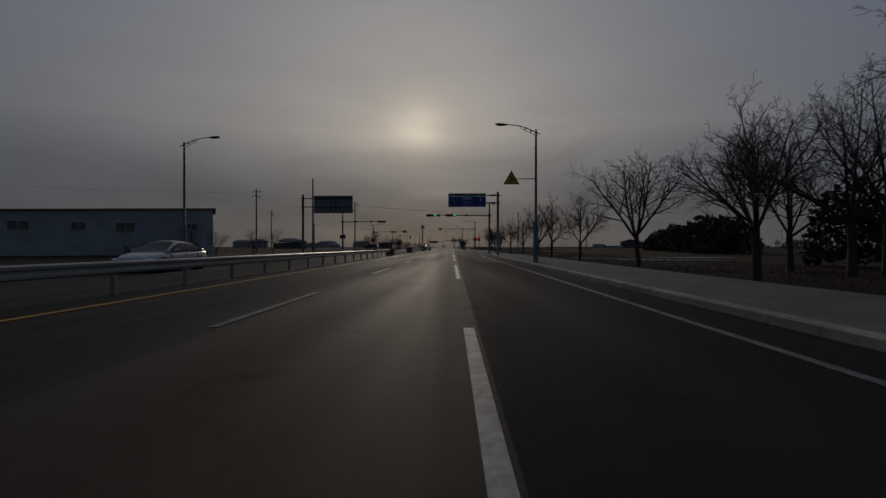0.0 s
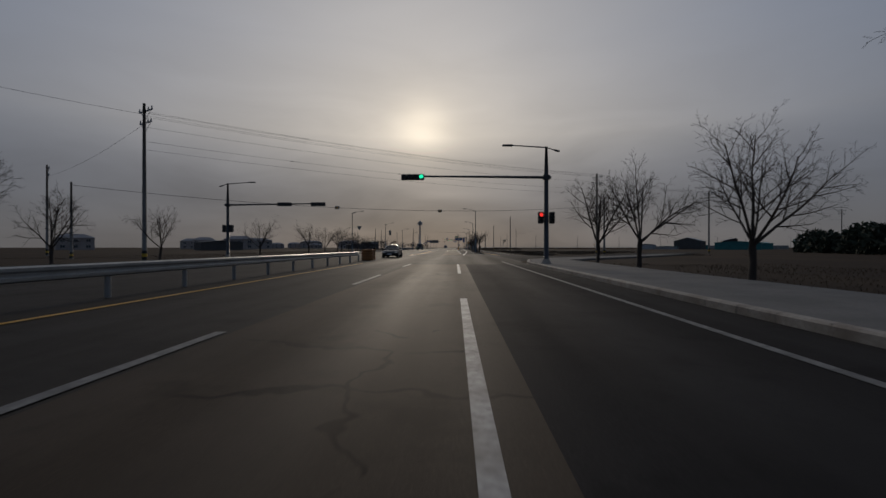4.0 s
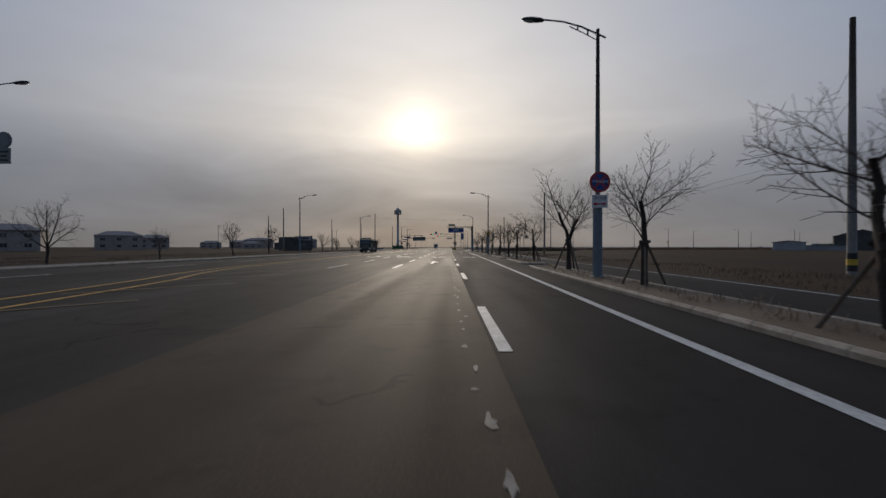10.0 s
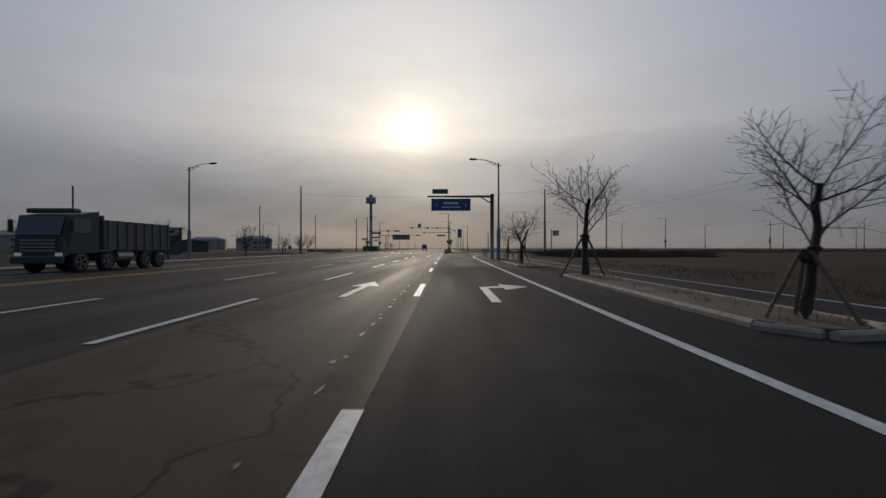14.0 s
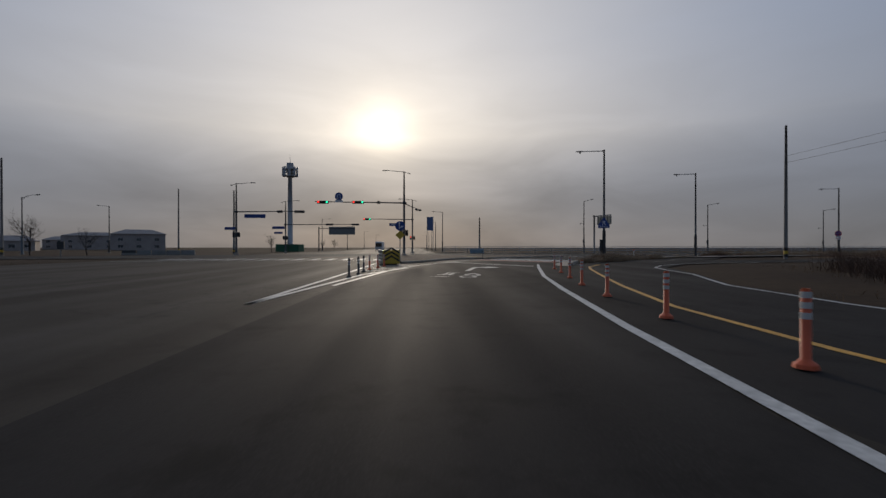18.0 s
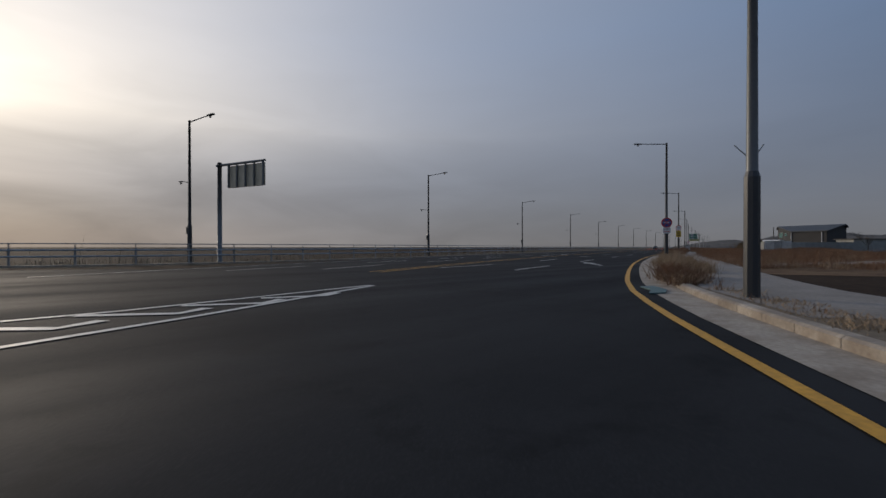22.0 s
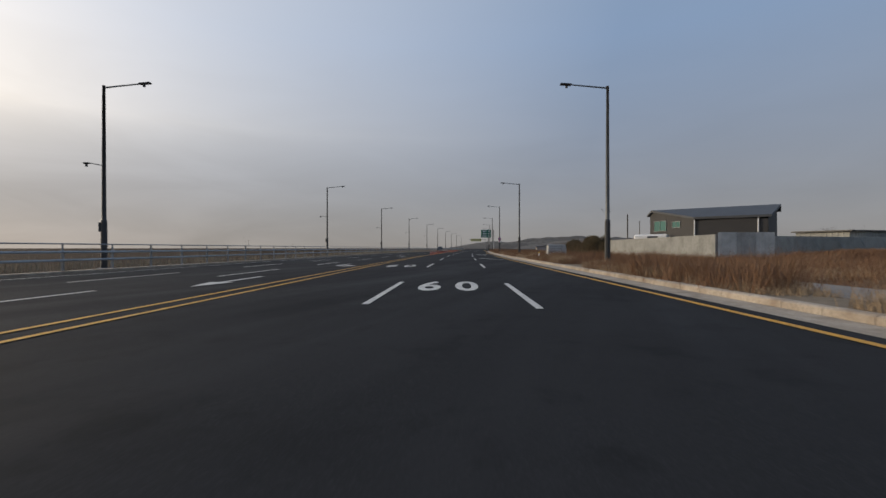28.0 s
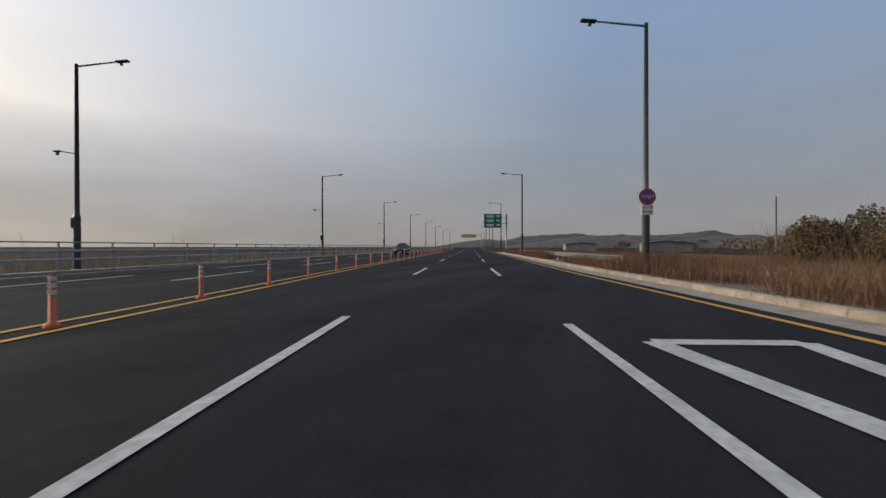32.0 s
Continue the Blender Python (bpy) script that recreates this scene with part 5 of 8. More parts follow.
# ---- barriers ----


def w_beam(bm, line, z, side):
    prof = [(0.0, 0.155), (0.045, 0.12), (0.045, 0.06), (0.0, 0.02), (0.0, -0.02), (0.045, -0.06), (0.045, -0.12), (0.0, -0.155)]
    rings = []
    for i, (x, y) in enumerate(line):
        a, b = Vector(line[max(i - 1, 0)]), Vector(line[min(i + 1, len(line) - 1)])
        t = (b - a).normalized()
        nrm = Vector((-t.y, t.x)) * side
        rings.append([bm.verts.new((x + nrm.x * (0.08 + d), y + nrm.y * (0.08 + d), z + h)) for d, h in prof])
    for a, b in zip(rings, rings[1:]):
        for k in range(7):
            bm.faces.new((a[k], a[k + 1], b[k + 1], b[k]))


def guard_rail(label, line, step, sides=(1, -1), z=0.66):
    e = thing("guard_rail", label, "guard rail")
    for s in sides:
        bm = bmesh.new()
        w_beam(bm, line, z, s)
        part("beam", bm, M_STEEL, e)
    src = None
    for i in range(int(length(line) / step) + 1):
        x, y, a = along(line, i * step)
        m = pose(x, y, 0, 0, 0, math.degrees(a))
        if src is None:
            bm = bmesh.new()
            tube(bm, [(0, 0, -0.02), (0, 0, z + 0.1)], 0.065, 8)
            box(bm, (0, 0, z), (0.1, 0.17, 0.2))
            src = part("post", bm, M_STEEL, e)
            src.matrix_local = m
        else:
            shared("post", src, e, m)
    return e


guard_rail("weathered steel guard rail along the median", [(-8.3, -40 + 4 * k) for k in range(25)] + [(-8.3, 59.4)], 3.0)
guard_rail("weathered steel guard rail along the median", [(-8.3, 86.2 + 4 * k) for k in range(10)], 3.0)
guard_rail("short steel guard rail at the verge", [riverside(d, -2.6)[:2] for d in range(190, 236, 3)], 2.0, (1,), 0.6)


def crash_box(x, y, heading, m_face, steel=False):
    e = thing("crash_cushion", "steel crash cushion with a black and yellow chevron face" if steel else "orange median end box with black diagonal stripes", "crash barrier", yrot(x, y, heading))
    bm = bmesh.new()
    box(bm, (0, 0.06, 0.52), (1.15, 0.12, 0.95), bevel=0.05)
    face = part("face", bm, m_face, e)
    for k in range(3):
        for sx in (-1, 1):
            bm = bmesh.new()
            z = 0.25 + 0.27 * k
            v = [bm.verts.new(p) for p in ((0, -0.004, z + 0.26 if steel else z), (sx * 0.54, -0.004, z - 0.05 if steel else z + 0.28), (sx * 0.54, -0.004, z + 0.08 if steel else z + 0.41), (0, -0.004, z + 0.39 if steel else z + 0.13))]
            bm.faces.new(v)
            part("stripe", bm, M_BLACK, face)
    for k in range(4):
        bm = bmesh.new()
        zz = 0.16 + 0.24 * k
        L = 2.4 if steel else 1.0
        box(bm, (0, 0.12 + L / 2, zz), (1.0, L, 0.19), bevel=0.03)
        part("rib", bm, M_STEEL if steel else m_face, e)
    bm = bmesh.new()
    box(bm, (0, 0.1 + (1.2 if steel else 0.5), 0.5), (0.8, 2.3 if steel else 0.9, 0.96))
    part("core", bm, M_STEEL if steel else m_face, e)


crash_box(-8.25, 60.2, 180, M_RUST)
crash_box(-8.25, 85.6, 0, M_RUST)
crash_box(-8.25, 126.6, 180, M_RUST)
crash_box(0.75, 387.9, -14, M_STRIPE, True)


def delineator(color, bands, group):
    e = thing("delineator_post", "flexible orange delineator post with pale bands" if color is M_ORANGE else "dark flexible delineator post with pale bands", "traffic post", group=group)
    bm = bmesh.new()
    tube(bm, [(0, 0, 0.01), (0, 0, 0.05), (0, 0, 0.09)], [0.11, 0.10, 0.05], 10)
    part("base", bm, color, e)
    bm = bmesh.new()
    tube(bm, [(0, 0, 0.08), (0, 0, 0.74), (0, 0, 0.77)], [0.045, 0.042, 0.03], 10)
    part("post", bm, color, e, smooth=True)
    for k in range(bands):
        bm = bmesh.new()
        tube(bm, [(0, 0, 0.48 + 0.1 * k), (0, 0, 0.54 + 0.1 * k)], 0.0465, 10)
        part("reflector_band", bm, M_REFLECT, e)
    return e


d0 = delineator(M_ORANGE, 3, "orange posts of the turn")
d0.matrix_world = yrot(5.4, 346.9)
for x, y in ((5.6, 350.5), (5.8, 354.5), (6.0, 358), (6.25, 361.2), (6.6, 364.3), (7.0, 367.6), (7.55, 370.8), (8.25, 374), (9.05, 377.6), (9.8, 381.1), (0.05, 380.8), (0.3, 382.7), (0.5, 384.7)):
    copy_thing(d0, yrot(x, y))
for k in range(26):
    x, y, a = riverside(174.9 - 3.75 + 3.75 * k, 10.8)
    tagged(copy_thing(d0, yrot(x, y)), group="orange posts of the median")
d1 = delineator(M_BLACK, 2, "dark posts of the median")
d1.matrix_world = yrot(-0.1, 374.8)
for x, y in ((0.0, 376.8), (0.0, 378.7), (9.0, 402.7)):
    copy_thing(d1, yrot(x, y))
M_MAROON = mat("faded_red_plastic", (0.20, 0.05, 0.04), 0.6, stain=0.4, stain_scale=4)
d2 = delineator(M_MAROON, 2, "faded posts of the first crossing")
tagged(d2, label="faded red delineator post between the median rails").matrix_world = yrot(-7.9, 63.0)
for k in range(1, 9):
    copy_thing(d2, yrot(-8.0 - 0.05 * k, 63.0 + 2.45 * k))

# ---- river railing ----
BANK = refine([(8, 456), (15, 449.5), (23, 443.4), (33.7, 441.0), (47, 443.3), (61.7, 447.0), (97.3, 458.7), (134.5, 469.7), (173.8, 481.5), (208, 490.1), (241.8, 498.0), (275, 504.5), (345, 520.5), (480, 552)], 2.0)
rail = thing("river_railing", "long grey steel railing with three rails on a low kerb", "railing")
bm = bmesh.new()
tube(bm, [(x, y, 1.36) for x, y in BANK], 0.035, 6)
part("top_rail", bm, M_STEEL, rail)
M_RAIL = mat("blue_grey_rail", (0.36, 0.40, 0.43), 0.5, 0.2, stain=0.4, stain_scale=1.5)
for z in (0.98, 0.6):
    bm = bmesh.new()
    tube(bm, [(x, y, z) for x, y in offset(BANK, -0.07)], 0.062, 6)
    part("lower_rail", bm, M_RAIL, rail)
src = None
for i in range(min(255, int(length(BANK) / 3.0))):
    x, y, a = along(BANK, 3.0 * i + 0.4)
    m = pose(x, y, 0, 0, 0, math.degrees(a))
    if src is None:
        bm = bmesh.new()
        box(bm, (0, 0, 0.54), (0.11, 0.1, 1.08), bevel=0.01)
        box(bm, (0, 0, 1.2), (0.05, 0.06, 0.34))
        src = part("post", bm, M_STEEL, rail)
        src.matrix_local = m
    else:
        shared("post", src, rail, m)
bm = bmesh.new()
bl, br = offset(BANK, 0.25), offset(BANK, -0.25)
ribbon(bm, bl, br, 0.1)
v = [bm.verts.new((x, y, -0.02)) for x, y in br]
w = [bm.verts.new((x, y, 0.1)) for x, y in br]
for i in range(len(v) - 1):
    bm.faces.new((v[i], v[i + 1], w[i + 1], w[i]))
part("kerb", bm, M_CONC, rail)

# ================= trees =================


def grow(bm, rng, p, d, length_, r, level, kids, lift, wild):
    """A branch that bends a little and carries smaller ones along it, turned round it by the golden angle."""
    steps = (7, 5, 3, 2, 2)[level]
    pts, rad = [p.copy()], [r]
    q, v = p.copy(), d.normalized()
    way = []
    for k in range(steps):
        v = (v + Vector((rng.uniform(-1, 1), rng.uniform(-1, 1), rng.uniform(-0.8, 0.8))) * wild + Vector((0, 0, lift))).normalized()
        q = q + v * (length_ / steps)
        pts.append(q.copy())
        way.append(v.copy())
        rad.append(max(0.0042, r * (1 - 0.72 * (k + 1) / steps)))
    tube(bm, pts, rad, (7, 5, 3, 3, 3)[level], cap=False)
    if level >= len(kids):
        return
    n = kids[level]
    turn = rng.uniform(0, 6.28)
    first = 0.22 if level == 0 else 0.12
    for k in range(n):
        f = min(0.985, first + (1 - first) * (k + rng.uniform(0.15, 0.85)) / n)
        i = min(int(f * steps), steps - 1)
        base = pts[i].lerp(pts[i + 1], f * steps - i)
        turn += 2.4 + rng.uniform(-0.4, 0.4)
        v = way[i]
        side = Matrix.Rotation(turn, 3, v) @ v.orthogonal().normalized()
        fork = rng.uniform(0.5, 0.95)
        nd = v * math.cos(fork) + side * math.sin(fork)
        grow(bm, rng, base, nd, length_ * rng.uniform(0.75, 1.2) * (0.50 * (1 - 0.62 * f) + 0.09), min(rad[i] * 0.62, r * 0.5), level + 1, kids, lift * 0.8, wild * 1.15)


def bare_tree(seed, height, radius, trunk, label, group, limbs, kids, props=False, stubs=0, tilts=(0.3, 1.05), lift=0.03, wild=0.1):
    """A leafless tree, height tall, its crown radius wide, on a trunk forking at its top. stubs: sawn-off leaders that carry the young limbs."""
    rng = random.Random(seed)
    e = thing("bare_tree", label, "tree", group=group)
    top = Vector((rng.uniform(-0.12, 0.12), rng.uniform(-0.12, 0.12), trunk))
    r0 = 0.013 * height + (0.055 if stubs else 0.035)
    bm = bmesh.new()
    tube(bm, [(0, 0, -0.1), (0, 0, 0.15), (top.x * 0.2, top.y * 0.9, trunk * 0.5), (top.x * 0.7, top.y * 0.8, trunk * 0.8), tuple(top)], [r0 * 1.5, r0 * 1.12, r0 * 0.95, r0 * 1.05, r0 * 0.9], 9)
    starts = []
    for k in range(stubs):
        a = seed * 1.7 + 2.6 * k
        lean = 0.1 if stubs == 1 else 0.42
        reach = (height - trunk) * (0.5 if k == 0 else 0.36)
        pts = [top - Vector((0, 0, 0.12))]
        for f in (0.3, 0.65, 1.0):
            pts.append(top + Vector((math.cos(a) * lean * reach * f + rng.uniform(-0.05, 0.05), math.sin(a) * lean * reach * f + rng.uniform(-0.05, 0.05), reach * f)))
        tube(bm, pts, [r0 * 0.9, r0 * 0.74, r0 * 0.66, r0 * 0.62], 8)
        starts += [pts[i].lerp(pts[i + 1], f) for i in range(3) for f in (0.15, 0.5, 0.85)]
    for k in range(5 if stubs else 0):
        a = 2.1 * k + rng.uniform(0, 1)
        p = top * rng.uniform(0.72, 0.98)
        tube(bm, [tuple(p), tuple(p + Vector((math.cos(a) * r0 * 1.5, math.sin(a) * r0 * 1.5, rng.uniform(0.06, 0.2))))], [r0 * 0.6, r0 * 0.42], 7)
    part("trunk", bm, M_BARK, e, smooth=True)
    bm = bmesh.new()
    for k in range(limbs):
        a = 2 * math.pi * k / limbs + rng.uniform(-0.35, 0.35)
        tilt = 0.1 if k == 0 and not stubs else rng.uniform(*tilts)
        d = Vector((math.cos(a) * math.sin(tilt), math.sin(a) * math.sin(tilt), math.cos(tilt)))
        if starts:
            p = starts[(k * 4 + 1) % len(starts)]
            grow(bm, rng, p, d, radius * rng.uniform(0.85, 1.15), r0 * rng.uniform(0.17, 0.27), 0, kids, lift, wild)
        else:
            grow(bm, rng, top * rng.uniform(0.84, 0.98), d, height * rng.uniform(0.5, 0.66), r0 * rng.uniform(0.42, 0.58), 0, kids, lift, wild)
    zs = sorted(v.co.z for v in bm.verts)
    rs = sorted(math.hypot(v.co.x, v.co.y) for v in bm.verts)
    kz = (height - trunk) / (zs[-8] - trunk)
    kr = radius / rs[int(len(rs) * 0.985)]
    if not stubs:
        for v in bm.verts:
            v.co = (v.co.x * kr, v.co.y * kr, trunk + (v.co.z - trunk) * kz if v.co.z > trunk else v.co.z)
    part("crown", bm, M_BARK, e, "fine bare twigs")
    if props:
        for k in range(3):
            a = 2.1 * k + 0.5
            bm = bmesh.new()
            tube(bm, [(math.cos(a) * 0.62, math.sin(a) * 1.0, -0.12), (math.cos(a) * 0.09, math.sin(a) * 0.09, 1.38)], 0.04, 7)
            part("prop", bm, M_WOOD, e, "weathered timber prop")
        bm = bmesh.new()
        tube(bm, [(0, 0, 1.2), (0, 0, 1.35)], r0 * 1.25, 8)
        part("strap", bm, M_BLACK, e)
    return e


big = [bare_tree(3 + k, 6.0, 3.05, 1.55, "bare roadside tree with a wide fan of twigs", "trees of the pavement", 6, (9, 6, 4)) for k in range(3)]
spots = [(10.3, 15.8, 1.2), (10.4, 26.0, 1.17), (10.4, 38.0, 1.02), (10.1, 47.5, 0.97), (10.6, 58, 0.97), (10.2, 67, 0.92), (10.2, 81.8, 0.95), (9.3, 90.3, 0.88), (9.0, 99.5, 0.9), (9.0, 108.4, 0.86), (9.2, 116, 0.86), (10.5, 6, 1.2), (16.2, 19, 1.25), (17, 26, 1.3), (16.6, 23, 1.2), (19, 20.5, 1.35)]
for i, (x, y, j) in enumerate(spots):
    m = yrot(x, y, 67 * i, 0.0) @ Matrix.Scale(j, 4)
    if i < 3:
        big[i].matrix_world = m
    else:
        copy_thing(big[i % 3], m)
small = [bare_tree(30 + k, 4.6, 2.2, 1.3, "bare rounded street tree beside the far lanes", "trees of the far pavement", 6, (7, 5, 3), tilts=(0.35, 1.15)) for k in range(3)]
spots = [(-19.2, 144.0), (-19.2, 150.5), (-19.5, 157.0), (-19.8, 163.2), (-20.3, 169.6), (-20.9, 176.8), (-21.6, 184.5), (-22.4, 192.5), (-23.4, 201)] + [(-24.4, y) for y in (210, 219, 229, 239)] + [(-26.2, y) for y in (252, 265, 277, 289, 302, 316, 330, 346, 361, 369)] + [(-17.2, 100), (-20, 107), (-21.5, 117), (-26.5, 59.4), (-31.0, 54.0), (-24, 46), (-30, 75), (-29, 384), (-38, 395), (-30, 460), (-30, 475), (-31, 520), (-31, 540), (-55, 428.6), (-43.5, 423.4), (-63, 431), (-20, 131), (176, 414), (232, 372), (246, 380), (255, 366), (268, 388), (283, 376), (296, 395), (262, 420), (310, 408)]
for i, (x, y) in enumerate(spots):
    m = yrot(x + (i % 3 - 1) * 0.3, y, 79 * i) @ Matrix.Scale((1.05, 0.92, 0.98)[i % 3] if i < 5 else 1.4 if y == 428.6 else 1.15 if y == 100 else 1.6 if x > 200 else (1.0, 0.8, 0.92, 0.7, 0.95)[i % 5], 4)
    if i < 3:
        small[i].matrix_world = m
    else:
        copy_thing(small[i % 3], m)
pruned = [bare_tree(60 + k, 4.0, 1.9, 1.45, "pruned bare tree propped by three timber stakes on the island", "trees of the islands", 9 if k != 1 else 10, (10, 5), True, 2 if k == 1 else 1, (0.55, 1.35), 0.05, 0.13) for k in range(3)]
spots = [(4.2, 174.2), (3.9, 183.0), (4.0, 186.3), (4.0, 190.9), (4.6, 210), (4.75, 217.4), (4.95, 224.8), (5.1, 233.6), (5.6, 245.4), (5.6, 254.4), (5.5, 259.6), (5.6, 269.2), (5.5, 279.0), (5.7, 289.0), (5.6, 293.4), (5.7, 304.6), (5.7, 319.8), (5.7, 327.8)]
for i, (x, y) in enumerate(spots):
    m = yrot(x, y, 101 * i, 0.1) @ Matrix.Scale((1.0, 0.9, 0.86, 1.1)[i % 4], 4)
    if i < 3:
        pruned[i].matrix_world = m
    else:
        copy_thing(pruned[i % 3], m)
wide_tree = bare_tree(71, 4.9, 2.6, 1.8, "wide bare tree propped by three timber stakes on the island", "trees of the islands", 8, (10, 6), True, 2, (0.6, 1.4), 0.05, 0.12)
wide_tree.matrix_world = yrot(5.25, 197.4, 20, 0.1)

# ================= ground cover =================


def blades(name, label, places, height, spread, material, per=7, width=0.02, seed=1, category="grass", lean=0.45):
    """Tufts of thin upright blades at the given places, as one mesh."""
    rng = np.random.default_rng(seed)
    n = len(places)
    base = np.repeat(np.array(places, float), per, axis=0)
    k = n * per
    base[:, :2] += rng.normal(0, spread, (k, 2))
    patch = np.array([noise.noise((p[0] * 0.28, p[1] * 0.28, seed)) for p in places])
    h = height * rng.uniform(0.4, 1.2, k) * np.repeat(np.clip(0.85 + 1.1 * patch, 0.35, 1.6), per)
    a = rng.uniform(0, 2 * np.pi, k)
    w = width * rng.uniform(0.6, 1.4, k)
    lx, ly = rng.normal(0, lean, k) * h, rng.normal(0, lean, k) * h
    c, s = np.cos(a) * w, np.sin(a) * w
    v = np.empty((k, 5, 3))
    flat_ = np.stack([c, s, 0 * c], 1)
    mid = base + np.stack([lx * 0.42, ly * 0.42, h * 0.58], 1)
    v[:, 0], v[:, 1] = base + flat_, base - flat_
    v[:, 2], v[:, 3] = mid + flat_ * 0.75, mid - flat_ * 0.75
    v[:, 4] = base + np.stack([lx, ly, h], 1)
    i = np.arange(k) * 5
    f = np.stack([np.stack([i, i + 1, i + 3], 1), np.stack([i, i + 3, i + 2], 1), np.stack([i + 2, i + 3, i + 4], 1)], 1)
    me = bpy.data.meshes.new(name)
    me.from_pydata(v.reshape(-1, 3).tolist(), [], f.reshape(-1, 3).tolist())
    me.materials.append(material)
    return tagged(new(name, me), label, category, kind="stuff")


rng = random.Random(5)


def verge_places(count, d0, d1, n0, n1, z=0.0, power=1.0):
    out = []
    for _ in range(count):
        d = rng.uniform(d0, d1)
        n = n0 + (n1 - n0) * rng.random() ** power
        x, y, a = riverside(d, n)
        out.append((x, y, z))
    return out


bm = bmesh.new()
STRIP = [p for p in EDGE if p[0] > 38 and p[0] < 290]
ribbon(bm, offset(STRIP, -1.54), offset(STRIP, -3.3), 0.12)
tagged(part("verge", bm, mat("sandy_verge", (0.20, 0.155, 0.105), 0.95, grain=0.4, scale=6, stain=0.7, stain_scale=0.8, bump=0.5, tint=(0.11, 0.075, 0.045))), "sandy soil strip behind the kerb", "verge", kind="structure")
bm = bmesh.new()
NOSE = [p for p in EDGE if 17 < p[0] < 40]
ribbon(bm, offset(NOSE, -1.54), offset(NOSE, -3.0), 0.115)
tagged(part("verge", bm, MATS["sandy_verge"]), "sandy soil behind the kerb of the corner", "verge", kind="structure")
field = [(x, y, 0.11) for x, y, z in verge_places(9000, 4, 175, -1.75, -3.1) if noise.noise((x * 0.35, y * 0.35, 2.0)) > (0.3 if x < 44 else -0.12)]
blades("verge_grass", "dry straw-coloured grass along the riverside kerb", field, 0.46, 0.15, M_GRASS, 18, 0.005, 1, lean=0.36)
tall = [(x, y, 0.1) for x, y, z in verge_places(3600, 44, 262, -1.7, -3.4) if noise.noise((x * 0.12, y * 0.12, 9.0)) > -0.22]
blades("verge_weeds", "dense reddish brown dead weeds behind the riverside kerb", tall, 0.74, 0.26, mat("rust_weeds", (0.235, 0.125, 0.068), 0.95, grain=0.5, scale=5, stain=0.6, stain_scale=0.5, tint=(0.13, 0.08, 0.05)), 22, 0.007, 41, lean=0.42)
field = verge_places(5600, 20, 150, -5.7, -30, -0.05, 1.3) + verge_places(3200, 120, 262, -3.2, -18, -0.05, 1.3)
def clear_of(line, reach):
    return lambda p: min((p[0] - q[0]) ** 2 + (p[1] - q[1]) ** 2 for q in line) > reach ** 2


LANE2 = refine([(58.5, 415.2), (66, 411.5), (76.5, 408.0), (92, 405), (112, 404), (140, 408)], 1.0)
field = list(filter(clear_of(LANE2, 2.0), field))
M_RUST_WEED = MATS["rust_weeds"]
blades("field_weeds", "tall reddish brown dry weeds in the vacant lot", field, 0.72, 0.45, M_RUST_WEED, 22, 0.006, 2, lean=0.5)
straw = [p for p in field if noise.noise((p[0] * 0.11, p[1] * 0.11, 4.0)) > 0.08]
blades("straw_tufts", "pale straw tufts among the weeds of the lot", straw, 0.48, 0.4, M_GRASS, 14, 0.006, 21, lean=0.6)
bm = bmesh.new()
ribbon(bm, [riverside(d, -5.4)[:2] for d in range(14, 262, 4)], [riverside(d, -34)[:2] for d in range(14, 262, 4)], -0.045)
tagged(part("lot_ground", bm, mat("lot_soil", (0.15, 0.095, 0.06), 0.95, spec=0.05, grain=0.5, scale=4, stain=0.8, stain_scale=0.35, bump=0.6, tint=(0.24, 0.165, 0.10))), "brown weedy soil of the vacant lot", "ground", kind="structure")
corner = []
while len(corner) < 620:
    x, y, a = along(KERB, rng.uniform(5.5, 24.0) if len(corner) < 190 else rng.uniform(5.5, 15.0))
    k = rng.uniform(0.25, 2.5)
    x, y = x + math.sin(a) * k, y - math.cos(a) * k
    if x < np.interp(y, (389, 390.5, 391.3, 394.0, 396.9, 399.0, 402), (14.6, 15.2, 16.0, 18.9, 20.8, 24.0, 30)):
        corner.append((x, y, 0.02))
blades("corner_grass", "dry bleached grass on the corner verge", [p for i, p in enumerate(corner) if i % 4], 0.55, 0.2, M_GRASS, 34, 0.006, 3, lean=0.5)
blades("corner_weeds", "brown dead weeds among the bleached grass of the corner", corner[::4], 0.6, 0.22, M_RUST_WEED, 26, 0.006, 37, lean=0.42)
# weeds that grow over the kerb of the bend, and low tufts in the sand behind it
def beside(x0, x1, near, far, count):
    line = [p for p in EDGE if x0 < p[0] < x1]
    out = []
    for _ in range(count):
        i = rng.randrange(len(line) - 1)
        f, d = rng.random(), rng.uniform(near, far)
        (ax, ay), (bx, by) = line[i][:2], line[i + 1][:2]
        a = math.atan2(by - ay, bx - ax)
        out.append((ax + (bx - ax) * f + math.sin(a) * d, ay + (by - ay) * f - math.cos(a) * d, 0.1))
    return out


blades("kerb_weeds", "rust-brown dead weeds leaning over the kerb of the bend", beside(38.5, 45.0, 1.35, 2.3, 34), 0.42, 0.2, M_RUST_WEED, 40, 0.006, 31, lean=0.6)
heap = [(37.7 + 0.45 * i + rng.uniform(-0.25, 0.25), 411.3 + 0.25 * i + rng.uniform(-0.25, 0.25), 0.1) for i in range(7) for _ in range(4)]
blades("weed_heap", "tangled heap of curled brown dead weeds over the kerb", heap, 0.42, 0.2, M_RUST_WEED, 50, 0.008, 35, lean=0.75)
blades("weed_heap_straw", "bleached leaves tangled in the heap of dead weeds", heap[::2], 0.34, 0.2, M_GRASS, 44, 0.011, 36, lean=0.9)
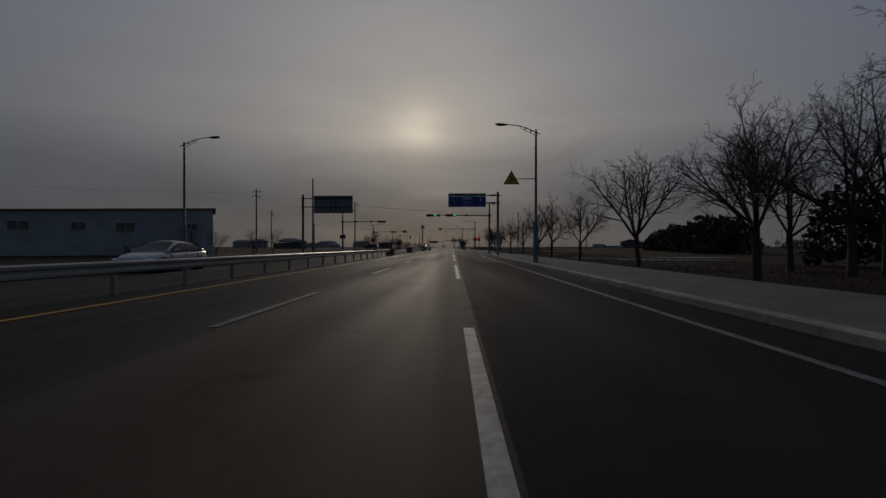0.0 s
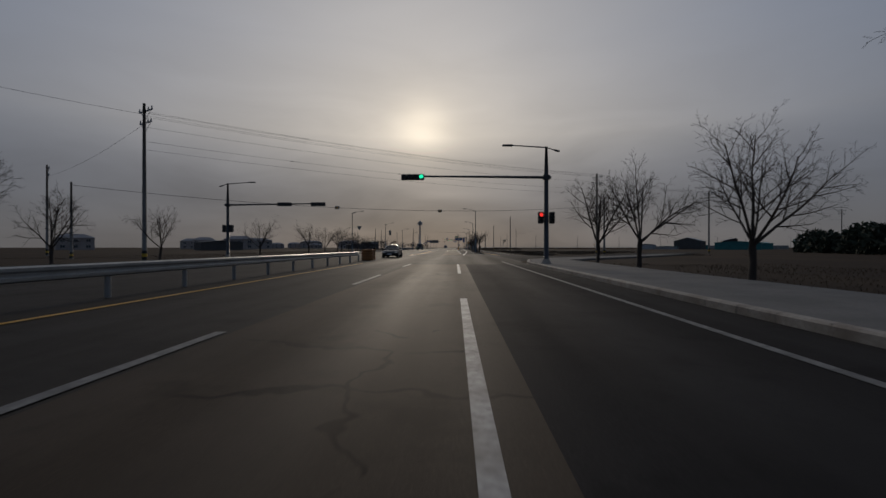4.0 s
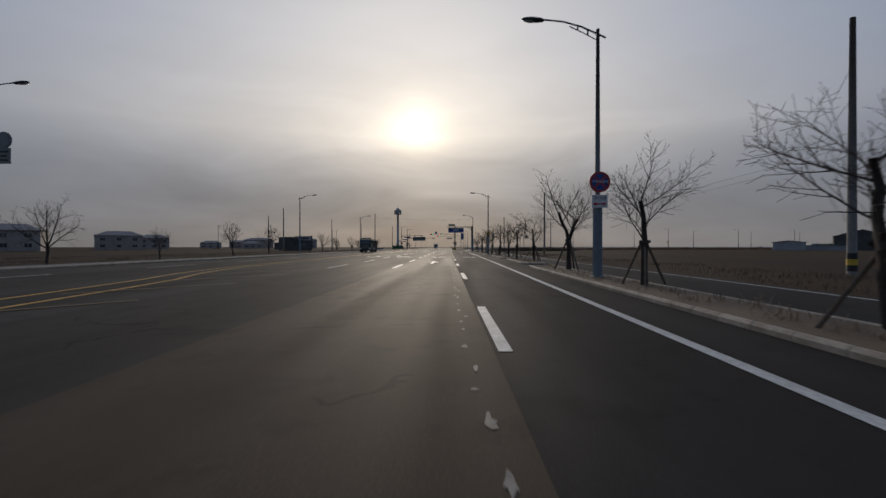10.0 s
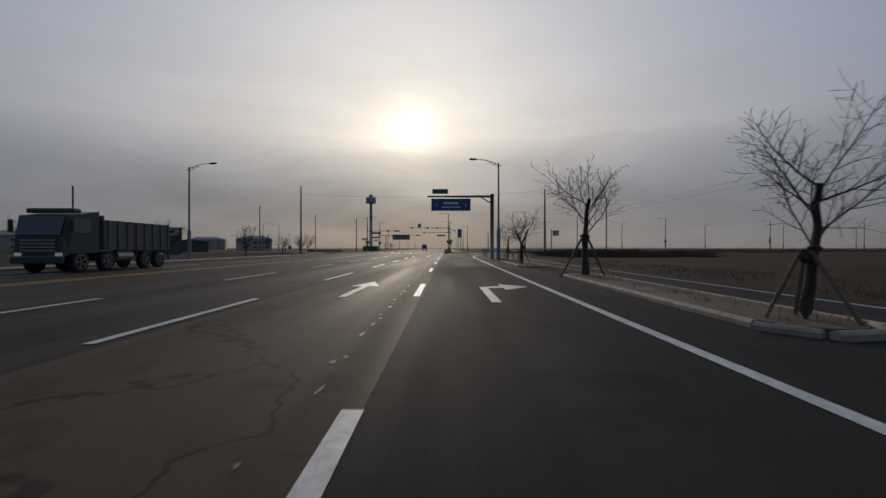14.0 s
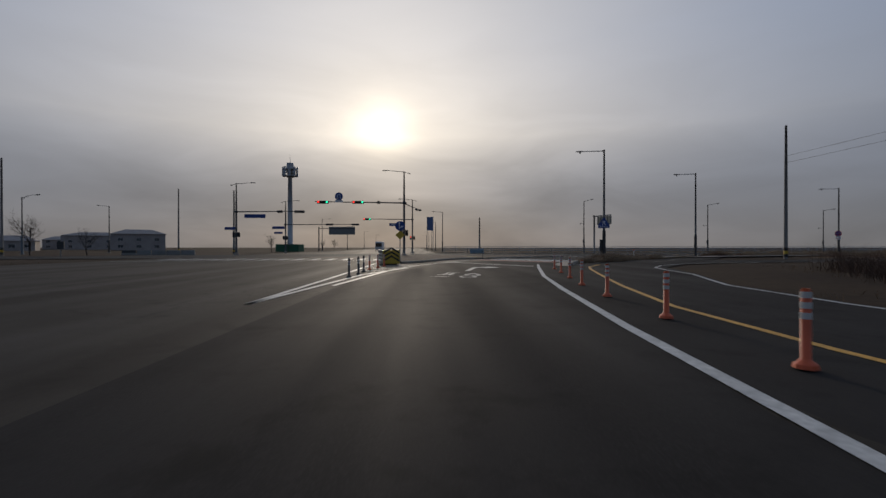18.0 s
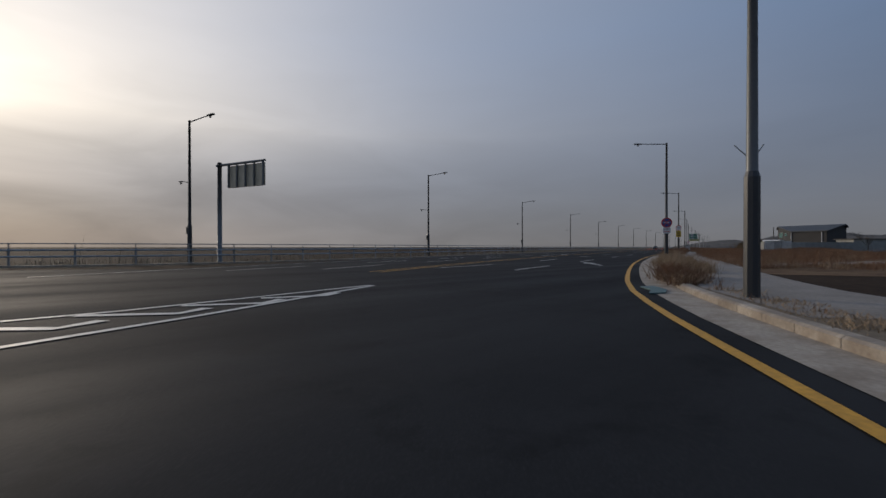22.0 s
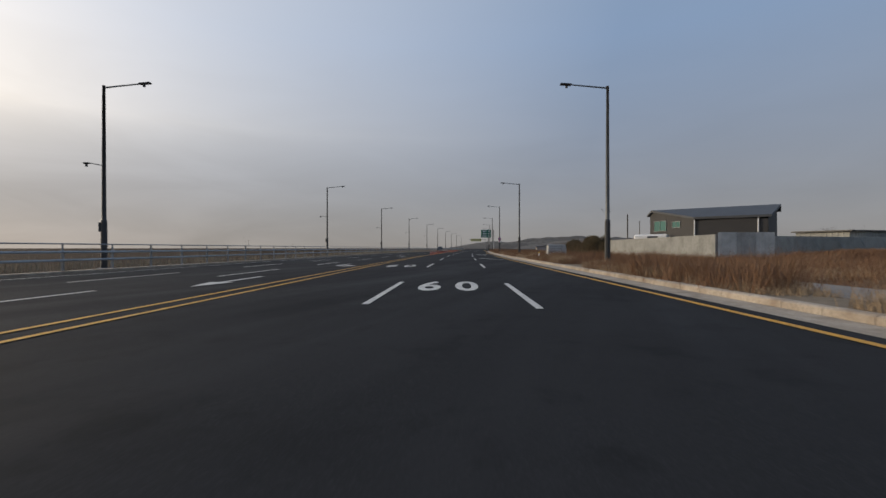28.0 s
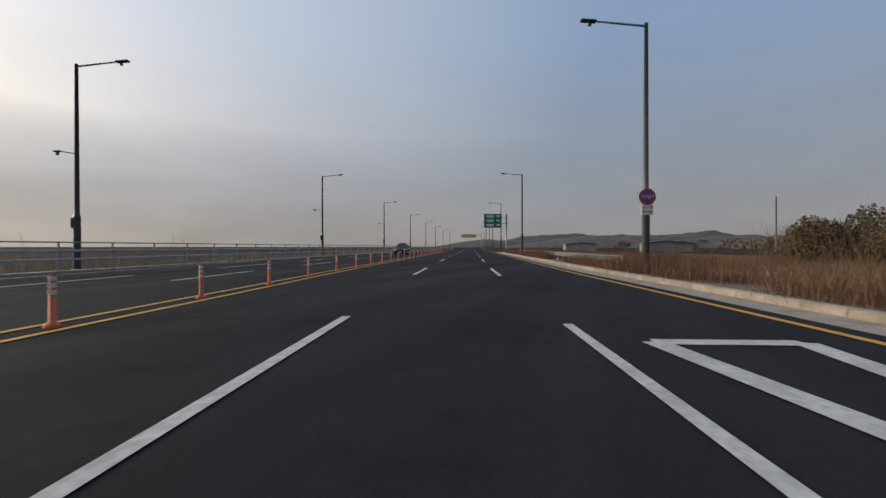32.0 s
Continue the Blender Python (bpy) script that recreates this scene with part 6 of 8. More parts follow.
blades("kerb_straw", "pale straw hanging over the kerb of the bend", beside(39.0, 62.0, 1.35, 2.2, 110), 0.34, 0.18, M_GRASS, 34, 0.005, 34, lean=0.6)
blades("kerb_tufts", "low withered tufts in the sand behind the kerb", beside(29.0, 38.5, 1.75, 2.6, 46), 0.2, 0.16, M_GRASS, 34, 0.006, 32, lean=0.7)
blades("dead_stalks", "thin dark dead stalks behind the kerb of the bend", beside(31.0, 44.0, 1.8, 2.8, 9), 0.55, 0.12, M_RUST_WEED, 12, 0.006, 33, lean=0.5)
field = [(rng.uniform(9.8, 16), rng.uniform(150, 345), -0.05) for _ in range(2600)] + [(rng.uniform(12, 30), rng.uniform(345, 384), -0.05) for _ in range(1100)]
field = [p for p in field if not (p[1] > 368 and p[0] < 16 + (p[1] - 368) * 0.5)]
blades("roadside_weeds", "low brown dry weeds beside the lane", field[::2], 0.2, 0.4, mat("brown_weeds", (0.19, 0.125, 0.08), 0.95, grain=0.5, scale=5), 12, 0.008, 4)
bramble = [(rng.uniform(15.2, 36), rng.uniform(346, 380), -0.05) for _ in range(2400)]
bramble = [p for p in bramble if p[0] > 15.6 + max(0.0, p[1] - 366) * 0.62 and noise.noise((p[0] * 0.2, p[1] * 0.2, 3.0)) > -0.28]
blades("brambles", "tangled dark rust-brown brambles and dead weeds beside the lane", bramble, 0.95, 0.5, mat("bramble_stems", (0.11, 0.062, 0.04), 0.95, grain=0.5, scale=5, stain=0.5, stain_scale=0.4), 30, 0.008, 51, lean=0.5)
field = [(rng.uniform(-48, -24.2), rng.uniform(130, 395), -0.05) for _ in range(3000)] + [(rng.uniform(9.2, 22), rng.uniform(-5, 118), -0.05) for _ in range(1500)]
blades("meadow_weeds", "low brown dry weeds in the fields", field, 0.15, 0.5, M_SCRUB, 14, 0.01, 5)
tangle = [(12 + 30 * rng.random() ** 1.5, rng.uniform(151, 215), -0.05) for _ in range(2300)]
tangle = list(filter(clear_of(refine([(10, 137), (24, 156), (31, 165), (59, 201)], 1.0), 5.8), tangle))
tangle = [p for p in tangle if noise.noise((p[0] * 0.16, p[1] * 0.1, 6.0)) > -0.1]
blades("field_tangle", "matted dark brown weeds at the edge of the field", tangle, 0.42, 0.45, M_SCRUB, 16, 0.012, 45, lean=0.6)
isl_places = []
for y0, y1, xc in ISLANDS:
    isl_places += [(xc + rng.uniform(-0.5, 0.55), rng.uniform(y0 + 0.6, y1 - 0.6), 0.12) for _ in range(int((y1 - y0) * 5))]
blades("island_grass", "short dead grass on the planted islands", isl_places, 0.13, 0.1, M_GRASS, 9, 0.007, 6)
reeds = []
for _ in range(2600):
    x, y, a = along(BANK, rng.uniform(20, 330))
    n = rng.uniform(0.6, 7)
    reeds.append((x - math.sin(a) * n, y + math.cos(a) * n, -0.05))
blades("reeds", "pale dry reeds behind the river railing", reeds, 0.7, 0.3, M_REED, 5, 0.012, 7, "reeds", 0.2)
blades("tall_reeds", "tall feathery reeds behind the river railing", reeds[::20], 1.75, 0.2, M_REED, 4, 0.012, 8, "reeds", 0.13)

# sandy path in the vacant lot
bm = bmesh.new()
PATH = refine([(33.4, 406.6), (37.6, 409.2), (43.2, 411.5), (50, 413.9), (57, 416.3), (66.5, 419.6), (77, 423.4), (90, 427.4), (105, 432), (120, 436.6), (138, 442)], 3)
ribbon(bm, [p if i > 5 else q for i, (p, q) in enumerate(zip(offset(PATH, 1.2), offset(PATH, 1.7)))], offset(PATH, -1.3), 0.125)
tagged(part("path", bm, mat("pale_path_concrete", (0.30, 0.27, 0.24), 0.9, spec=0.2, grain=0.25, scale=12, stain=0.6, stain_scale=0.5, bump=0.3)), "pale concrete footpath in the vacant lot", "path", kind="structure")
bm = bmesh.new()
LANE2 = refine([(58.5, 415.2), (66, 411.5), (76.5, 408.0), (92, 405), (112, 404), (140, 408)], 4)
ribbon(bm, offset(LANE2, 1.3), offset(LANE2, -1.3), -0.03)
tagged(part("track", bm, mat("sandy_track", (0.30, 0.26, 0.21), 0.95, grain=0.3, scale=5, stain=0.5, stain_scale=0.4)), "pale sandy track across the vacant lot", "track", kind="structure")


def thicket(name, label, places, size, material, seed, leaf=0.12, count=420, category="bush"):
    """A bush of many small leaf clumps on short stems, uneven in outline."""
    r = np.random.default_rng(seed)
    vs, fs = [], []
    for x, y, h in places:
        k = count
        u = r.normal(0, 1, (k, 3))
        u /= np.linalg.norm(u, axis=1)[:, None]
        rad = r.uniform(0.45, 1.05, k) ** 0.6
        c = np.stack([x + u[:, 0] * rad * size * r.uniform(0.8, 1.2), y + u[:, 1] * rad * size, np.abs(u[:, 2]) * rad * h + 0.1], 1)
        n = r.normal(0, 1, (k, 3))
        n /= np.linalg.norm(n, axis=1)[:, None]
        m = np.cross(n, r.normal(0, 1, (k, 3)))
        m /= np.linalg.norm(m, axis=1)[:, None]
        w = np.cross(n, m)
        s = leaf * r.uniform(0.5, 1.6, k)[:, None]
        q = np.stack([c + m * s * 1.6, c + w * s * 0.6, c - m * s, c - w * s * 0.6], 1)
        o = len(vs)
        vs += q.reshape(-1, 3).tolist()
        i = o + np.arange(k) * 4
        fs += np.stack([i, i + 1, i + 2, i + 3], 1).tolist()
    me = bpy.data.meshes.new("foliage")
    me.from_pydata(vs, [], fs)
    me.materials.append(material)
    e = thing(name, label, category)
    ob = new("foliage", me)
    ob.parent = e
    bm = bmesh.new()
    for x, y, h in places:
        for k in range(5):
            a = r.uniform(0, 6.28)
            tube(bm, [(x, y, -0.1), (x + math.cos(a) * size * 0.4, y + math.sin(a) * size * 0.4, h * 0.5), (x + math.cos(a) * size * 0.7, y + math.sin(a) * size * 0.7, h * 0.9)], [0.06, 0.04, 0.012], 4, cap=False)
    part("stems", bm, M_BARK, e)
    return e


M_IVY = mat("olive_brown_leaves", (0.10, 0.078, 0.036), 0.9, grain=0.5, scale=3, stain=0.6, stain_scale=0.6, tint=(0.13, 0.085, 0.04))
bush = [(212.5 + 27 * t + rng.uniform(-1.5, 1.5), 443.6 + 10.5 * t + rng.uniform(-1.5, 1.5), rng.uniform(2.0, 3.9)) for t in [0.1 + k / 14 for k in range(11)]] + [(219, 443, 2.6), (224, 444.5, 3.9), (229, 447, 3.3), (234, 448, 4.1)]
thicket("thicket", "overgrown olive brown thicket beside the vacant lot", bush, 2.0, M_IVY, 11, 0.085, 3600)
blades("vine_stalks", "brown dry stalks and vines hanging over the thicket", [(x, y, 0.0) for x, y, h in bush], 2.6, 1.8, mat("brown_vines", (0.19, 0.13, 0.075), 0.95, grain=0.4, scale=6), 380, 0.010, 23, "vines", 0.42)
thicket("evergreen_hedge", "dark evergreen mass beside the pavement trees", [(24.5 + 1.8 * (k % 3), 13 + 2.6 * k, 5.2 + (k % 3) * 0.7) for k in range(7)], 2.6, M_PINE, 13, 0.22, 1100)
belt = [(*along([(46, 78), (50, 90), (60, 130), (84, 196)], 9.0 * k)[:2], 6.2 - 0.17 * k + (k % 3) * 0.8) for k in range(15)]
thicket("pine_belt", "dark belt of pines along the field", belt, 4.2, M_PINE, 14, 0.4, 900, "trees")
thicket("shrubs", "brown shrubs at the field edge", [(-48 + 3.1 * k, 62 + (k % 2), 1.6) for k in range(5)], 1.4, M_SCRUB, 15, 0.12, 300)
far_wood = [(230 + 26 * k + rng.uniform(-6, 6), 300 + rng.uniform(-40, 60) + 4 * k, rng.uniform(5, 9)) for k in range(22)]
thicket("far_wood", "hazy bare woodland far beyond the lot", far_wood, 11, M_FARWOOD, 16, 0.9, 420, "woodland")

# low hills beyond the riverside road
M_HILL = mat("wooded_hill", (0.12, 0.11, 0.10), 0.95, grain=0.5, scale=0.12, stain=0.6, stain_scale=0.02)
for n, (cx, cy, L, h, rot) in enumerate(((900, 350, 240, 26, 80), (820, 250, 200, 20, 60), (1150, 480, 300, 30, 80))):
    bm = bmesh.new()
    bmesh.ops.create_grid(bm, x_segments=40, y_segments=14, size=1.0)
    for v in bm.verts:
        f = max(0.0, 1 - v.co.x ** 2) ** 0.8 * max(0.0, 1 - v.co.y ** 2)
        v.co.z = f * (0.7 + 0.45 * noise.noise((v.co.x * 3 + n, v.co.y * 3, n)) + 0.12 * noise.noise((v.co.x * 17, v.co.y * 9, n)))
        v.co = (v.co.x * L, v.co.y * L * 0.35, v.co.z * h - 0.4)
    hill = part("hill", bm, M_HILL, smooth=True)
    hill.matrix_world = yrot(cx, cy, rot)
    tagged(hill, "low wooded hill in the haze", "hill", kind="structure")

# ================= buildings =================


def wall_panel(bm, w, h, pitch=0.5, depth=0.04):
    """One trapezoid-ribbed sheet facing -y, standing on the ground, centred on x."""
    n = max(1, int(w / pitch))
    line = []
    for k in range(n):
        for f, y in ((0.0, 0.0), (0.62, 0.0), (0.72, -depth), (0.9, -depth)):
            line.append((-w / 2 + (k + f) * w / n, y))
    line.append((w / 2, 0.0))
    front = [[bm.verts.new((x, y - 0.02, z)) for x, y in line] for z in (0.0, h)]
    back = [[bm.verts.new((x, 0.04, z)) for x, y in line] for z in (0.0, h)]
    for k in range(len(line) - 1):
        bm.faces.new((front[0][k], front[0][k + 1], front[1][k + 1], front[1][k]))
        bm.faces.new((back[0][k + 1], back[0][k], back[1][k], back[1][k + 1]))
        bm.faces.new((front[1][k], front[1][k + 1], back[1][k + 1], back[1][k]))
    bmesh.ops.recalc_face_normals(bm, faces=bm.faces)


def window(parent, x, y, z, w, h, m=None, turn=None):
    """A framed window facing -y, or turned by a matrix."""
    turn = turn or Matrix.Identity(4)
    bm = bmesh.new()
    t = 0.07
    for dx, dz, ww, hh in ((0, h / 2, w + t, t), (0, -h / 2, w + t, t), (-w / 2, 0, t, h), (w / 2, 0, t, h), (0, 0, t * 0.7, h)):
        box(bm, (x + dx, y - 0.06, z + dz), (ww, 0.14, hh))
    bm.transform(turn)
    f = part("window", bm, M_STEEL if m else mat("white_window_frame", (0.5, 0.5, 0.5), 0.5), parent)
    for sx in (-1, 1):
        bm = bmesh.new()
        box(bm, (x + sx * w / 4, y - 0.06, z), (w / 2 - t, 0.04, h - t))
        bm.transform(turn)
        part("pane", bm, m or mat("dark_window_glass", (0.03, 0.04, 0.05), 0.08, spec=0.8), f)


def shed(name, label, x, y, heading, w, d, h, ridge, wall, roof, windows=(), mono=False, over=0.4, doors=()):
    """A building with its front to -y, w wide and d deep. mono: one slope rising to -x end."""
    e = thing(name, label, "building", yrot(x, y, heading))
    for nm, ww, px, py, rz in (("wall", w, 0, 0, 0), ("wall", w, 0, d, 180), ("wall", d, -w / 2, d / 2, -90), ("wall", d, w / 2, d / 2, 90)):
        bm = bmesh.new()
        wall_panel(bm, ww, h, 0.6)
        bm.transform(pose(px, py, 0, 0, 0, rz))
        part(nm, bm, wall, e)
    bm = bmesh.new()
    if mono:
        prof = [(-w / 2 - over, h), (w / 2 + over, h + ridge)]
    else:
        prof = [(-w / 2 - over, h - 0.1), (0, h + ridge), (w / 2 + over, h - 0.1)]
    for (xa, za), (xb, zb) in zip(prof, prof[1:]):
        v = [bm.verts.new(p) for p in ((xa, -over, za), (xb, -over, zb), (xb, d + over, zb), (xa, d + over, za))]
        u = [bm.verts.new((p.co.x, p.co.y, p.co.z + 0.16)) for p in v]
        bm.faces.new(v)
        bm.faces.new(u[::-1])
        for k in range(4):
            bm.faces.new((v[k], v[(k + 1) % 4], u[(k + 1) % 4], u[k]))
    bmesh.ops.recalc_face_normals(bm, faces=bm.faces)
    part("roof", bm, roof, e)
    for yy in (0.0, d):
        bm = bmesh.new()
        pts = [(-w / 2, h - 0.1), (w / 2, h - 0.1)] + ([(w / 2, h + ridge)] if mono else [(0, h + ridge)])
        a = [bm.verts.new((px, yy - 0.02, pz)) for px, pz in pts]
        b = [bm.verts.new((px, yy + 0.02, pz)) for px, pz in pts]
        bm.faces.new(a)
        bm.faces.new(b[::-1])
        for k in range(3):
            bm.faces.new((a[k], a[(k + 1) % 3], b[(k + 1) % 3], b[k]))
        bmesh.ops.recalc_face_normals(bm, faces=bm.faces)
        part("gable", bm, wall, e)
    for wx, wz, ww, wh in windows:
        window(e, wx, -0.02, wz, ww, wh)
    for dx, dw, dh, dm in doors:
        bm = bmesh.new()
        box(bm, (dx, -0.03, dh / 2), (dw, 0.06, dh), bevel=0.01)
        part("door", bm, dm, e)
    return e


M_GREYWALL = mat("grey_sheet_wall", (0.42, 0.43, 0.44), 0.6, grain=0.15, scale=9, stain=0.5, stain_scale=0.5)
M_REDROOF = mat("red_brown_roof", (0.32, 0.17, 0.13), 0.7, grain=0.25, scale=6, stain=0.5, stain_scale=0.5)
M_DARKWALL = mat("charcoal_sheet_wall", (0.085, 0.082, 0.078), 0.65, grain=0.2, scale=6, stain=0.5, stain_scale=0.6)
M_DARKROOF = mat("blue_grey_roof", (0.11, 0.12, 0.135), 0.5, grain=0.2, scale=6, stain=0.4, stain_scale=0.5)
M_TEAL = mat("teal_sheet", (0.03, 0.20, 0.20), 0.6, grain=0.2, scale=6, stain=0.5, stain_scale=0.6)
# house walls lightened so their colour imitates the haze of distance
M_HOUSE = mat("haze_pale_house_wall", (0.40, 0.35, 0.32), 0.8, grain=0.2, scale=3, stain=0.5, stain_scale=0.4)
M_LOTWALL = mat("lot_wall_concrete", (0.28, 0.285, 0.27), 0.85, grain=0.2, scale=4, stain=0.7, stain_scale=0.5)

# workshop beside the start of the road
shed("workshop", "long grey sheet metal workshop with a red-brown roof", -51.5, 58.7, -28, 36, 12, 5.2, 1.5, M_GREYWALL, M_REDROOF,
     [(-4.0, 3.9, 2.2, 1.15), (2.1, 3.9, 1.6, 1.1), (7.3, 3.9, 2.2, 1.15), (15.2, 4.1, 1.5, 0.8)], mono=True)
shed("warehouse", "dark sheet metal warehouse across the fields", 143, 375, 38, 15, 16, 5.0, 2.2, M_DARKWALL, M_DARKROOF)
shed("shelter", "low grey shelter beside the far warehouse", 117, 374, 38, 9, 6, 2.8, 0.5, M_GREYWALL, M_DARKROOF)
shed("shelter", "long low grey shelter beside the far warehouse", 129, 374, 38, 13, 5, 1.6, 0.3, M_GREYWALL, M_TEAL)
shed("teal_store", "teal sheet metal store beyond the vacant lot", 184, 379, 105, 26, 8, 3.6, 0.7, M_TEAL, M_TEAL)
shed("teal_store", "teal sheet metal store behind the field belt", 142, 322, 35, 20, 8, 3.6, 0.6, M_TEAL, M_TEAL)
shed("roadside_office", "dark sheet metal roadside office with a pale board", -53, 369, -42, 9.6, 6, 4.4, 0.5, M_DARKWALL, M_DARKWALL, [(1.6, 1.6, 1.3, 0.9)], mono=True, over=0.15)
e = thing("shop_board", "pale faded board on the roadside office", "sign", yrot(-53, 369, -42))
sign_face(e, "panel", 4.9, 1.3, 1.9, -0.2, 4.15, mat("faded_board", (0.42, 0.43, 0.44), 0.6, stain=0.6, stain_scale=1.5))
bm = bmesh.new()
box(bm, (1.9, -0.24, 4.2), (3.2, 0.02, 0.5))
part("worn_lettering", bm, M_DARKPOLE, e)


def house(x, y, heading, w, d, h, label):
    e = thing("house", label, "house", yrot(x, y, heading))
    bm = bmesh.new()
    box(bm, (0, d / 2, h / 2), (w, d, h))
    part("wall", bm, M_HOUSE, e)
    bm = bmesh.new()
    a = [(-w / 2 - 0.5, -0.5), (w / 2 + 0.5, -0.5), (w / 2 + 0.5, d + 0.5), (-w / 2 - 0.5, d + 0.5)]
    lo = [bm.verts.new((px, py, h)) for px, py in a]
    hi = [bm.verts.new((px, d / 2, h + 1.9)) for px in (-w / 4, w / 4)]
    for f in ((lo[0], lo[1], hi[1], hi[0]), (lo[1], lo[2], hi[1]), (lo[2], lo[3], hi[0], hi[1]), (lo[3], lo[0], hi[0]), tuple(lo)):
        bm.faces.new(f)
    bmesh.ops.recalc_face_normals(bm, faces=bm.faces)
    # roof colour lightened too, painting in the same haze
    part("roof", bm, mat("haze_pale_house_roof", (0.30, 0.27, 0.26), 0.8, grain=0.2, scale=3, stain=0.5, stain_scale=0.4), e)
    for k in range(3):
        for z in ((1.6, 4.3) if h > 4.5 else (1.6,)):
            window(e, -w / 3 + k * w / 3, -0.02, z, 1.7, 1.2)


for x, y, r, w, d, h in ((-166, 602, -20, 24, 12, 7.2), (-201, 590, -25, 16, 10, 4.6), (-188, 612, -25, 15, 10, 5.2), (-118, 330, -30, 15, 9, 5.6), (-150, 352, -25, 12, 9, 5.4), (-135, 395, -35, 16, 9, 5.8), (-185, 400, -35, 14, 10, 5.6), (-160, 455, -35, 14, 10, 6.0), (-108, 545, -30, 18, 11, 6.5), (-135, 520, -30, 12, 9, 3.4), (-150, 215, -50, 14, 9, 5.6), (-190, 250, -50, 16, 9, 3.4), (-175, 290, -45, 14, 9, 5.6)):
    house(x, y, r, w, d, h, "two-storey house with a hipped roof, coloured pale for haze" if h > 4.5 else "low house coloured pale to imitate haze")
shed("farm_shed", "low dark farm shed across the fields", -92, 262, -50, 16, 7, 3.2, 0.6, M_DARKWALL, M_DARKROOF)
shed("farm_shed", "low dark farm shed across the fields", -75, 420, -30, 10, 7, 3.0, 0.6, M_DARKWALL, M_DARKROOF)
shed("farm_shed", "low dark farm shed behind the warehouse", -62, 96, -60, 14, 7, 3.2, 0.6, M_DARKWALL, M_DARKROOF)

# charcoal workshop in the vacant lot: a skewed gable front with two windows, a long low eave
M_CLAD = mat("charcoal_cladding", (0.034, 0.032, 0.031), 0.65, grain=0.2, scale=6, stain=0.4, stain_scale=0.6)
M_CLADROOF = mat("charcoal_roof", (0.062, 0.066, 0.072), 0.6, grain=0.2, scale=6, stain=0.4, stain_scale=0.5)
M_GREENGLASS = mat("green_tinted_glass", (0.05, 0.15, 0.125), 0.1, spec=0.8)
e = thing("charcoal_workshop", "charcoal clad workshop with a blue-grey roof and green windows", "building")
WA, WR, WB = Vector((207.2, 437.0, 6.8)), Vector((205.9, 436.4, 7.55)), Vector((195.8, 431.8, 5.6))
WC, WQ, WD = Vector((192.4, 423.3, 5.6)), Vector((199.5, 420.2, 7.55)), Vector((200.8, 419.7, 6.8))


def clad(a, b, top=None):
    """Wall of lapped horizontal boards from a to b, up to their heights and a top point between."""
    run = b - a
    out = Vector((-run.y, run.x, 0)).normalized()
    line = [(a, a.z)] + ([(top, top.z)] if top else []) + [(b, b.z)]
    bm = bmesh.new()
    z, lip = -0.1, []
    while z < max(p[1] for p in line):
        z1 = z + 0.3
        ends = []
        for zz in (z, z1):
            us = [0.0, 1.0]
            for (p, hp), (q, hq) in zip(line, line[1:]):
                if (hp - zz) * (hq - zz) < 0:
                    f = (zz - hp) / (hq - hp)
                    u = (Vector((p.x, p.y, 0)).lerp(Vector((q.x, q.y, 0)), f) - Vector((a.x, a.y, 0))).length / Vector((run.x, run.y, 0)).length
                    if hp < hq:
                        us[0] = u
                    else:
                        us[1] = u
            if zz >= max(p[1] for p in line):
                us = [0.5, 0.501] if not top else [(top - a).xy.length / run.xy.length] * 2
                us[1] += 0.001
            ends.append(us)
        vs = []
        for us, zz, o in ((ends[0], z, 0.035), (ends[1], min(z1, max(p[1] for p in line)), 0.0)):
            for u in us:
                p = a.lerp(b, u) + out * o
                vs.append(bm.verts.new((p.x, p.y, zz)))
        bm.faces.new((vs[0], vs[1], vs[3], vs[2]))
        if lip:
            bm.faces.new((lip[0], lip[1], vs[1], vs[0]))
        lip = vs[2:]
        z = z1
    part("wall", bm, M_CLAD, e)


clad(WB, WA, WR)
clad(WC, WB)
clad(WD, WC, WQ)
clad(WA, WD)
for quad in ((WB, WC, WQ, WR), (WR, WQ, WD, WA)):
    mid = sum(quad, Vector()) / 4
    edge = [Vector((mid.x + (p.x - mid.x) * 1.06, mid.y + (p.y - mid.y) * 1.06, p.z)) if p not in (WR, WQ) else p + (WR - WQ).normalized() * (0.6 if p == WR else -0.6) for p in quad]
    bm = bmesh.new()
    lo = [bm.verts.new(p - Vector((0, 0, 0.04))) for p in edge]
    hi = [bm.verts.new(p + Vector((0, 0, 0.3))) for p in edge]
    bm.faces.new(lo)
    bm.faces.new(hi[::-1])
    for k in range(4):
        bm.faces.new((lo[k], lo[(k + 1) % 4], hi[(k + 1) % 4], hi[k]))
    bmesh.ops.recalc_face_normals(bm, faces=bm.faces)
    part("roof", bm, M_CLADROOF, e)
front = yrot(207.2, 437.0, 0) @ Matrix.Rotation(math.atan2(WA.y - WB.y, WA.x - WB.x) + math.pi, 4, "Z")
for u, z, w, h in ((3.3, 4.95, 3.6, 1.7), (7.9, 5.0, 2.2, 0.95)):
    window(e, u, -0.02, z, w, h, M_GREENGLASS, front)
for p in (WB, WC.lerp(WB, 0.12)):
    q = p + Vector((-0.16, 0.1, 0))
    bm = bmesh.new()
    tube(bm, [(q.x, q.y, 0), (q.x, q.y, 5.45)], 0.09, 8)
    part("drainpipe", bm, M_SIGNWHITE, e, "white drainpipe")
# lot walls
e = thing("lot_wall", "pale grey concrete wall round the workshop", "wall")
W = [(209.2, 444.4), (190.0, 439.2), (171.2, 434.1)]
